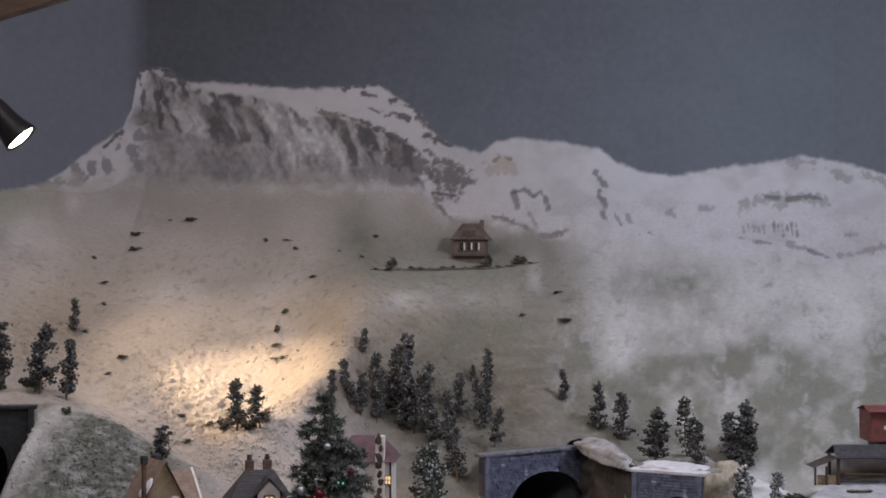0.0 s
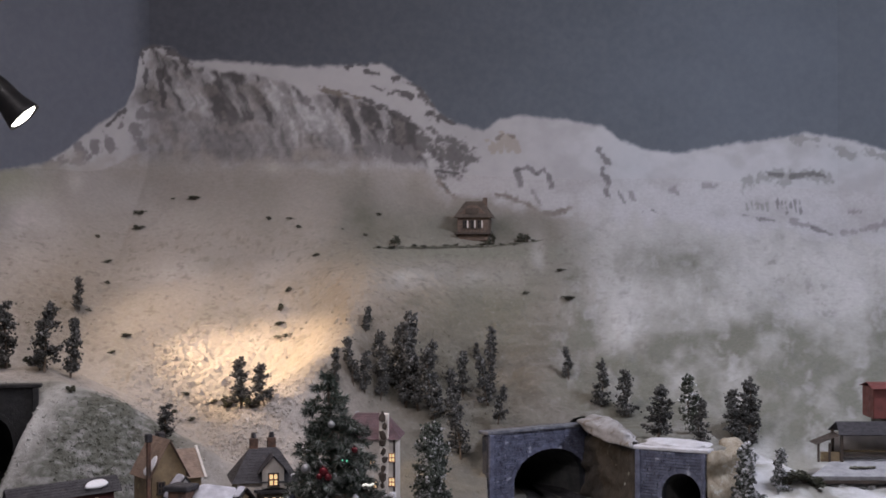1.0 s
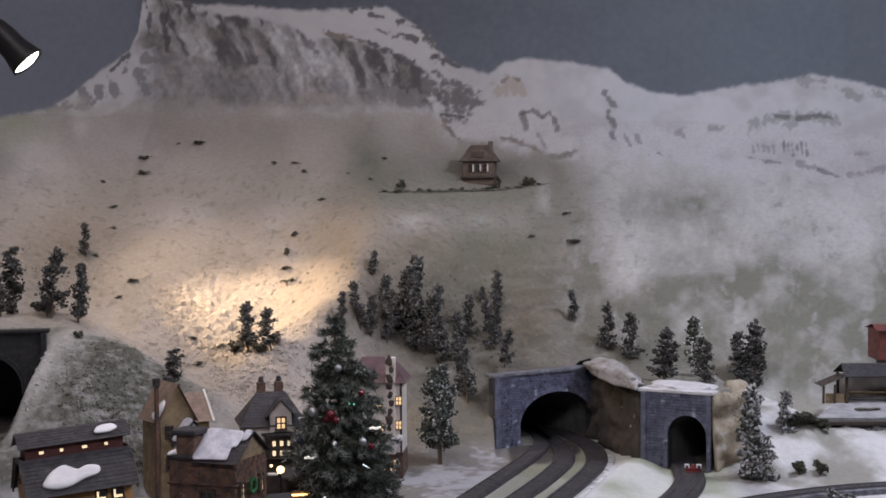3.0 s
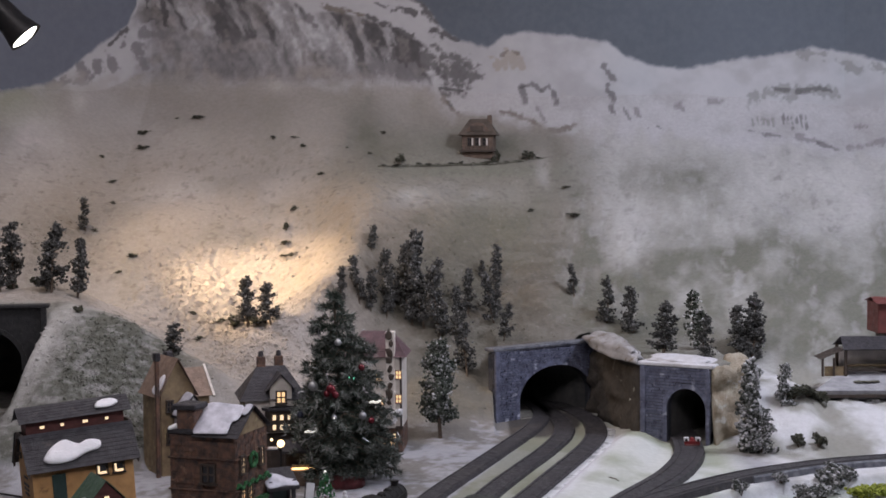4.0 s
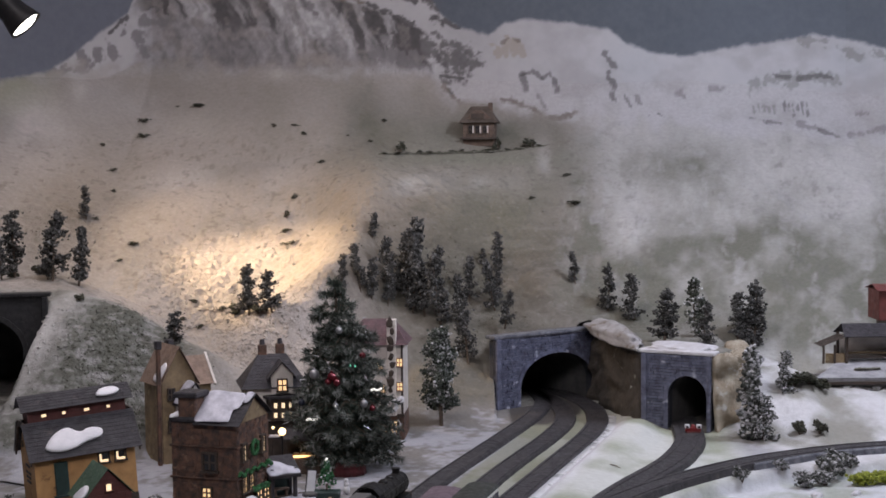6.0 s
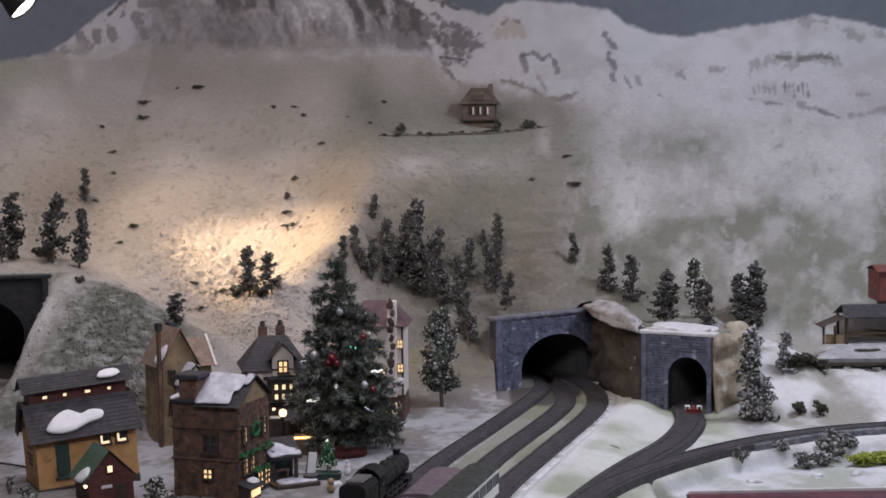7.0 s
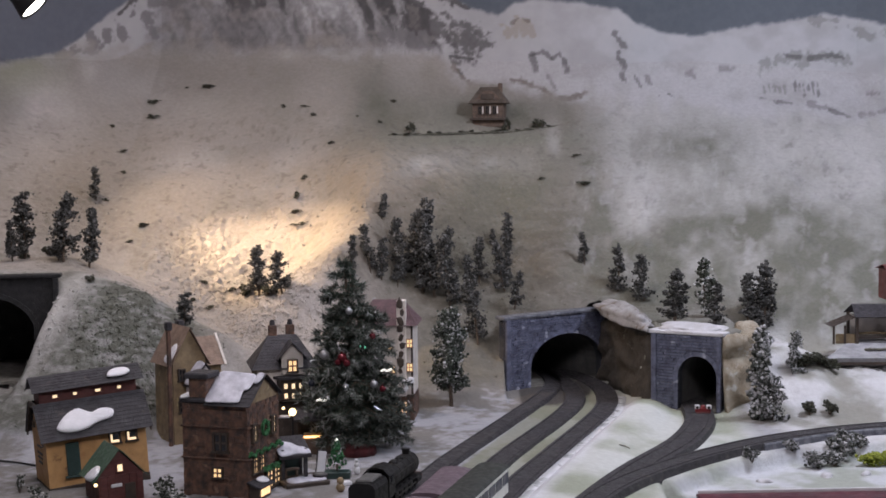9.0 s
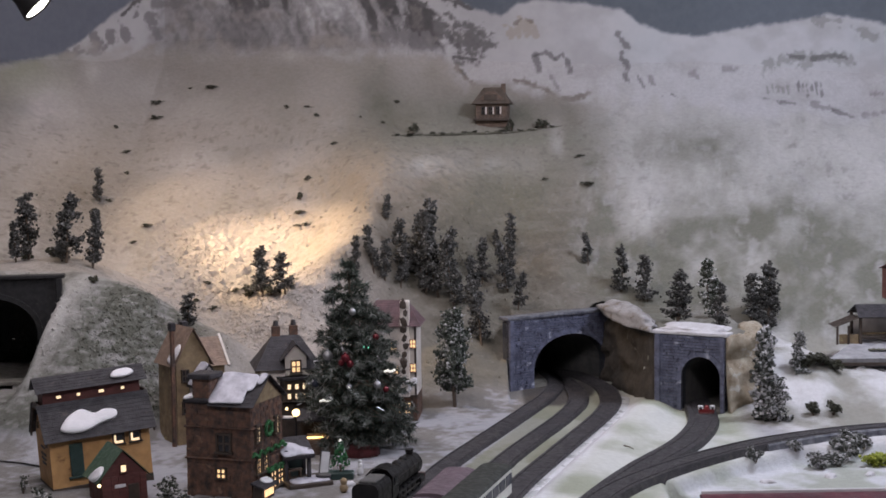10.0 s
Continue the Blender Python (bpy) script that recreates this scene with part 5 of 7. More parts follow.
def barn():
    ob = thing("barn", "ochre barn with a dark snow-patched roof and lit clerestory", "model house", pose(-0.6206, 2.407, 0.903, 0, -3.6, 28) @ Matrix.Diagonal((0.99, 0.84, 0.955, 1)), "model houses of the village")
    L, D = 0.083, 0.058
    bm = B()
    prism(bm, [(-D, 0), (D, 0), (D, 0.093), (0.018, 0.140), (-0.018, 0.140), (-D, 0.093)], "x", -L, L)
    part("wall", bm, M["ochre"], ob)
    part("clerestory", box(B(), -L + 0.002, L - 0.002, -0.023, 0.023, 0.134, 0.172), M["maroon"], ob, "maroon clerestory band")
    E = L + 0.010
    for s in (-1, 1):
        tiles(ob, (-E, s * (D + 0.014), 0.086), (E, s * (D + 0.014), 0.086), (E, s * 0.023, 0.146), (-E, s * 0.023, 0.146), 5, 0.0035, M["slate"])
        tiles(ob, (-E, s * 0.033, 0.166), (E, s * 0.033, 0.166), (E, 0, 0.190), (-E, 0, 0.190), 3, 0.0035, M["slate"])
    for x in (-E + 0.002, E - 0.005):
        bm = B()
        prism(bm, [(-D - 0.012, 0.080), (-D - 0.012, 0.088), (-0.022, 0.148), (0.022, 0.148), (D + 0.012, 0.088), (D + 0.012, 0.080), (0.02, 0.138), (-0.02, 0.138)], "x", x, x + 0.003)
        part("bargeboard", bm, M["trim"], ob)
    for x, w in ((-0.055, 0.008), (-0.022, 0.006), (0.016, 0.009), (0.052, 0.006)):
        win(ob, pose(x, -0.0235, 0.153), w, 0.005, 1, 1, "litpale", "maroon", 0.002)
    m = on_slope((-E, -D - 0.014, 0.0905), (E, -D - 0.014, 0.0905), (-E, -0.023, 0.1505))
    snow_patch(ob, m, [(0.030, 0.016), (0.050, 0.008), (0.075, 0.010), (0.098, 0.020), (0.122, 0.026), (0.126, 0.040), (0.108, 0.046), (0.090, 0.040), (0.070, 0.052), (0.050, 0.044), (0.036, 0.030)], 0.005, 2, "large white snow patch")
    m = on_slope((-E, -0.033, 0.170), (E, -0.033, 0.170), (-E, 0, 0.194))
    snow_patch(ob, m, [(0.128, 0.010), (0.150, 0.008), (0.166, 0.016), (0.160, 0.026), (0.140, 0.026), (0.130, 0.020)], 0.004, 3, "small white snow patch")
    part("shutter", box(B(), -0.052, -0.030, -D - 0.004, -D + 0.001, 0.022, 0.078, 0.001), M["greenwood"], ob, "dark green tall shutter")
    part("shutter_sill", box(B(), -0.056, -0.026, -D - 0.006, -D + 0.001, 0.018, 0.022, 0.001), M["greenwood"], ob)
    for x in (0.030, 0.058):
        w = win(ob, pose(x, -D - 0.001, 0.066), 0.015, 0.016, 1, 1, "darkpane", "trim", 0.003)
        part("lit_edge", box(B(), -0.0075, -0.0045, -0.0042, -0.001, 0.002, 0.015), M["litpale"], w)
        part("lit_edge", box(B(), -0.0045, 0.0065, -0.0042, -0.001, 0.001, 0.0045), M["litpale"], w)
    for k, (z, a) in enumerate(((0.068, 0.028), (0.056, 0.034), (0.048, 0.030), (0.040, 0.026))):
        part("lettering", box(B(), -L - 0.0012, -L + 0.001, -a / 1.6, a / 1.6, z, z + 0.004), M["trim"], ob, "dark painted lettering bar")
    win(ob, Matrix.Translation((-L - 0.0005, 0.030, 0.10)) @ pose(0, 0, 0, 0, 0, -90), 0.006, 0.010, 1, 1, "litpale", "trim", 0.002)
    part("plinth", box(B(), -L - 0.001, L + 0.001, -D - 0.001, D + 0.001, -0.012, 0.005, 0.001), M["trim"], ob)


def shed():
    ob = thing("shed", "small maroon shed with a green snow-dusted roof before the barn", "model house", pose(-0.5535, 2.274, 0.901, 0, -2.3, 30) @ Matrix.Diagonal((0.96, 0.91, 0.85, 1)), "model houses of the village")
    W, D = 0.036, 0.042
    bm = B()
    prism(bm, [(-W, 0), (W, 0), (W, 0.052), (0, 0.096), (-W, 0.052)], "y", -D, D)
    part("wall", bm, M["maroon"], ob)
    for k in range(6):
        x = -W + 0.012 * k + 0.003
        part("board", box(B(), x, x + 0.010, -D - 0.0015, -D + 0.001, 0.002, 0.052), M["maroon"], ob)
    for s in (-1, 1):
        tiles(ob, (s * (W + 0.010), -D - 0.006, 0.043), (s * (W + 0.010), D, 0.043), (0, D, 0.100), (0, -D - 0.006, 0.100), 5, 0.0025, M["greenroof"])
    m = on_slope((-W - 0.010, D, 0.047), (-W - 0.010, -D - 0.006, 0.047), (0, D, 0.103))
    snow_patch(ob, m, [(0.052, -0.002), (0.082, 0.0), (0.086, 0.018), (0.070, 0.028), (0.056, 0.016)], 0.006, 5, "snow at the eave")
    win(ob, pose(0, -D - 0.001, 0.058), 0.009, 0.013, 1, 1, "litpale", "maroon", 0.003)
    part("sign", box(B(), -0.016, 0.002, -D - 0.003, -D, 0.030, 0.036, 0.0005), M["white"], ob, "small pale sign")
    part("door", box(B(), 0.006, 0.024, -D - 0.003, -D + 0.001, 0.0, 0.034, 0.001), M["trim"], ob)
    b = B()
    ball(b, (-W - 0.006, -D - 0.004, 0.040), 0.0032, detail=2)
    part("lantern", b, M["bulb"], ob, "glowing wall lantern", smooth=True)


def brick_house():
    ob = thing("brick_house", "tall brown brick house with snowy roof and lit windows", "model house", pose(-0.338, 2.252, 0.899, 0, 0, -18), "model houses of the village")
    A, Bd, H = 0.113, 0.112, 0.152
    bm = B()
    box(bm, -A, 0, 0, Bd, 0, H)
    prism(bm, [(0, H), (Bd, H), (Bd / 2, H + 0.036)], "x", -0.068, 0)
    part("wall", bm, M["redbrick"], ob)
    part("gable", prism(B(), [(0.004, H - 0.002), (Bd - 0.004, H - 0.002), (Bd / 2, H + 0.031)], "x", -0.001, 0.0015), M["tanwall"], ob, "plain tan gable")
    # raised brick courses on the two seen faces
    rng = random.Random(7)
    bmf, bms = B(), B()
    for r in range(17):
        z = 0.004 + r * 0.0086
        x = -A - 0.008 * (r % 2)
        while x < -0.002:
            w = rng.uniform(0.013, 0.018)
            if rng.random() < 0.62:
                box(bmf, max(x, -A), min(x + w - 0.001, 0), -rng.uniform(0.0006, 0.0022), 0.001, z, z + 0.0076)
            x += w
        y = 0.002
        while y < Bd:
            w = rng.uniform(0.013, 0.018)
            if rng.random() < 0.5:
                box(bms, -0.001, rng.uniform(0.0005, 0.0015), y, min(y + w - 0.001, Bd), z, z + 0.0076)
            y += w
    for b in (bmf, bms):
        tagged(part("bricks", b, M["redbrick"], ob), kind="stuff")
    for s in (-1, 1):
        e = -0.008 if s < 0 else Bd + 0.008
        tiles(ob, (-0.072, e, H - 0.004), (0.008, e, H - 0.004), (0.008, Bd / 2, H + 0.039), (-0.072, Bd / 2, H + 0.039), 4, 0.0028, M["slate"])
    m = on_slope((-0.072, -0.008, H + 0.0005), (0.008, -0.008, H + 0.0005), (-0.072, Bd / 2, H + 0.0435))
    snow_patch(ob, m, [(0.001, 0.004), (0.020, 0.002), (0.052, 0.003), (0.060, 0.006), (0.058, 0.030), (0.066, 0.036), (0.066, 0.066), (0.040, 0.071), (0.001, 0.071), (0.000, 0.04)], 0.0016, 8, "thin dirty snow sheet", "thinsnow")
    snow_patch(ob, m, [(0.068, 0.050), (0.076, 0.050), (0.079, 0.070), (0.068, 0.071)], 0.0018, 9, "snow remnant", "thinsnow")
    ch = part("chimney", box(B(), -0.104, -0.073, 0.004, 0.036, 0, H + 0.038, 0.002), M["redbrick"], ob)
    part("chimney_cap", box(B(), -0.109, -0.067, -0.002, 0.042, H + 0.036, H + 0.045, 0.002), M["slate"], ch)
    part("parapet", box(B(), -A - 0.004, -0.070, -0.004, Bd + 0.004, H - 0.002, H + 0.006, 0.002), M["slate"], ob)
    snow_patch(ob, pose(-A - 0.002, 0, H + 0.006), [(0.0, 0.0), (0.012, -0.002), (0.014, 0.06), (0.0, 0.08)], 0.005, 10, "snow on the parapet")
    for z in (0.062, 0.112):
        part("string_course", box(B(), -A - 0.003, 0.003, -0.004, 0.001, z, z + 0.003, 0.001), M["redbrick"], ob)
        part("string_course", box(B(), -0.001, 0.004, 0.0, Bd, z, z + 0.003, 0.001), M["redbrick"], ob)
    side = lambda y, z: Matrix.Translation((0.0015, y, z)) @ pose(0, 0, 0, 0, 0, 90)
    front = lambda x, z: pose(x, -0.0015, z)
    win(ob, front(-0.046, 0.076), 0.020, 0.026, 2, 2, "darkpane", "trim")
    win(ob, front(-0.052, 0.034), 0.014, 0.014, 2, 2, "lit", "trim")
    win(ob, side(0.018, 0.090), 0.013, 0.026, 2, 3, "litpale", "trim")
    win(ob, side(0.086, 0.092), 0.013, 0.026, 2, 3, "litpale", "trim")
    win(ob, side(0.018, 0.040), 0.014, 0.028, 2, 3, "lit", "trim")
    win(ob, side(0.042, 0.040), 0.014, 0.028, 2, 3, "lit", "trim")
    win(ob, side(0.070, 0.006), 0.020, 0.026, 2, 3, "lit", "trim")
    win(ob, side(0.096, 0.008), 0.020, 0.026, 2, 3, "lit", "trim")
    wr = part("wreath", clump_ring(0.0105, 0.0036), M["garland"], ob, "round green wreath")
    wr.matrix_local = side(0.052, 0.106) @ pose(0, -0.004, 0)
    for z, y0, y1 in ((0.071, -0.004, Bd), (0.038, 0.045, Bd)):
        bm = B()
        r2 = random.Random(int(z * 1000))
        for k in range(34):
            y = y0 + (y1 - y0) * k / 33
            ball(bm, (0.005, y, z + 0.003 * math.sin(k * 0.9)), r2.uniform(0.0022, 0.0042), detail=1, jitter=0.3, rng=r2)
        part("garland", bm, M["garland"], ob, "green evergreen garland")
    bm = B()
    slab(bm, (0.0, -0.006, 0.030), (0.0, 0.046, 0.030), (0.024, 0.046, 0.022), (0.024, -0.006, 0.022), 0.003)
    part("awning", bm, M["slate"], ob, "dark bay roof")
    snow_patch(ob, pose(0.0, 0, 0.031, 0, 18, 0), [(0.004, 0.018), (0.016, 0.016), (0.020, 0.034), (0.006, 0.040)], 0.003, 12)
    bm = B()
    box(bm, 0.0, 0.018, 0.0, 0.042, 0.0, 0.024, 0.001)
    bay = part("bay_window", bm, M["trim"], ob)
    for y in (0.010, 0.021, 0.032):
        part("pane", box(B(), 0.0175, 0.0195, y - 0.004, y + 0.004, 0.006, 0.021), M["lit"], bay)
    for x in (-0.012, -0.05, -0.084):
        part("door_step", box(B(), x - 0.014, x + 0.014, -0.012, 0.0, 0.0, 0.004, 0.001), M["stone"], ob)


def clump_ring(radius, thick, n=18):
    bm = B()
    r = random.Random(3)
    for k in range(n):
        a = 2 * math.pi * k / n
        ball(bm, (radius * math.cos(a), 0, radius * math.sin(a)), thick * r.uniform(0.8, 1.15), detail=1, jitter=0.25, rng=r)
    return bm


def tall_house():
    ob = thing("tall_house", "tall tan house with brown roofs and a slim chimney", "model house", pose(-0.535, 2.735, 0.899, 0, 0, 33) @ Matrix.Diagonal((0.90, 1, 1, 1)), "model houses of the village")
    bm = B()
    prism(bm, [(-0.036, 0), (0.036, 0), (0.036, 0.158), (0, 0.214), (-0.036, 0.158)], "y", -0.045, 0.045)
    part("wall", bm, M["tanwall"], ob)
    for s in (-1, 1):
        tiles(ob, (s * 0.044, -0.052, 0.146), (s * 0.044, 0.05, 0.146), (0, 0.05, 0.218), (0, -0.052, 0.218), 6, 0.0028, M["brownroof"])
    m = on_slope((-0.044, 0.05, 0.150), (-0.044, -0.052, 0.150), (0, 0.05, 0.222))
    snow_patch(ob, m, [(0.062, 0.008), (0.090, 0.004), (0.096, 0.030), (0.084, 0.044), (0.070, 0.030)], 0.003, 21)
    part("chimney", box(B(), -0.050, -0.042, -0.054, -0.046, 0, 0.222, 0.001), M["redbrick"], ob, "slim brown chimney from the ground")
    part("chimney_pot", box(B(), -0.0525, -0.0395, -0.0565, -0.0435, 0.216, 0.232, 0.002), M["slate"], ob)
    part("rear_chimney", box(B(), 0.004, 0.020, 0.016, 0.032, 0.18, 0.224, 0.002), M["slate"], ob)
    part("side_wing", prism(B(), [(-0.030, 0), (0.045, 0), (0.045, 0.150), (0.0075, 0.188), (-0.030, 0.150)], "x", 0.0, 0.078), M["tanwall"], ob)
    tiles(ob, (0.0, -0.038, 0.142), (0.084, -0.038, 0.142), (0.084, 0.0075, 0.192), (0.0, 0.0075, 0.192), 4, 0.0028, M["brownroof"])
    tiles(ob, (0.0, 0.052, 0.142), (0.084, 0.052, 0.142), (0.084, 0.0075, 0.192), (0.0, 0.0075, 0.192), 4, 0.0028, M["brownroof"])
    part("bargeboard", slab(B(), (0.082, -0.040, 0.142), (0.087, -0.040, 0.142), (0.087, 0.0075, 0.197), (0.082, 0.0075, 0.197), 0.005), M["cream"], ob, "pale bargeboard")
    part("porch_gable", prism(B(), [(-0.026, 0), (0.026, 0), (0.026, 0.118), (0.0, 0.150), (-0.026, 0.118)], "y", -0.082, -0.045, pose(0.018, 0, 0)), M["white"], ob, "white-plastered front gable")
    for s in (-1, 1):
        tiles(ob, (0.018 + s * 0.033, -0.088, 0.110), (0.018 + s * 0.033, -0.045, 0.110), (0.018, -0.045, 0.154), (0.018, -0.088, 0.154), 4, 0.0026, M["slate"])
    m = on_slope((0.018 - 0.033, -0.045, 0.1135), (0.018 - 0.033, -0.088, 0.1135), (0.018, -0.045, 0.1575))
    snow_patch(ob, m, [(0.002, 0.004), (0.034, 0.003), (0.041, 0.010), (0.036, 0.030), (0.041, 0.050), (0.012, 0.052), (0.003, 0.040)], 0.002, 22, "thin dirty snow on the porch", "thinsnow")
    for x, z in ((0.004, 0.09), (0.018, 0.10), (0.032, 0.09)):
        part("timber", box(B(), x - 0.002, x + 0.002, -0.0845, -0.081, 0.02, z + 0.03), M["trim"], ob)
    win(ob, pose(-0.018, -0.0465, 0.120), 0.012, 0.020, 2, 2, "darkpane", "trim")
    win(ob, pose(-0.018, -0.0465, 0.060), 0.012, 0.020, 2, 2, "darkpane", "trim")


def bay_house():
    ob = thing("bay_house", "cream house with slate roof, dormer and lit bay window", "model house", pose(-0.345, 2.765, 0.899, 0, 0, 13), "model houses of the village")
    W, D, H = 0.054, 0.050, 0.142
    part("wall", box(B(), -W, W, -D, D, 0, H, 0.001), M["cream"], ob)
    part("lower_front", box(B(), -W - 0.001, W + 0.001, -D - 0.0012, -D + 0.004, 0.0, 0.074, 0.0005), M["trim"], ob, "dark timbered lower front")
    part("side_wall", box(B(), -W - 0.0015, -W + 0.001, -D + 0.002, D, 0.0, H - 0.002), M["tanwall"], ob, "tan boarded side wall")
    r = H + 0.052
    e = 0.010
    tiles(ob, (-W - e, -D - e, H - 0.006), (W + e, -D - e, H - 0.006), (0.026, 0, r), (-0.026, 0, r), 6, 0.0028, M["slate"])
    tiles(ob, (W + e, D + e, H - 0.006), (-W - e, D + e, H - 0.006), (-0.026, 0, r), (0.026, 0, r), 6, 0.0028, M["slate"])
    tiles(ob, (-W - e, D + e, H - 0.006), (-W - e, -D - e, H - 0.006), (-0.026, -0.001, r), (-0.026, 0.001, r), 6, 0.0028, M["slate"])
    tiles(ob, (W + e, -D - e, H - 0.006), (W + e, D + e, H - 0.006), (0.026, 0.001, r), (0.026, -0.001, r), 6, 0.0028, M["slate"])
    for x, y in ((-0.018, 0.006), (0.016, 0.012)):
        c = part("chimney", box(B(), x - 0.008, x + 0.008, y - 0.008, y + 0.008, H + 0.02, r + 0.018, 0.001), M["redbrick"], ob)
        part("chimney_pot", tube(B(), (x, y, r + 0.016), (x, y, r + 0.028), 0.006, 0.004, 8), M["slate"], c)
    # dormer
    part("dormer", prism(B(), [(-0.020, H - 0.016), (0.020, H - 0.016), (0.020, H + 0.020), (0.0, H + 0.040), (-0.020, H + 0.020)], "y", -D - 0.008, -0.010, pose(0.012, 0, 0)), M["cream"], ob)
    for s in (-1, 1):
        tiles(ob, (0.012 + s * 0.028, -D - 0.016, H + 0.012), (0.012 + s * 0.028, -0.012, H + 0.012), (0.012, -0.012, H + 0.044), (0.012, -D - 0.016, H + 0.044), 4, 0.0026, M["slate"])
    win(ob, pose(0.012, -D - 0.0085, H - 0.010), 0.015, 0.020, 2, 2, "lit", "trim", 0.005)
    bay = part("bay_window", prism(B(), [(-0.030, 0), (0.030, 0), (0.022, -0.018), (-0.022, -0.018)], "z", 0.078, 0.118, pose(0.012, -D + 0.001, 0)), M["trim"], ob, "dark timber bay")
    for i in range(3):
        for j in range(2):
            x, z = 0.012 - 0.014 + 0.014 * i, 0.080 + 0.018 * j
            part("pane", box(B(), x - 0.0029, x + 0.0029, -D - 0.0185, -D - 0.016, z + 0.003, z + 0.012), M["litpale"], bay)
    bm = B()
    prism(bm, [(-0.036, 0), (0.036, 0), (0.026, -0.024), (-0.026, -0.024)], "z", 0.118, 0.123, pose(0.012, -D + 0.001, 0))
    part("bay_roof", bm, M["slate"], ob)
    for x in (-0.040, 0.046):
        win(ob, pose(x, -D - 0.0022, 0.044), 0.010, 0.020, 1, 2, "lit" if x > 0 else "darkpane", "trim")
    for y in (-0.02, 0.02):
        win(ob, Matrix.Translation((-W - 0.002, y, 0.085)) @ pose(0, 0, 0, 0, 0, -90), 0.012, 0.026, 2, 2, "darkpane", "trim")
    part("door", box(B(), -0.008, 0.012, -D - 0.003, -D + 0.001, 0, 0.040, 0.001), M["trim"], ob)


def timber_house():
    ob = thing("timber_house", "tall cream house with plum roof and ivy on its chimney", "model house", pose(-0.152, 2.945, 0.899, 0, 0, -4), "model houses of the village")
    W, D, H = 0.054, 0.048, 0.199
    part("wall", box(B(), -W, W, -D, D, 0.052, H, 0.001), M["cream"], ob)
    part("ground_floor", box(B(), -W - 0.001, W + 0.001, -D - 0.001, D + 0.001, 0, 0.053, 0.001), M["redbrick"], ob, "red brick ground floor")
    e, r = 0.009, H + 0.041
    tiles(ob, (-W - e, -D - e, H - 0.006), (W + e, -D - e, H - 0.006), (0.030, 0, r), (-0.030, 0, r), 7, 0.0028, M["plum"])
    tiles(ob, (W + e, D + e, H - 0.006), (-W - e, D + e, H - 0.006), (-0.030, 0, r), (0.030, 0, r), 7, 0.0028, M["plum"])
    tiles(ob, (-W - e, D + e, H - 0.006), (-W - e, -D - e, H - 0.006), (-0.030, -0.001, r), (-0.030, 0.001, r), 7, 0.0028, M["plum"])
    tiles(ob, (W + e, -D - e, H - 0.006), (W + e, D + e, H - 0.006), (0.030, 0.001, r), (0.030, -0.001, r), 7, 0.0028, M["plum"])
    m = on_slope((-W - e, -D - e, H - 0.002), (W + e, -D - e, H - 0.002), (-0.030, 0, r + 0.004))
    snow_patch(ob, m, [(0.026, 0.012), (0.044, 0.008), (0.050, 0.022), (0.042, 0.034), (0.030, 0.026)], 0.003, 31)
    ch = part("chimney", box(B(), 0.023, 0.041, -D - 0.008, -D + 0.012, 0.052, r + 0.004, 0.001), M["cream"], ob, "cream chimney stack on the wall")
    rng = random.Random(4)
    for k in range(9):
        z = 0.104 + k * 0.0165
        bm = B()
        ball(bm, (0.032 + rng.uniform(-0.005, 0.005), -D - 0.009, z), rng.uniform(0.005, 0.0085), (1, 0.3, 1.4), 1, 0.35, rng)
        part("ivy", bm, M["trim"], ch, "dark ivy clump")
    for x, z, p in ((0.0475, 0.150, "lit"), (0.008, 0.146, "lit"), (0.0475, 0.102, "lit"), (0.012, 0.098, "lit"), (-0.036, 0.142, "darkpane"), (-0.036, 0.098, "lit")):
        win(ob, pose(x, -D - 0.001, z), 0.010, 0.015, 2, 2, p, "brownroof")
    wr = part("wreath", clump_ring(0.011, 0.004), M["white"], ob, "snowy wreath")
    wr.matrix_local = pose(0.031, -D - 0.012, 0.073)
    for x in (0.0, 0.026, 0.044):
        part("timber", box(B(), x - 0.002, x + 0.002, -D - 0.0035, -D, 0.0, 0.053), M["trim"], ob)
    for x, w in ((0.013, 0.016), (0.035, 0.012)):
        win(ob, pose(x, -D - 0.002, 0.018), w, 0.022, 2, 2, "lit", "trim")
    part("timber_beam", box(B(), -W - 0.002, W + 0.002, -D - 0.004, -D, 0.050, 0.055), M["trim"], ob)
    for x in (-W, W - 0.004):
        part("corner_post", box(B(), x, x + 0.004, -D - 0.002, -D + 0.002, 0.055, H - 0.004), M["trim"], ob)
    snow_patch(ob, pose(0.048, -D - 0.004, 0.078, 90, 0, 0), [(-0.008, 0), (0.006, 0), (0.006, 0.012), (-0.006, 0.010)], 0.004, 33, "snow clinging to the wall")


barn()
shed()
brick_house()
tall_house()
bay_house()
timber_house()


# ---- station on the mound, red house, chalet ----
M["shrub_ground"] = mat("mossy_ground", (0.15, 0.145, 0.115), (0.085, 0.083, 0.063), 50, 0.9, 0.6, 200, third=(0.28, 0.265, 0.235), third_scale=70, third_at=0.6)
M["platform"] = mat("snow_dusted_planks", (0.34, 0.34, 0.36), (0.22, 0.22, 0.235), 50, 0.8, 0.3, 250)
M["snowstone"] = mat("snowy_rubble", (0.50, 0.50, 0.52), (0.20, 0.195, 0.19), 70, 0.85, 0.4, 250)


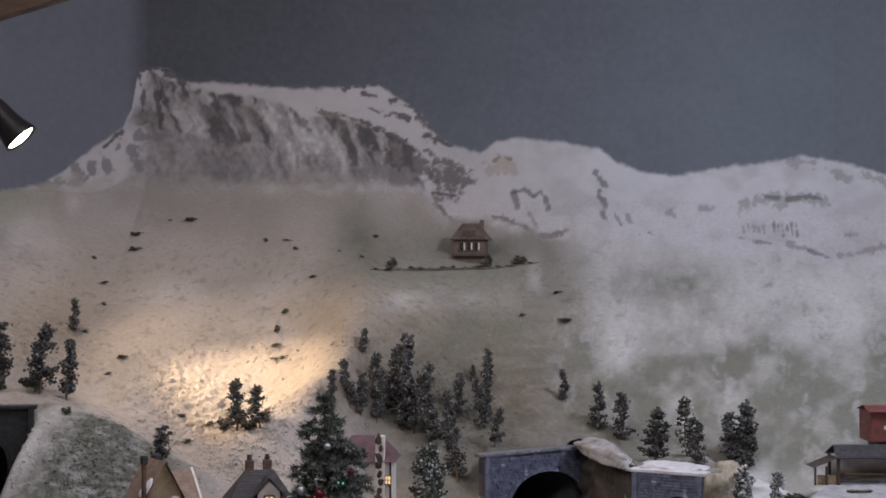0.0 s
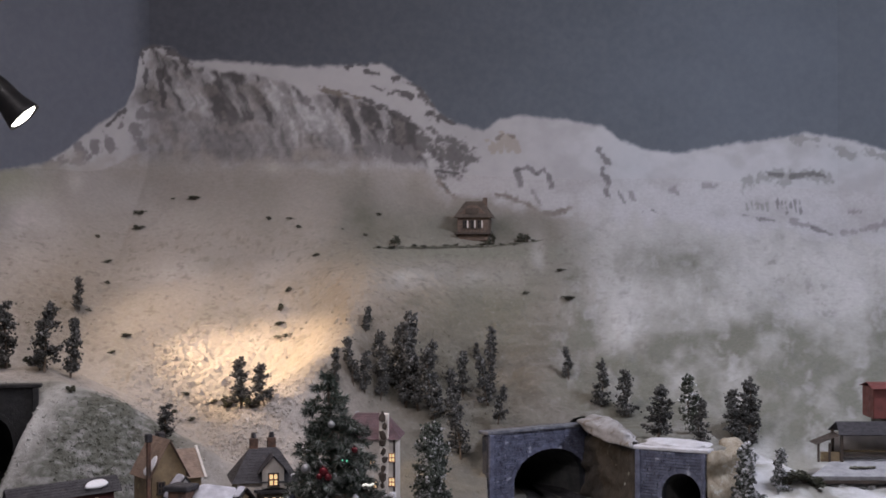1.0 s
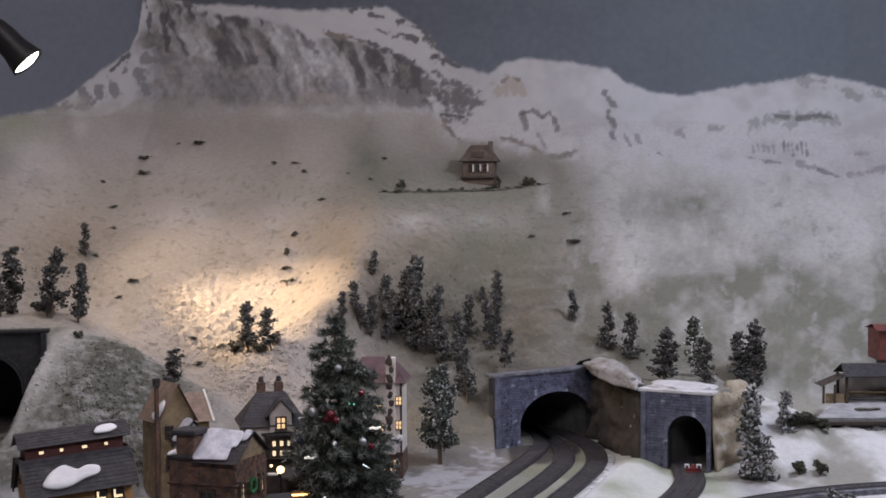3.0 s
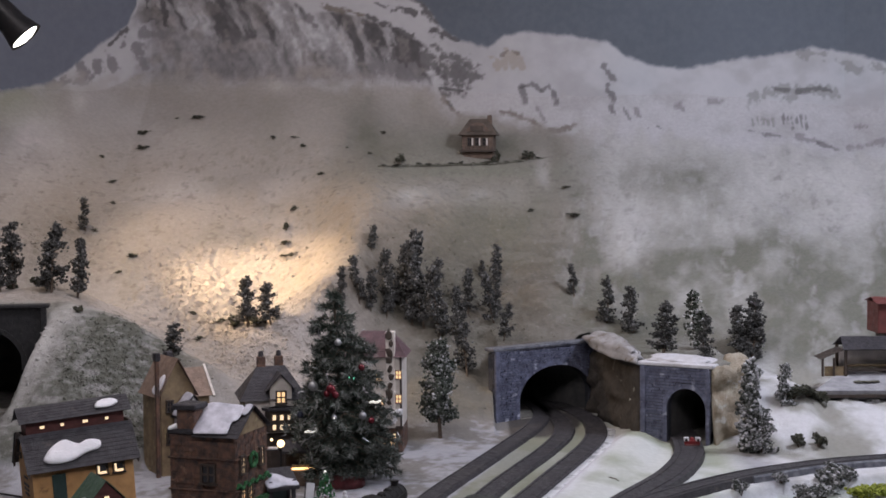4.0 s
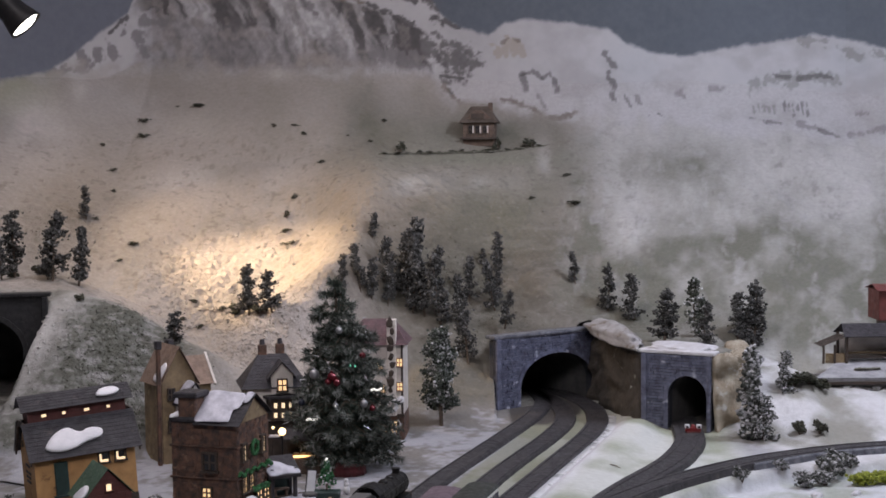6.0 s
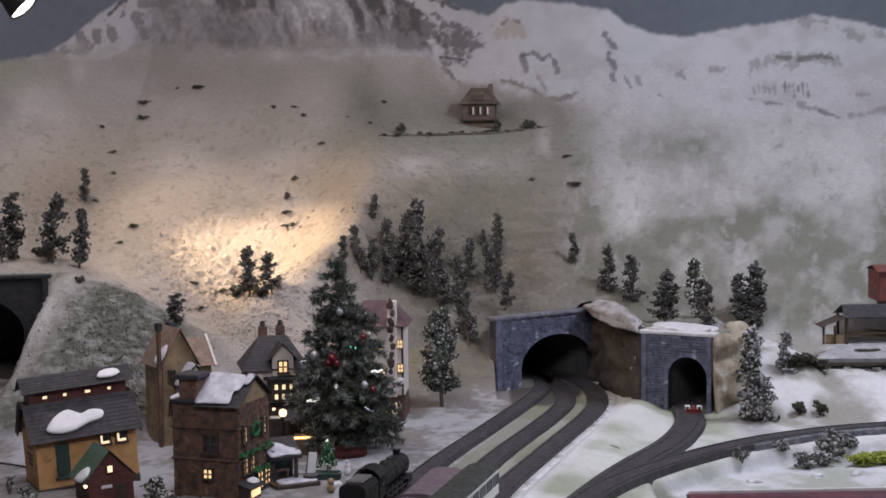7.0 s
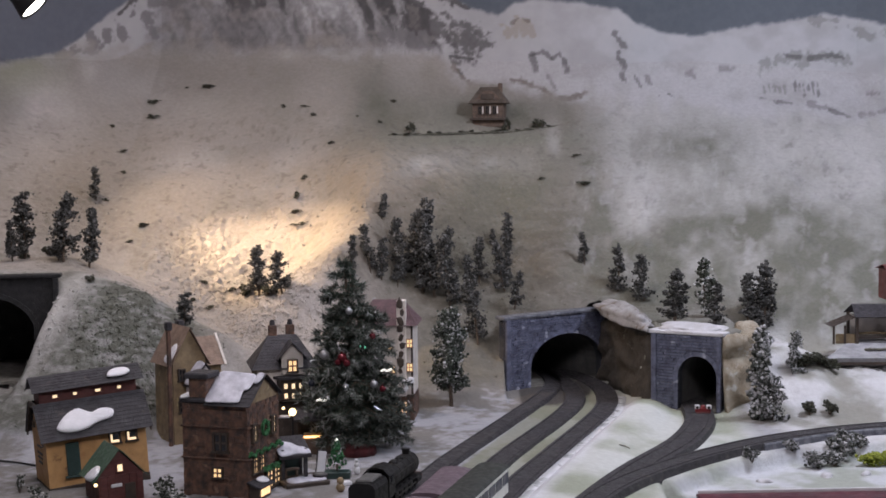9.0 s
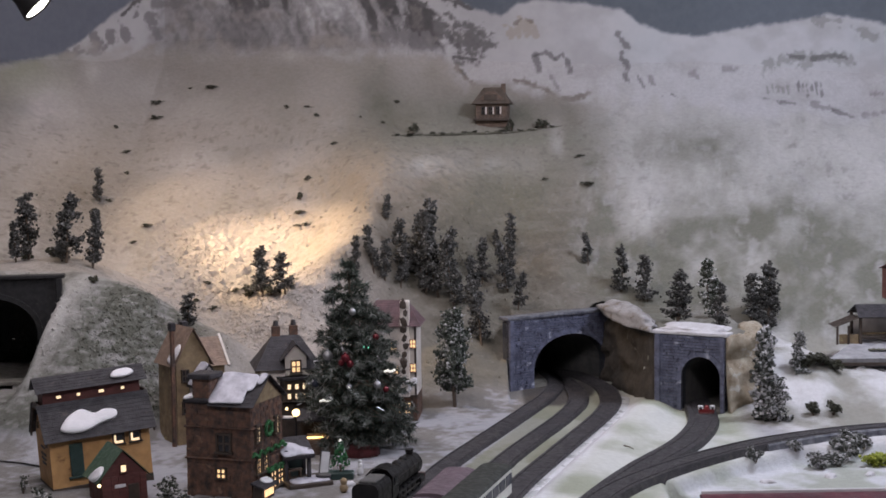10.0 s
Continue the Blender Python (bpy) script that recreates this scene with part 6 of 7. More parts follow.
def station():
    t = thing("platform", "snow-covered sloping station platform on the mound", "platform")
    deck = [(0.758, 3.06, 0.993), (1.15, 3.06, 0.991), (1.15, 3.17, 1.019), (0.842, 3.17, 1.019)]
    part("platform_top", slab(B(), *deck, 0.010), M["platform"], t, "grey snow-dusted deck")
    part("platform_edge", box(B(), 0.760, 1.15, 3.058, 3.064, 0.978, 0.984), M["trim"], t, "dark edge beam")
    part("platform_wall", box(B(), 0.775, 1.15, 3.075, 3.20, 0.93, 0.980, 0.002), M["stone"], t)
    part("end_post", box(B(), 0.753, 0.758, 3.056, 3.062, 0.955, 0.990, 0.001), M["white"], t, "small white end post")
    rng = random.Random(2)
    for k in range(18):
        bm = B()
        ball(bm, (0.766 + k * 0.020, 3.068 + rng.uniform(-0.004, 0.004), 0.966 + rng.uniform(-0.004, 0.004)), rng.uniform(0.008, 0.012), (1.2, 0.7, 0.8), 1, 0.25, rng)
        part("stone", bm, M["snowstone"], t)
    for k, x in enumerate((0.86, 0.873, 0.886, 0.90)):
        bm = B()
        for _ in range(6):
            ball(bm, (x + rng.uniform(-0.007, 0.007), 3.10 + rng.uniform(-0.006, 0.006), 1.006), rng.uniform(0.003, 0.005), (1, 1, 0.5), 1, 0.3, rng)
        part("moss_clump", bm, M["shrub_ground"], t, "low clump of moss on the snow")
    ob = thing("station_shelter", "open timber station shelter with a dark grey roof", "model house", pose(0.888, 3.165, 1.012), "station buildings")
    for x in (-0.044, 0.130):
        for y in (-0.024, 0.050):
            part("post", box(B(), x - 0.003, x + 0.003, y - 0.003, y + 0.003, 0, 0.062), M["trim"], ob)
    part("beam", box(B(), -0.048, 0.134, -0.028, -0.022, 0.056, 0.062), M["trim"], ob)
    part("rail", box(B(), -0.041, 0.127, -0.025, -0.022, 0.011, 0.015), M["trim"], ob)
    tiles(ob, (-0.052, -0.036, 0.058), (0.140, -0.036, 0.058), (0.136, 0.012, 0.082), (-0.046, 0.012, 0.082), 4, 0.0025, M["slate"])
    tiles(ob, (0.140, 0.060, 0.058), (-0.052, 0.060, 0.058), (-0.046, 0.012, 0.082), (0.136, 0.012, 0.082), 4, 0.0025, M["slate"])
    tiles(ob, (-0.100, -0.032, 0.037), (-0.100, 0.032, 0.037), (-0.048, 0.032, 0.058), (-0.048, -0.032, 0.058), 3, 0.0025, M["trim"], "lean_to_course")
    part("lean_to_wall", box(B(), -0.088, -0.047, -0.022, -0.016, 0, 0.021, 0.001), M["tanwall"], ob, "ochre boarded lean-to wall")
    for x in (-0.094, -0.070):
        part("post", box(B(), x - 0.002, x + 0.002, -0.028, -0.024, 0, 0.040), M["trim"], ob)
    part("back_wall", box(B(), -0.040, 0.130, 0.046, 0.050, 0, 0.056), M["cream"], ob, "pale weathered back wall")
    part("bench", box(B(), -0.030, 0.120, 0.020, 0.034, 0.014, 0.018, 0.001), M["tanwall"], ob)
    ob = thing("red_house", "dull red boarded house on the upper slope", "model house", pose(1.00, 3.26, float(ground(1.0, 3.26)) - 0.004), "station buildings")
    part("lower_wall", box(B(), -0.044, 0.10, -0.024, 0.05, 0.0, 0.100, 0.001), M["trim"], ob, "dark lower wall")
    part("upper_wall", box(B(), -0.062, 0.11, -0.032, 0.055, 0.100, 0.168, 0.0015), M["brickred"], ob, "dull red boarded upper storey")
    for x in (-0.034, 0.0, 0.034):
        win(ob, pose(x, -0.025, 0.062), 0.014, 0.026, 2, 2, "darkpane", "white")
    for x in (-0.022, 0.022, 0.066):
        part("white_board", box(B(), x - 0.010, x + 0.010, -0.0335, -0.031, 0.128, 0.136), M["white"], ob, "small white board")
    tiles(ob, (-0.068, -0.040, 0.166), (0.116, -0.040, 0.166), (0.114, 0.012, 0.178), (-0.066, 0.012, 0.178), 3, 0.0025, M["brickred"])
    tiles(ob, (0.116, 0.062, 0.166), (-0.068, 0.062, 0.166), (-0.066, 0.012, 0.178), (0.114, 0.012, 0.178), 3, 0.0025, M["brickred"])


station()


def contour(x, z):
    """How far ahead the slope reaches a height."""
    ys = np.arange(3.6, 4.2, 0.004)
    return float(ys[np.argmax(ground(np.full_like(ys, x), ys) > z)])


def ledge_at(x):
    z = float(np.interp(x, [-0.195, 0.0, 0.15, 0.275], [1.477, 1.481, 1.485, 1.500]))
    return contour(x, z), z


def chalet():
    x0 = 0.075
    y0, z0 = ledge_at(x0)
    bm = B()
    rows = []
    n = 40
    for k in range(n + 1):
        x = -0.195 + 0.470 * k / n
        y, z = ledge_at(x)
        wob = noise.fractal(Vector((x * 18, 3.3, 1.7)), 1.0, 2.0, 3)
        out = 0.014 * math.sin(math.pi * k / n) ** 0.5 + 0.005 * wob
        rows.append([bm.verts.new(p) for p in ((x, y + 0.06, z + 0.003), (x, y - out, z + 0.002 * wob), (x, y - out - 0.001, z - 0.003), (x, y + 0.006, z - 0.008), (x, y + 0.06, z - 0.012))])
    for r, s in zip(rows, rows[1:]):
        for i in range(5):
            bm.faces.new((r[i], r[(i + 1) % 5], s[(i + 1) % 5], s[i]))
    bm.faces.new(rows[0]), bm.faces.new(rows[-1][::-1])
    tagged(finish("ledge", bm, M["shrub_ground"], smooth=True), "mossy rock ledge high on the mountainside", "ledge", kind="structure")
    ob = thing("chalet", "small brown timber chalet on a mossy ledge", "model house", pose(x0 + 0.003, y0 + 0.052, z0 + 0.013, 0, 0, -8), "chalets")
    W, D, H = 0.043, 0.035, 0.068
    part("wall", box(B(), -W, W, -D, D, 0, H, 0.001), M["chalet_wood"], ob)
    part("gable", prism(B(), [(-W, H), (W, H), (0.012, H + 0.030), (-0.012, H + 0.030)], "y", -D, D), M["chalet_wood"], ob)
    tiles(ob, (-W - 0.010, -D - 0.010, H - 0.004), (W + 0.010, -D - 0.010, H - 0.004), (0.024, 0, H + 0.042), (-0.024, 0, H + 0.042), 5, 0.003, M["chalet_roof"])
    tiles(ob, (W + 0.010, D + 0.010, H - 0.004), (-W - 0.010, D + 0.010, H - 0.004), (-0.024, 0, H + 0.042), (0.024, 0, H + 0.042), 5, 0.003, M["chalet_roof"])
    tiles(ob, (-W - 0.010, D + 0.010, H - 0.004), (-W - 0.010, -D - 0.010, H - 0.004), (-0.024, -0.001, H + 0.042), (-0.024, 0.001, H + 0.042), 5, 0.003, M["chalet_roof"])
    tiles(ob, (W + 0.010, -D - 0.010, H - 0.004), (W + 0.010, D + 0.010, H - 0.004), (0.024, 0.001, H + 0.042), (0.024, -0.001, H + 0.042), 5, 0.003, M["chalet_roof"])
    part("chimney", box(B(), 0.024, 0.036, -0.006, 0.006, H + 0.01, H + 0.052, 0.001), M["chalet_wood"], ob)
    part("dormer", box(B(), -0.020, 0.016, -D - 0.004, -0.004, H + 0.006, H + 0.022, 0.001), M["trim"], ob)
    part("balcony", box(B(), -W - 0.006, W + 0.006, -D - 0.014, -D, 0.018, 0.024, 0.001), M["trim"], ob)
    for k in range(9):
        x = -W + 0.002 + k * 0.0103
        part("baluster", box(B(), x - 0.001, x + 0.001, -D - 0.013, -D - 0.011, 0.024, 0.034), M["trim"], ob)
    for x in (-0.022, -0.002, 0.018):
        w = win(ob, pose(x, -D - 0.001, 0.036), 0.009, 0.020, 2, 2, "darkpane", "trim", 0.003)
        part("shutter", box(B(), 0.0055, 0.0095, -0.003, 0.001, 0, 0.020), M["cream"], w)
    shrub = [bush_model("bush", "small dark green shrub on the mossy ledge", 230 + k, M["shrub_leaf"], 120, "shrubs on the ledge") for k in range(2)]
    rng = random.Random(9)
    rows = [(-0.142, 0.042, 0.040), (0.118, 0.030, 0.030), (0.128, 0.048, 0.030), (0.205, 0.040, 0.034), (0.225, 0.028, 0.045)]
    rows += [(-0.18 + 0.030 * k, rng.uniform(0.006, 0.013), rng.uniform(0.025, 0.05)) for k in range(15)]
    for k, (x, h, w) in enumerate(rows):
        y, z = ledge_at(x)
        m = pose(x, y - 0.004, z - 0.002, 0, 0, 50 * k) @ Matrix.Diagonal((w, w * 0.7, h, 1))
        late.append((shrub[k], m)) if k < 2 else copy_thing(shrub[k % 2], m)


late = []
M["chalet_roof"] = mat("dark_brown_shingles", (0.115, 0.090, 0.072), (0.065, 0.050, 0.040), 60, 0.8, 0.3, 300)
M["chalet_wood"] = mat("weathered_brown_wood", (0.150, 0.105, 0.078), (0.075, 0.052, 0.042), 60, 0.75, 0.3, 300, stretch=(1, 1, 5))
chalet()
for ob, m in late:
    ob.matrix_basis = m
# ---- the decorated tree ----
def needles(name, stems, count, length, width, material, seed, parent, spread=0.9):
    """Thin pointed needles set along stems of (start, end); one mesh."""
    rng = np.random.default_rng(seed)
    v, f = [], []
    for a, b in stems:
        a, b = np.array(a), np.array(b)
        d = (b - a) / (np.linalg.norm(b - a) + 1e-9)
        n = count
        t = rng.uniform(0.08, 1.0, n)
        side = rng.normal(size=(n, 3))
        side -= (side @ d)[:, None] * d
        side /= np.linalg.norm(side, axis=1)[:, None] + 1e-9
        ray = side * spread + d * rng.uniform(0.3, 0.9, (n, 1))
        ray /= np.linalg.norm(ray, axis=1)[:, None]
        p = a + (b - a) * t[:, None]
        w = np.cross(ray, rng.normal(size=(n, 3)))
        w /= np.linalg.norm(w, axis=1)[:, None] + 1e-9
        le = length * rng.uniform(0.6, 1.15, (n, 1))
        k = len(v) * 3
        v.append(np.stack([p - w * width, p + w * width, p + ray * le], 1).reshape(-1, 3))
    v = np.concatenate(v)
    f = np.arange(len(v)).reshape(-1, 3)
    me = bpy.data.meshes.new(name)
    me.from_pydata(v.tolist(), [], f.tolist())
    me.materials.append(material)
    ob = new(name, me)
    ob.parent = parent
    return ob


M["needle"] = leafy("dark_green_needles", (0.034, 0.050, 0.038), (0.090, 0.112, 0.092))
M["frost"] = leafy("frosted_needles", (0.13, 0.15, 0.135), (0.46, 0.47, 0.46))
M["light_green"] = glow("green_fairy_light", (0.2, 0.8, 0.5), 0.4)
M["light_white"] = glow("white_glow", (1.0, 0.97, 0.9), 0.5)


def christmas_tree():
    ob = thing("christmas_tree", "small frosted artificial Christmas tree with baubles and fairy lights", "Christmas tree", pose(-0.196, 2.635, 0.905, 0, -3.0, 0))
    rng = np.random.default_rng(12)
    H, R = 0.338, 0.112
    part("trunk", tube(B(), (0, 0, -0.005), (0, 0, H * 0.96), 0.007, 0.002, 8), M["bark"], ob)
    stems, tips = [], []
    for k in range(17):
        f = k / 16
        z = 0.026 + (H - 0.034) * f
        reach = R * (1 - f) ** 0.66 + 0.010
        reach *= 0.74 + 0.26 * min(f / 0.20, 1.0)
        if 0.33 < f < 0.42:
            reach *= 0.86
        n = max(4, int(15 * (1 - f) + 3))
        for i in range(n):
            a = 2 * math.pi * (i + rng.uniform(-0.35, 0.35)) / n + k * 0.7
            r = reach * rng.uniform(0.58, 1.14)
            tip = (math.cos(a) * r, math.sin(a) * r, z + rng.uniform(-0.016, 0.010) - 0.010 * (1 - f))
            mid = (tip[0] * 0.5, tip[1] * 0.5, z + 0.004)
            stems += [((0, 0, z - 0.006), mid), (mid, tip)]
            tips.append((mid, tip))
            if r > 0.04:
                for s in (-1, 1):
                    b = a + s * rng.uniform(0.3, 0.5)
                    q = (math.cos(b) * r * 0.92, math.sin(b) * r * 0.92, tip[2] + rng.uniform(-0.008, 0.012))
                    stems.append((mid, q))
                    tips.append((mid, q))
    bm = B()
    for a, b in stems:
        tube(bm, a, b, 0.0011, 0.0007, 3)
    tagged(part("branch_wire", bm, M["bark"], ob), kind="stuff")
    tagged(needles("green_needles", stems, 50, 0.0145, 0.0011, M["needle"], 3, ob), kind="stuff")
    short = [(tuple(np.array(a) * 0.35 + np.array(b) * 0.65), b) for a, b in tips]
    tagged(needles("frosted_needles", short, 34, 0.0135, 0.0010, M["frost"], 4, ob), "whitish frosted needle tips", kind="stuff")
    # baubles, lights and tinsel
    def on_cone(z, a, out=1.0):
        f = (z - 0.026) / (H - 0.034)
        r = (R * (1 - f) ** 0.66 + 0.010) * out
        return Vector((math.cos(a) * r, math.sin(a) * r, z - 0.004))
    for z, deg, size, m, lab in (
            (0.178, -97, 0.0085, "glassred", "red bauble"), (0.168, -91, 0.0070, "glassred", "red bauble"), (0.170, -102, 0.0060, "glassred", "red bauble"), (0.209, -50, 0.0065, "glassred", "red bauble"),
            (0.118, -53, 0.0060, "glassred", "red bauble"), (0.183, -122, 0.0090, "silver", "silver bauble"), (0.256, -83, 0.0065, "silver", "silver bauble"),
            (0.128, -62, 0.0070, "silver", "silver bauble"), (0.129, -93, 0.0050, "silver", "silver bauble"), (0.133, -137, 0.0065, "carglass", "dark blue bauble")):
        p = on_cone(z, radians(deg), 0.98)
        bm = B()
        ball(bm, p, size, detail=2)
        tube(bm, p + Vector((0, 0, size * 0.9)), p + Vector((0, 0, size * 1.25)), size * 0.25, None, 6)
        part("bauble", bm, M[m], ob, lab, smooth=True)
    for z, deg, m in ((0.195, -72, "light_green"), (0.193, -66, "light_green"), (0.258, -83, "light_white"), (0.126, -62, "light_white"), (0.129, -93, "light_white")):
        p = on_cone(z, radians(deg), 1.02)
        part("fairy_light", ball(B(), p, 0.0017, (1, 1, 1.5), 1), M[m], ob)
    # white ornaments whose glints are made as a glow of the beads
    for z, deg in ((0.107, -118), (0.148, -44)):
        p = on_cone(z, radians(deg), 1.02)
        bm = B()
        for i in range(5):
            ball(bm, p + Vector((-0.008 + i * 0.004, 0.0, 0.0012 * math.sin(i * 1.9))), 0.0026, (1.2, 1, 0.9), 1)
        part("ornament", bm, M["light_white"], ob, "white ornament, its glint put in as glow", smooth=True)
    for k in range(34):
        a, z = rng.uniform(-math.pi, 0), rng.uniform(0.03, 0.28)
        p = on_cone(z, a, rng.uniform(0.85, 1.0))
        q = p + Vector((rng.uniform(-0.014, 0.014), rng.uniform(-0.006, 0.004), rng.uniform(-0.016, 0.006)))
        part("tinsel", tube(B(), p, q, 0.0009, 0.0004, 4), M["silver"], ob)
    # red cloth round its foot
    sk = thing("tree_skirt", "dull red cloth round the Christmas tree's foot", "tree skirt", pose(-0.196, 2.585, 0.899) @ Matrix.Scale(0.9, 4))
    bm = B()
    n = 40
    rings = []
    for j, (r, z) in enumerate(((0.036, 0.001), (0.035, 0.016), (0.028, 0.020), (0.008, 0.024))):
        rings.append([bm.verts.new((r * 1.15 * math.cos(2 * math.pi * i / n) * (1 + 0.04 * math.sin(i * 1.9)), r * math.sin(2 * math.pi * i / n) * (1 + 0.04 * math.sin(i * 1.9)), z)) for i in range(n)])
    for r, s in zip(rings, rings[1:]):
        for i in range(n):
            bm.faces.new((r[i], r[(i + 1) % n], s[(i + 1) % n], s[i]))
    bm.faces.new(rings[-1]), bm.faces.new(rings[0][::-1])
    part("cloth", bm, M["redcloth"], sk, smooth=True)


M["redcloth"] = mat("red_felt", (0.12, 0.026, 0.030), (0.075, 0.017, 0.020), 80, 0.95, 0.4, 600)
christmas_tree()


# ---- trains ----
def wheel(parent, x, y, r, w=0.004):
    ob = part("wheel", tube(B(), (x - w / 2, y, r), (x + w / 2, y, r), r, None, 14), M["black"], parent)
    part("hub", tube(B(), (x - w / 2 - 0.001, y, r), (x + w / 2 + 0.001, y, r), r * 0.35, None, 8), M["rail"], ob)


def locomotive():
    ob = thing("locomotive", "black steam locomotive standing on the village track", "locomotive", pose(-0.114, 2.226, BOARD + 0.0085, 0, 0, -14.4) @ Matrix.Diagonal((0.94, 0.88, 0.97, 1)))
    part("boiler", tube(B(), (0, -0.045, 0.036), (0, 0.108, 0.036), 0.0178, None, 22), M["black"], ob, smooth=False)
    bm = B()
    tube(bm, (0, 0.106, 0.036), (0, 0.113, 0.036), 0.0185, 0.0165, 22)
    part("smokebox_door", bm, M["black"], ob)
    for y in (-0.03, 0.0, 0.03, 0.06, 0.085):
        part("boiler_band", tube(B(), (0, y, 0.036), (0, y + 0.002, 0.036), 0.0184, None, 22), M["rail"], ob)
    part("chimney", tube(B(), (0, 0.090, 0.050), (0, 0.090, 0.0605), 0.0055, 0.0068, 12), M["black"], ob)
    part("chimney_rim", tube(B(), (0, 0.090, 0.060), (0, 0.090, 0.062), 0.0076, None, 12), M["black"], ob)
    for y, r in ((0.050, 0.0075), (0.012, 0.0085)):
        bm = B()
        ball(bm, (0, y, 0.052), r, (1, 1, 0.85), 2)
        part("dome", bm, M["black"], ob, smooth=True)
    part("running_board", box(B(), -0.0215, 0.0215, -0.05, 0.112, 0.0165, 0.0195, 0.0008), M["black"], ob)
    for s in (-1, 1):
        part("handrail", tube(B(), (s * 0.0182, -0.04, 0.043), (s * 0.0182, 0.104, 0.043), 0.0006, None, 5), M["rail"], ob)
        part("cylinder", tube(B(), (s * 0.0175, 0.078, 0.012), (s * 0.0175, 0.104, 0.012), 0.0065, None, 12), M["black"], ob)
        part("side_rod", box(B(), s * 0.0205 - 0.0008, s * 0.0205 + 0.0008, -0.03, 0.085, 0.0085, 0.0108), M["rail"], ob)
        for y in (-0.030, -0.002, 0.026, 0.054):
            wheel(ob, s * 0.0165, y, 0.0115)
        wheel(ob, s * 0.0155, 0.092, 0.007)
    bm = B()
    prism(bm, [(-0.020, 0.016), (0.020, 0.016), (0.020, 0.052), (0.012, 0.059), (0.0, 0.0615), (-0.012, 0.059), (-0.020, 0.052)], "y", -0.080, -0.045)
    part("cab", bm, M["black"], ob)
    bm = B()
    prism(bm, [(-0.0225, 0.051), (-0.013, 0.0605), (0, 0.0635), (0.013, 0.0605), (0.0225, 0.051), (0.0225, 0.053), (0.013, 0.0625), (0, 0.0655), (-0.013, 0.0625), (-0.0225, 0.053)], "y", -0.088, -0.042)
    part("cab_roof", bm, M["black"], ob)
    for s in (-1, 1):
        part("cab_window", box(B(), s * 0.0203 - 0.0006, s * 0.0203 + 0.0006, -0.072, -0.054, 0.036, 0.048), M["darkpane"], ob)
    part("buffer_beam", box(B(), -0.021, 0.021, 0.111, 0.115, 0.010, 0.0195, 0.0008), M["maroon"], ob)
    for x in (-0.013, 0.013):
        part("buffer", tube(B(), (x, 0.115, 0.0145), (x, 0.121, 0.0145), 0.0028, 0.0034, 10), M["rail"], ob)
    te = thing("tender", "black tender with a dark red beam behind the locomotive", "tender", pose(-0.114, 2.226, BOARD + 0.0085, 0, 0, -14.4) @ Matrix.Diagonal((0.94, 0.88, 0.97, 1)))
    part("tank", prism(B(), [(-0.0215, 0.014), (0.0215, 0.014), (0.0215, 0.047), (0.018, 0.053), (0.010, 0.056), (-0.010, 0.056), (-0.018, 0.053), (-0.0215, 0.047)], "y", -0.165, -0.092), M["black"], te)
    part("coal", box(B(), -0.014, 0.014, -0.155, -0.098, 0.055, 0.059, 0.002), M["tunnel"], te)
    part("rear_beading", box(B(), -0.0222, 0.0222, -0.1662, -0.164, 0.030, 0.0315), M["rail"], te)
    part("frame", box(B(), -0.017, 0.017, -0.165, -0.088, 0.008, 0.014), M["maroon"], te)
    for s in (-1, 1):
        for y in (-0.150, -0.128, -0.105):
            wheel(te, s * 0.0165, y, 0.008)


def coach_shell(name, label, m, length, body, roof, group, windows=8, band=None, w=0.0245, high=0.056, glass="coachglass", frac=0.36):
    ob = thing(name, label, "railway coach", m, group)
    h = length / 2
    part("body", box(B(), -w, w, -h, h, 0.010, high - 0.006, 0.0015), M[body], ob)
    bm = B()
    prism(bm, [(-w - 0.001, high - 0.0065), (-w * 0.9, high - 0.0025), (-w * 0.5, high - 0.0005), (0, high), (w * 0.5, high - 0.0005), (w * 0.9, high - 0.0025), (w + 0.001, high - 0.0065)], "y", -h - 0.001, h + 0.001)
    part("roof", bm, M[roof], ob)
    part("underframe", box(B(), -w * 0.8, w * 0.8, -h + 0.01, h - 0.01, 0.006, 0.0105), M["black"], ob)
    for s in (-1, 1):
        if band:
            part("waistband", box(B(), s * w - 0.0008, s * w + 0.0008, -h + 0.002, h - 0.002, 0.0225, 0.0245), M[band], ob)
        for k in range(windows):
            y = -h + length * (k + 0.5) / windows
            part("window", box(B(), s * (w + 0.0002) - 0.0007, s * (w + 0.0002) + 0.0007, y - length / windows * frac, y + length / windows * frac, 0.0275, 0.0435), M[glass], ob)
        for y in (-h + 0.018, -h + 0.032, h - 0.032, h - 0.018):
            wheel(ob, s * 0.0155, y, 0.0065)
    for e in (-1, 1):
        part("end_window", box(B(), -w * 0.72, w * 0.72, e * h - 0.0008, e * h + 0.0008, 0.029, 0.042), M["darkpane"], ob)
        part("coupling", box(B(), -0.002, 0.002, e * h - 0.001, e * h + 0.006, 0.008, 0.011), M["black"], ob)
    return ob


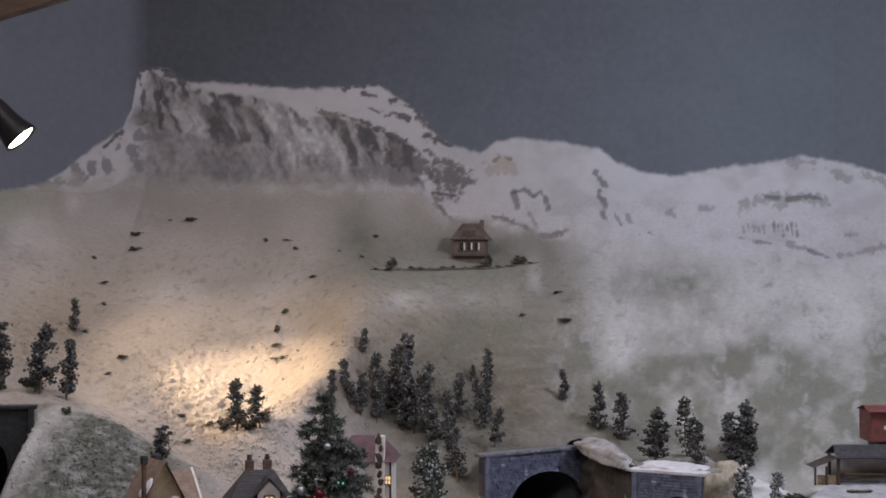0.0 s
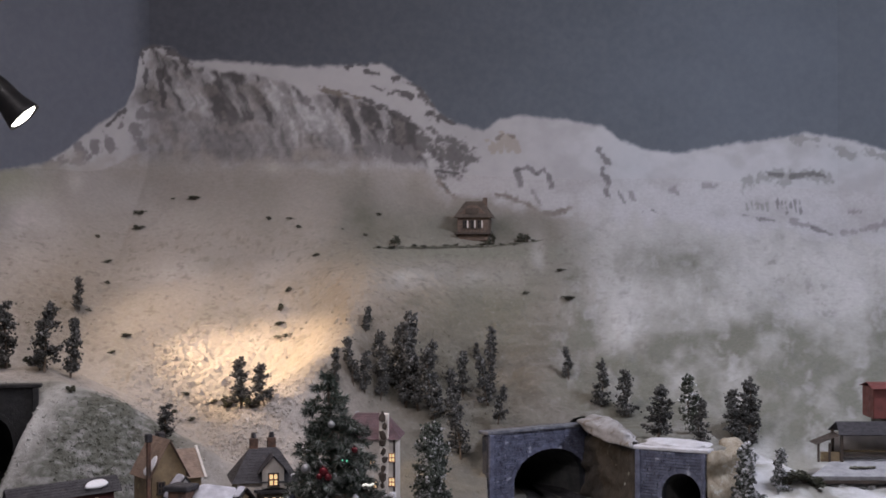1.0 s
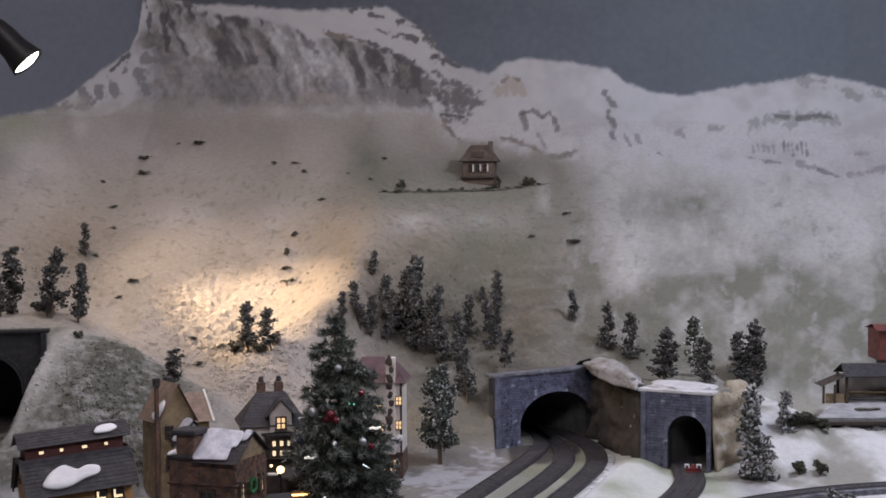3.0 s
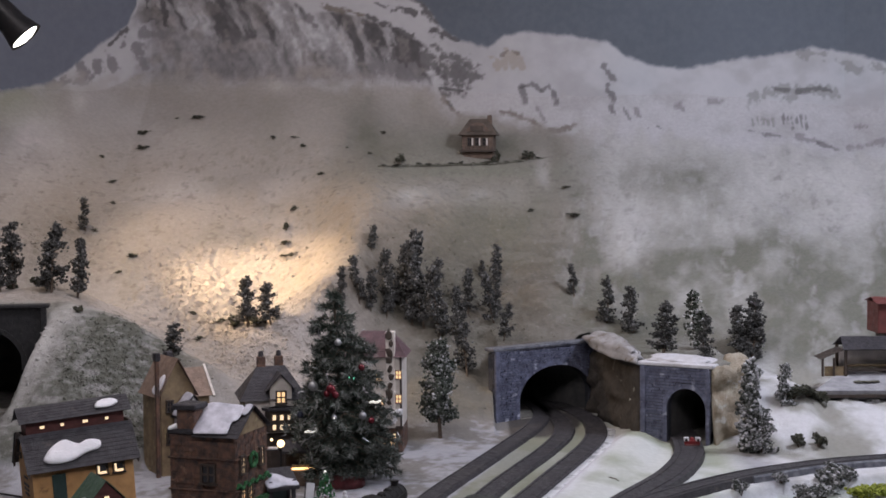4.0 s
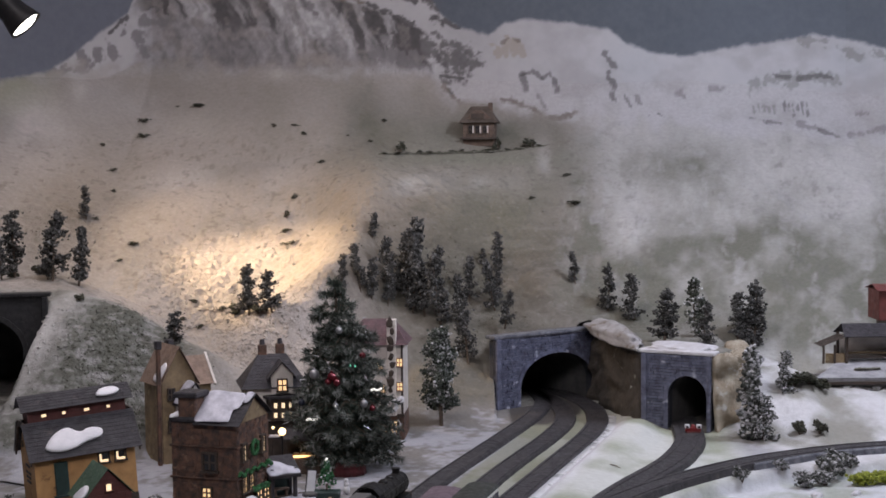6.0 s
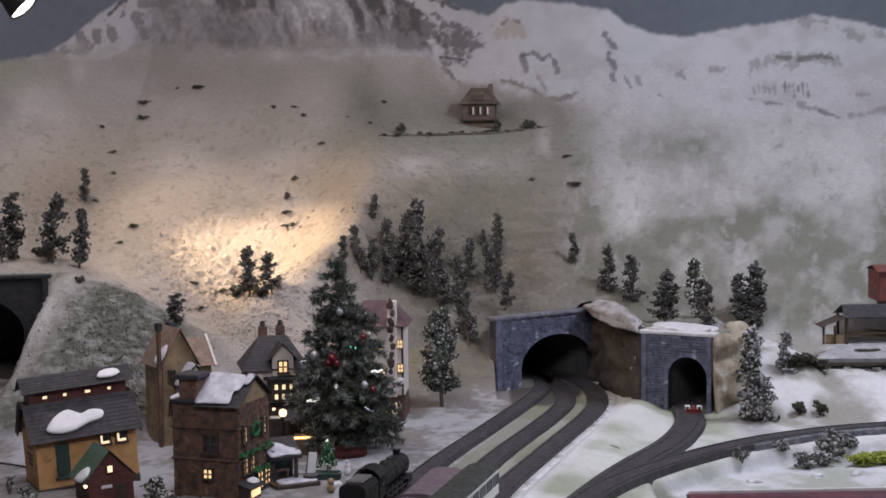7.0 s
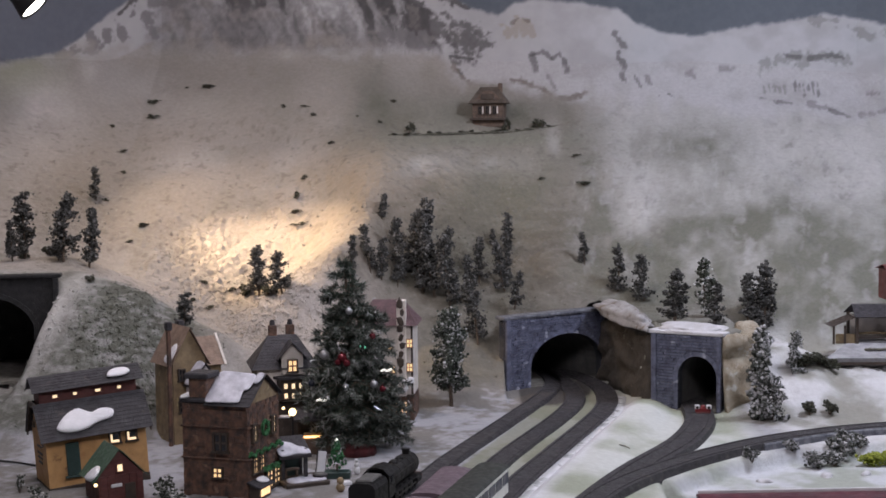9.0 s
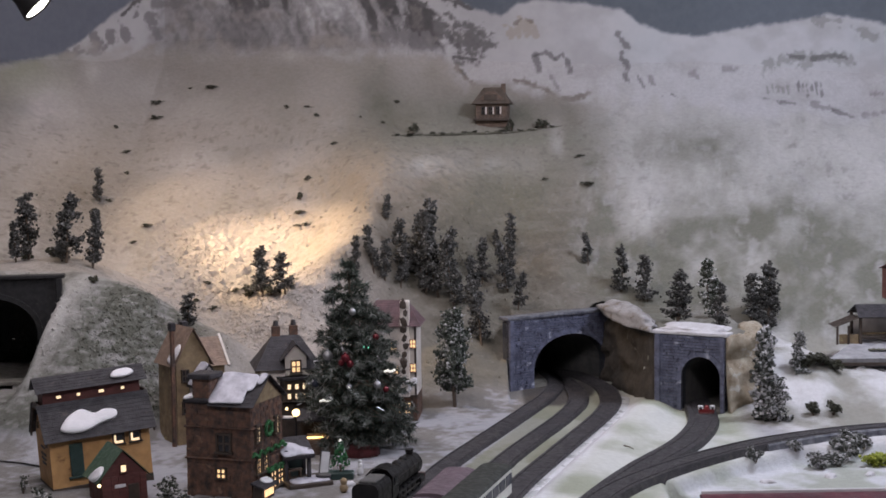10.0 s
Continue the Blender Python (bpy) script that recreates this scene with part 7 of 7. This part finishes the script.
locomotive()
coach_shell("coach", "maroon passenger coach with a dusty pale roof on the middle track", pose(-0.034, 2.105, BOARD + 0.0085, 0, 0, -13.5), 0.172, "coach", "coachroof", "coaches of the red train")
coach_shell("coach", "maroon passenger coach at the front on the middle track", pose(-0.0825, 1.915, BOARD + 0.0085, 0, 0, -14.0), 0.172, "coach", "coachroof", "coaches of the red train")
tr = coach_shell("railcar", "cream railcar with a dark grey roof and large windows", pose(0.0045, 2.079, BOARD + 0.0085, 0, 0, -15.5), 0.28, "creamcar", "carroof", "railcars", 7, glass="carglass", frac=0.42)
part("front_light", ball(B(), (0, 0.1005, 0.021), 0.0025, detail=1), M["white"], tr)
fc = coach_shell("coach", "long maroon coach with a worn red roof on the front track", pose(0.60, 2.302, 0.8365, 0, 1.0, -88), 0.46, "coach", "redroof", "coaches on the front track", 14, "white", 0.024, 0.054)
part("roof_edge", box(B(), -0.0265, -0.0225, -0.228, 0.228, 0.048, 0.0565, 0.001), M["white"], fc, "chipped white roof edge")
fr = thing("railway_track", "track bed along the layout's front edge", "track", group="tracks of the layout")
part("track_bed", ribbon([(0.36, 2.294), (0.60, 2.302), (0.9, 2.312), (1.2, 2.32)], [(-0.027, -0.010), (-0.024, 0.0025), (0.024, 0.0025), (0.027, -0.010)], 0.839), M["road"], fr)


def bumper():
    ob = thing("buffer_stop", "red buffer stop with white end blocks before the narrow tunnel", "buffer stop", pose(0.474, 2.895, BOARD + 0.0105, 0, 0, -6) @ Matrix.Scale(0.82, 4))
    part("beam", box(B(), -0.019, 0.019, -0.006, 0.006, 0.002, 0.013, 0.0015), M["red"], ob)
    part("base", box(B(), -0.017, 0.017, -0.010, 0.012, 0, 0.003, 0.001), M["maroon"], ob)
    bm = B()
    ball(bm, (0, 0, 0.014), 0.006, (1, 0.8, 1.1), 2)
    part("lamp_housing", bm, M["red"], ob, smooth=True)
    for s in (-1, 1):
        b = part("end_block", box(B(), s * 0.014 - 0.006, s * 0.014 + 0.006, -0.007, 0.005, 0.011, 0.020, 0.001), M["white"], ob, "white end block")
        part("dot", tube(B(), (s * 0.014, -0.0082, 0.0145), (s * 0.014, -0.006, 0.0145), 0.003, None, 10), M["black"], b)


bumper()


# ---- the spot that lights the hollow, and the wooden arch ----
def spot():
    ob = thing("spotlight", "black reflector spotlight, switched on, on a wall arm", "spotlight", look(SPOT_EYE + Vector((0, 0, 0)), SPOT_AIM))
    n = 28
    bm = B()
    prof = [(0.018, 0.120), (0.027, 0.112), (0.031, 0.085), (0.033, 0.040), (0.041, 0.008), (0.043, -0.002), (0.0405, -0.002), (0.039, 0.008), (0.030, 0.030)]
    rings = [[bm.verts.new((r * math.cos(2 * math.pi * i / n), r * math.sin(2 * math.pi * i / n), z)) for i in range(n)] for r, z in prof]
    for r, s in zip(rings, rings[1:]):
        for i in range(n):
            bm.faces.new((r[i], r[(i + 1) % n], s[(i + 1) % n], s[i]))
    bm.faces.new(rings[0])
    part("housing", bm, M["black"], ob, smooth=True)
    bm = B()
    ball(bm, (0, 0, 0.006), 0.037, (1, 1, 0.30), 3)
    part("bulb_face", bm, M["spotglass"], ob, "glowing white lamp face", smooth=True)
    part("arm", tube(B(), (0, 0, 0.11), (0.02, 0.02, 0.30), 0.007, None, 10), M["black"], ob)
    part("knob", tube(B(), (-0.036, 0, 0.07), (-0.046, 0, 0.07), 0.006, None, 10), M["black"], ob)


M["spotglass"] = glow("lamp_face", (1.0, 0.95, 0.85), 9.0)
spot()


def arch_board():
    bm = B()
    low = [(-1.90, 1.30), (-1.30, 1.52), (-0.90, 1.70), (-0.70, 1.775), (-0.605, 1.81), (-0.50, 1.842), (-0.40, 1.860), (-0.36, 1.90)]
    prism(bm, low + [(-0.36, CEILING), (-1.9, CEILING)], "y", 2.0, 2.025)
    tagged(finish("arch_board", bm, M["wood"]), "curved dark brown wooden brace board above the layout", "arch board", kind="structure")


arch_board()


# ---- small things of the village ----
def street_lamp():
    ob = thing("street_lamp", "black street lamp with a glowing globe", "street lamp", pose(-0.303, 2.552, 0.899))
    part("pole", tube(B(), (0, 0, 0.004), (0, 0, 0.076), 0.0022, 0.0016, 8), M["black"], ob)
    part("base", tube(B(), (0, 0, 0), (0, 0, 0.008), 0.006, 0.003, 10), M["black"], ob)
    bm = B()
    ball(bm, (0, 0, 0.084), 0.007, detail=2)
    part("globe", bm, M["bulb"], ob, smooth=True)
    part("arm", box(B(), -0.022, 0.0, -0.001, 0.001, 0.072, 0.074), M["black"], ob)
    bm = B()
    ball(bm, (-0.016, 0, 0.091), 0.0028, detail=1)
    part("side_bulb", bm, M["bulb"], ob)
    part("snow", box(B(), -0.030, -0.004, -0.006, 0.006, 0.074, 0.078, 0.0015), M["snow"], ob)


def stall():
    ob = thing("market_stall", "dark wooden market stall with an orange strip of light", "market stall", pose(-0.272, 2.60, 0.899, 0, 0, 8))
    part("back", box(B(), -0.030, 0.030, 0.012, 0.016, 0, 0.070), M["trim"], ob)
    part("counter", box(B(), -0.030, 0.030, -0.016, 0.012, 0, 0.030, 0.001), M["chalet_wood"], ob)
    part("light_strip", box(B(), -0.018, 0.020, -0.0172, -0.0152, 0.0315, 0.035), M["strip"], ob, "glowing orange strip")
    part("roof", slab(B(), (-0.036, -0.024, 0.066), (0.036, -0.024, 0.066), (0.036, 0.020, 0.080), (-0.036, 0.020, 0.080), 0.004), M["slate"], ob)
    for x in (-0.029, 0.029):
        part("post", box(B(), x - 0.0015, x + 0.0015, -0.016, -0.013, 0.03, 0.066), M["trim"], ob)
    for x in (-0.012, 0.0, 0.012):
        part("crate", box(B(), x - 0.005, x + 0.005, -0.008, 0.002, 0.030, 0.038, 0.0005), M["tanwall"], ob)


def pavilion():
    ob = thing("pavilion", "small dark pavilion with a snowy roof and snowy terrace", "pavilion", pose(-0.274, 2.372, 0.899, 0, 0, 26) @ Matrix.Diagonal((0.86, 0.86, 1.12, 1)))
    part("terrace", box(B(), -0.042, 0.046, -0.050, 0.030, 0, 0.008, 0.002), M["trim"], ob)
    snow_patch(ob, pose(0, 0, 0.008), [(-0.030, -0.044), (0.0, -0.046), (0.040, -0.044), (0.042, -0.01), (0.036, 0.010), (0.0, 0.0), (-0.028, -0.01)], 0.0015, 41, "snow on the terrace", "thinsnow")
    for x in (-0.034, 0.012):
        for y in (-0.008, 0.022):
            part("post", box(B(), x - 0.0035, x + 0.0035, y - 0.0035, y + 0.0035, 0.008, 0.052, 0.0008), M["slate"], ob)
    part("back_wall", box(B(), -0.034, 0.012, 0.020, 0.024, 0.008, 0.050), M["greenwood"], ob)
    part("roof", slab(B(), (-0.044, -0.022, 0.044), (0.020, -0.022, 0.044), (0.020, 0.030, 0.066), (-0.044, 0.030, 0.066), 0.005), M["slate"], ob)
    m = on_slope((-0.044, -0.022, 0.0445), (0.020, -0.022, 0.0445), (-0.044, 0.030, 0.0665))
    snow_patch(ob, m, [(0.002, 0.002), (0.034, 0.003), (0.062, 0.002), (0.060, 0.016), (0.044, 0.024), (0.030, 0.036), (0.003, 0.040)], 0.0018, 42, "snow on the roof", "thinsnow")
    part("bench_seat", box(B(), -0.026, 0.004, 0.004, 0.016, 0.018, 0.021, 0.0005), M["chalet_wood"], ob)
    for x in (-0.022, 0.0):
        part("bench_leg", box(B(), x - 0.0015, x + 0.0015, 0.005, 0.015, 0.008, 0.018), M["chalet_wood"], ob)
    bo = thing("board_sign", "white leaning board beside the pavilion", "sign", pose(-0.243, 2.425, 0.903, -8, 9, 20))
    part("panel", box(B(), -0.007, 0.007, -0.0015, 0.0015, 0.0, 0.036, 0.0005), M["white"], bo)
    part("frame", box(B(), -0.0085, 0.0085, 0.0012, 0.003, 0.0, 0.038, 0.0005), M["slate"], bo)
    pl = thing("planter", "dark round planter on the snow", "planter", pose(-0.238, 2.372, 0.899))
    part("tub", tube(B(), (0, 0, 0.0), (0, 0, 0.014), 0.010, 0.013, 14), M["slate"], pl)
    part("soil", tube(B(), (0, 0, 0.013), (0, 0, 0.0155), 0.0115, 0.010, 14), M["tunnel"], pl)


def mini_tree():
    ob = thing("mini_christmas_tree", "tiny green Christmas tree with a silver garland in a tub", "Christmas tree", pose(-0.2125, 2.400, 0.899))
    part("tub", box(B(), -0.022, 0.022, -0.012, 0.012, 0.0, 0.013, 0.002), M["greenwood"], ob)
    part("stem", tube(B(), (0, 0, 0.012), (0, 0, 0.024), 0.002, None, 6), M["bark"], ob)
    rng = np.random.default_rng(4)
    cs = []
    for k in range(150):
        h = rng.uniform(0, 1) ** 0.8
        r = 0.017 * (1 - h) * rng.uniform(0.6, 1.05) + 0.001
        a = rng.uniform(0, 6.28)
        cs.append((r * math.cos(a), r * math.sin(a), 0.018 + 0.044 * h))
    clumps("crown", np.array(cs), rng.uniform(0.002, 0.0038, 150), M["mini_leaf"], 5, ob)
    for k in range(14):
        h = k / 13
        a = -2.3 + 2.2 * (k % 5) / 4
        r = 0.019 * (1 - h) + 0.001
        bm = B()
        ball(bm, (r * math.cos(a), r * math.sin(a), 0.020 + 0.043 * h), 0.0018, (1, 1, 1.2), 1)
        part("garland_bead", bm, M["silver"], ob)
    bm = B()
    ball(bm, (0, 0, 0.064), 0.0026, (1, 1, 1.4), 1)
    part("star", bm, M["light_white"], ob)


def figure():
    bm = B()
    ball(bm, (0, 0, 0.010), 0.0085, (0.9, 0.8, 1.2), 2)
    ball(bm, (0, 0, 0.022), 0.006, (1, 0.9, 1.1), 2)
    ball(bm, (0, 0, 0.0305), 0.0045, detail=2)
    ob = finish("snowman_figurine", bm, M["white"], smooth=True)
    ob.matrix_world = pose(-0.182, 2.425, 0.899) @ Matrix.Scale(0.78, 4)
    tagged(ob, "small white snowman figurine beside the locomotive", "figurine")
    bm = B()
    ball(bm, (0, 0, 0.008), 0.007, (1, 0.9, 1.15), 2)
    ball(bm, (0, 0, 0.019), 0.006, (1, 1, 1.0), 2)
    ob = finish("figurine", bm, M["tanwall"], smooth=True)
    ob.matrix_world = pose(-0.199, 2.30, 0.899)
    tagged(ob, "small tan figurine standing on the snow", "figurine")
    ob = thing("snow_block", "small white block lying by the tub", "block", pose(-0.196, 2.345, 0.899, 0, 0, 24))
    part("block", box(B(), -0.011, 0.011, -0.006, 0.006, 0, 0.008, 0.002), M["white"], ob)


M["mini_leaf"] = leafy("bright_green_foliage", (0.02, 0.09, 0.035), (0.06, 0.22, 0.09))
street_lamp()
stall()
pavilion()
mini_tree()
figure()


def cable():
    data = bpy.data.curves.new("cable", "CURVE")
    data.dimensions, data.bevel_depth, data.bevel_resolution = "3D", 0.0018, 2
    sp = data.splines.new("NURBS")
    pts = [(-1.05, 2.60), (-0.93, 2.575), (-0.83, 2.546), (-0.795, 2.535), (-0.755, 2.508), (-0.70, 2.47), (-0.64, 2.42)]
    sp.points.add(len(pts) - 1)
    for p, (x, y) in zip(sp.points, pts):
        p.co = (x, y, float(ground(x, y)) + 0.003, 1)
    sp.use_endpoint_u = True
    data.materials.append(M["black"])
    tagged(new("cable", data), "thin black cable lying over the snow to the barn", "cable")


cable()


def snow_heap(name, label, x, y, z, rx, ry, rz, turn, material, seed):
    """A rounded drift with lumps."""
    bm = B()
    rng = random.Random(seed)
    for v in bmesh.ops.create_icosphere(bm, subdivisions=4, radius=1)["verts"]:
        k = 1 + 0.22 * noise.fractal(v.co * 1.6 + Vector((seed, 0, 0)), 1.0, 2.0, 4)
        v.co = Vector((v.co.x * rx * k, v.co.y * ry * k, max(v.co.z, -0.25) * rz * k))
    ob = finish(name, bm, material, smooth=True)
    ob.matrix_world = pose(x, y, z, 0, 0, turn)
    return tagged(ob, label, "snow drift")


snow_heap("snow_drift", "thick grey-streaked snow drift on top of the rock cut", 0.352, 3.225, 1.066, 0.036, 0.20, 0.028, 8.6, M["cap"], 3)
snow_heap("snow_drift", "thin snow lying on the narrow portal's top", 0.468, 3.03, 1.062, 0.085, 0.045, 0.013, -31, M["snow"], 5)
snow_heap("snow_drift", "lumpy snow on the tan rock wing", 0.585, 3.02, 1.045, 0.035, 0.060, 0.032, -10, M["tanrock"], 8)

# dark shrubs and barrels round the barn
nook = [bush_model("bush", "dark frosted shrub at the foot of the barn", 300 + k, M["pine_leaf"], 140, "shrubs of the village") for k in range(2)]
for k, (x, y, h, w) in enumerate(((-0.478, 2.29, 0.040, 0.04), (-0.462, 2.25, 0.030, 0.05), (-0.445, 2.22, 0.026, 0.05), (-0.675, 2.265, 0.03, 0.03), (-0.655, 2.225, 0.025, 0.04), (-0.56, 2.19, 0.02, 0.03), (-0.61, 2.20, 0.018, 0.05), (-0.715, 2.31, 0.04, 0.022))):
    m = pose(x, y, 0.899, 0, 0, 40 * k) @ Matrix.Diagonal((w, w, h, 1))
    if k < 2:
        nook[k].matrix_basis = m
    else:
        copy_thing(nook[k % 2], m @ Matrix.Diagonal([1 / c for c in nook[k % 2].scale] + [1]))

# a twig on the bank, scraps of snow on the meadow
tw = thing("twig", "thin dark twig lying on the snowy bank", "twig", pose(0.283, 2.585, float(ground(0.283, 2.585)) + 0.001, 0, 0, -62))
part("stick", tube(B(), (-0.020, 0, 0.001), (0.004, 0.002, 0.002), 0.0012, 0.0009, 5), M["bark"], tw)
part("tip", tube(B(), (0.003, 0.002, 0.002), (0.020, -0.001, 0.001), 0.0009, 0.0005, 5), M["bark"], tw)
for k, (x, y, a, b) in enumerate(((0.505, 2.452, 0.014, 0.008), (0.40, 2.475, 0.020, 0.009), (0.69, 2.50, 0.012, 0.008), (0.62, 2.49, 0.016, 0.01))):
    snow_heap("snow_lump", "small white lump of snow on the meadow", x, y, float(ground(x, y)), a, b, 0.006, 25 * k, M["snow"], 20 + k)
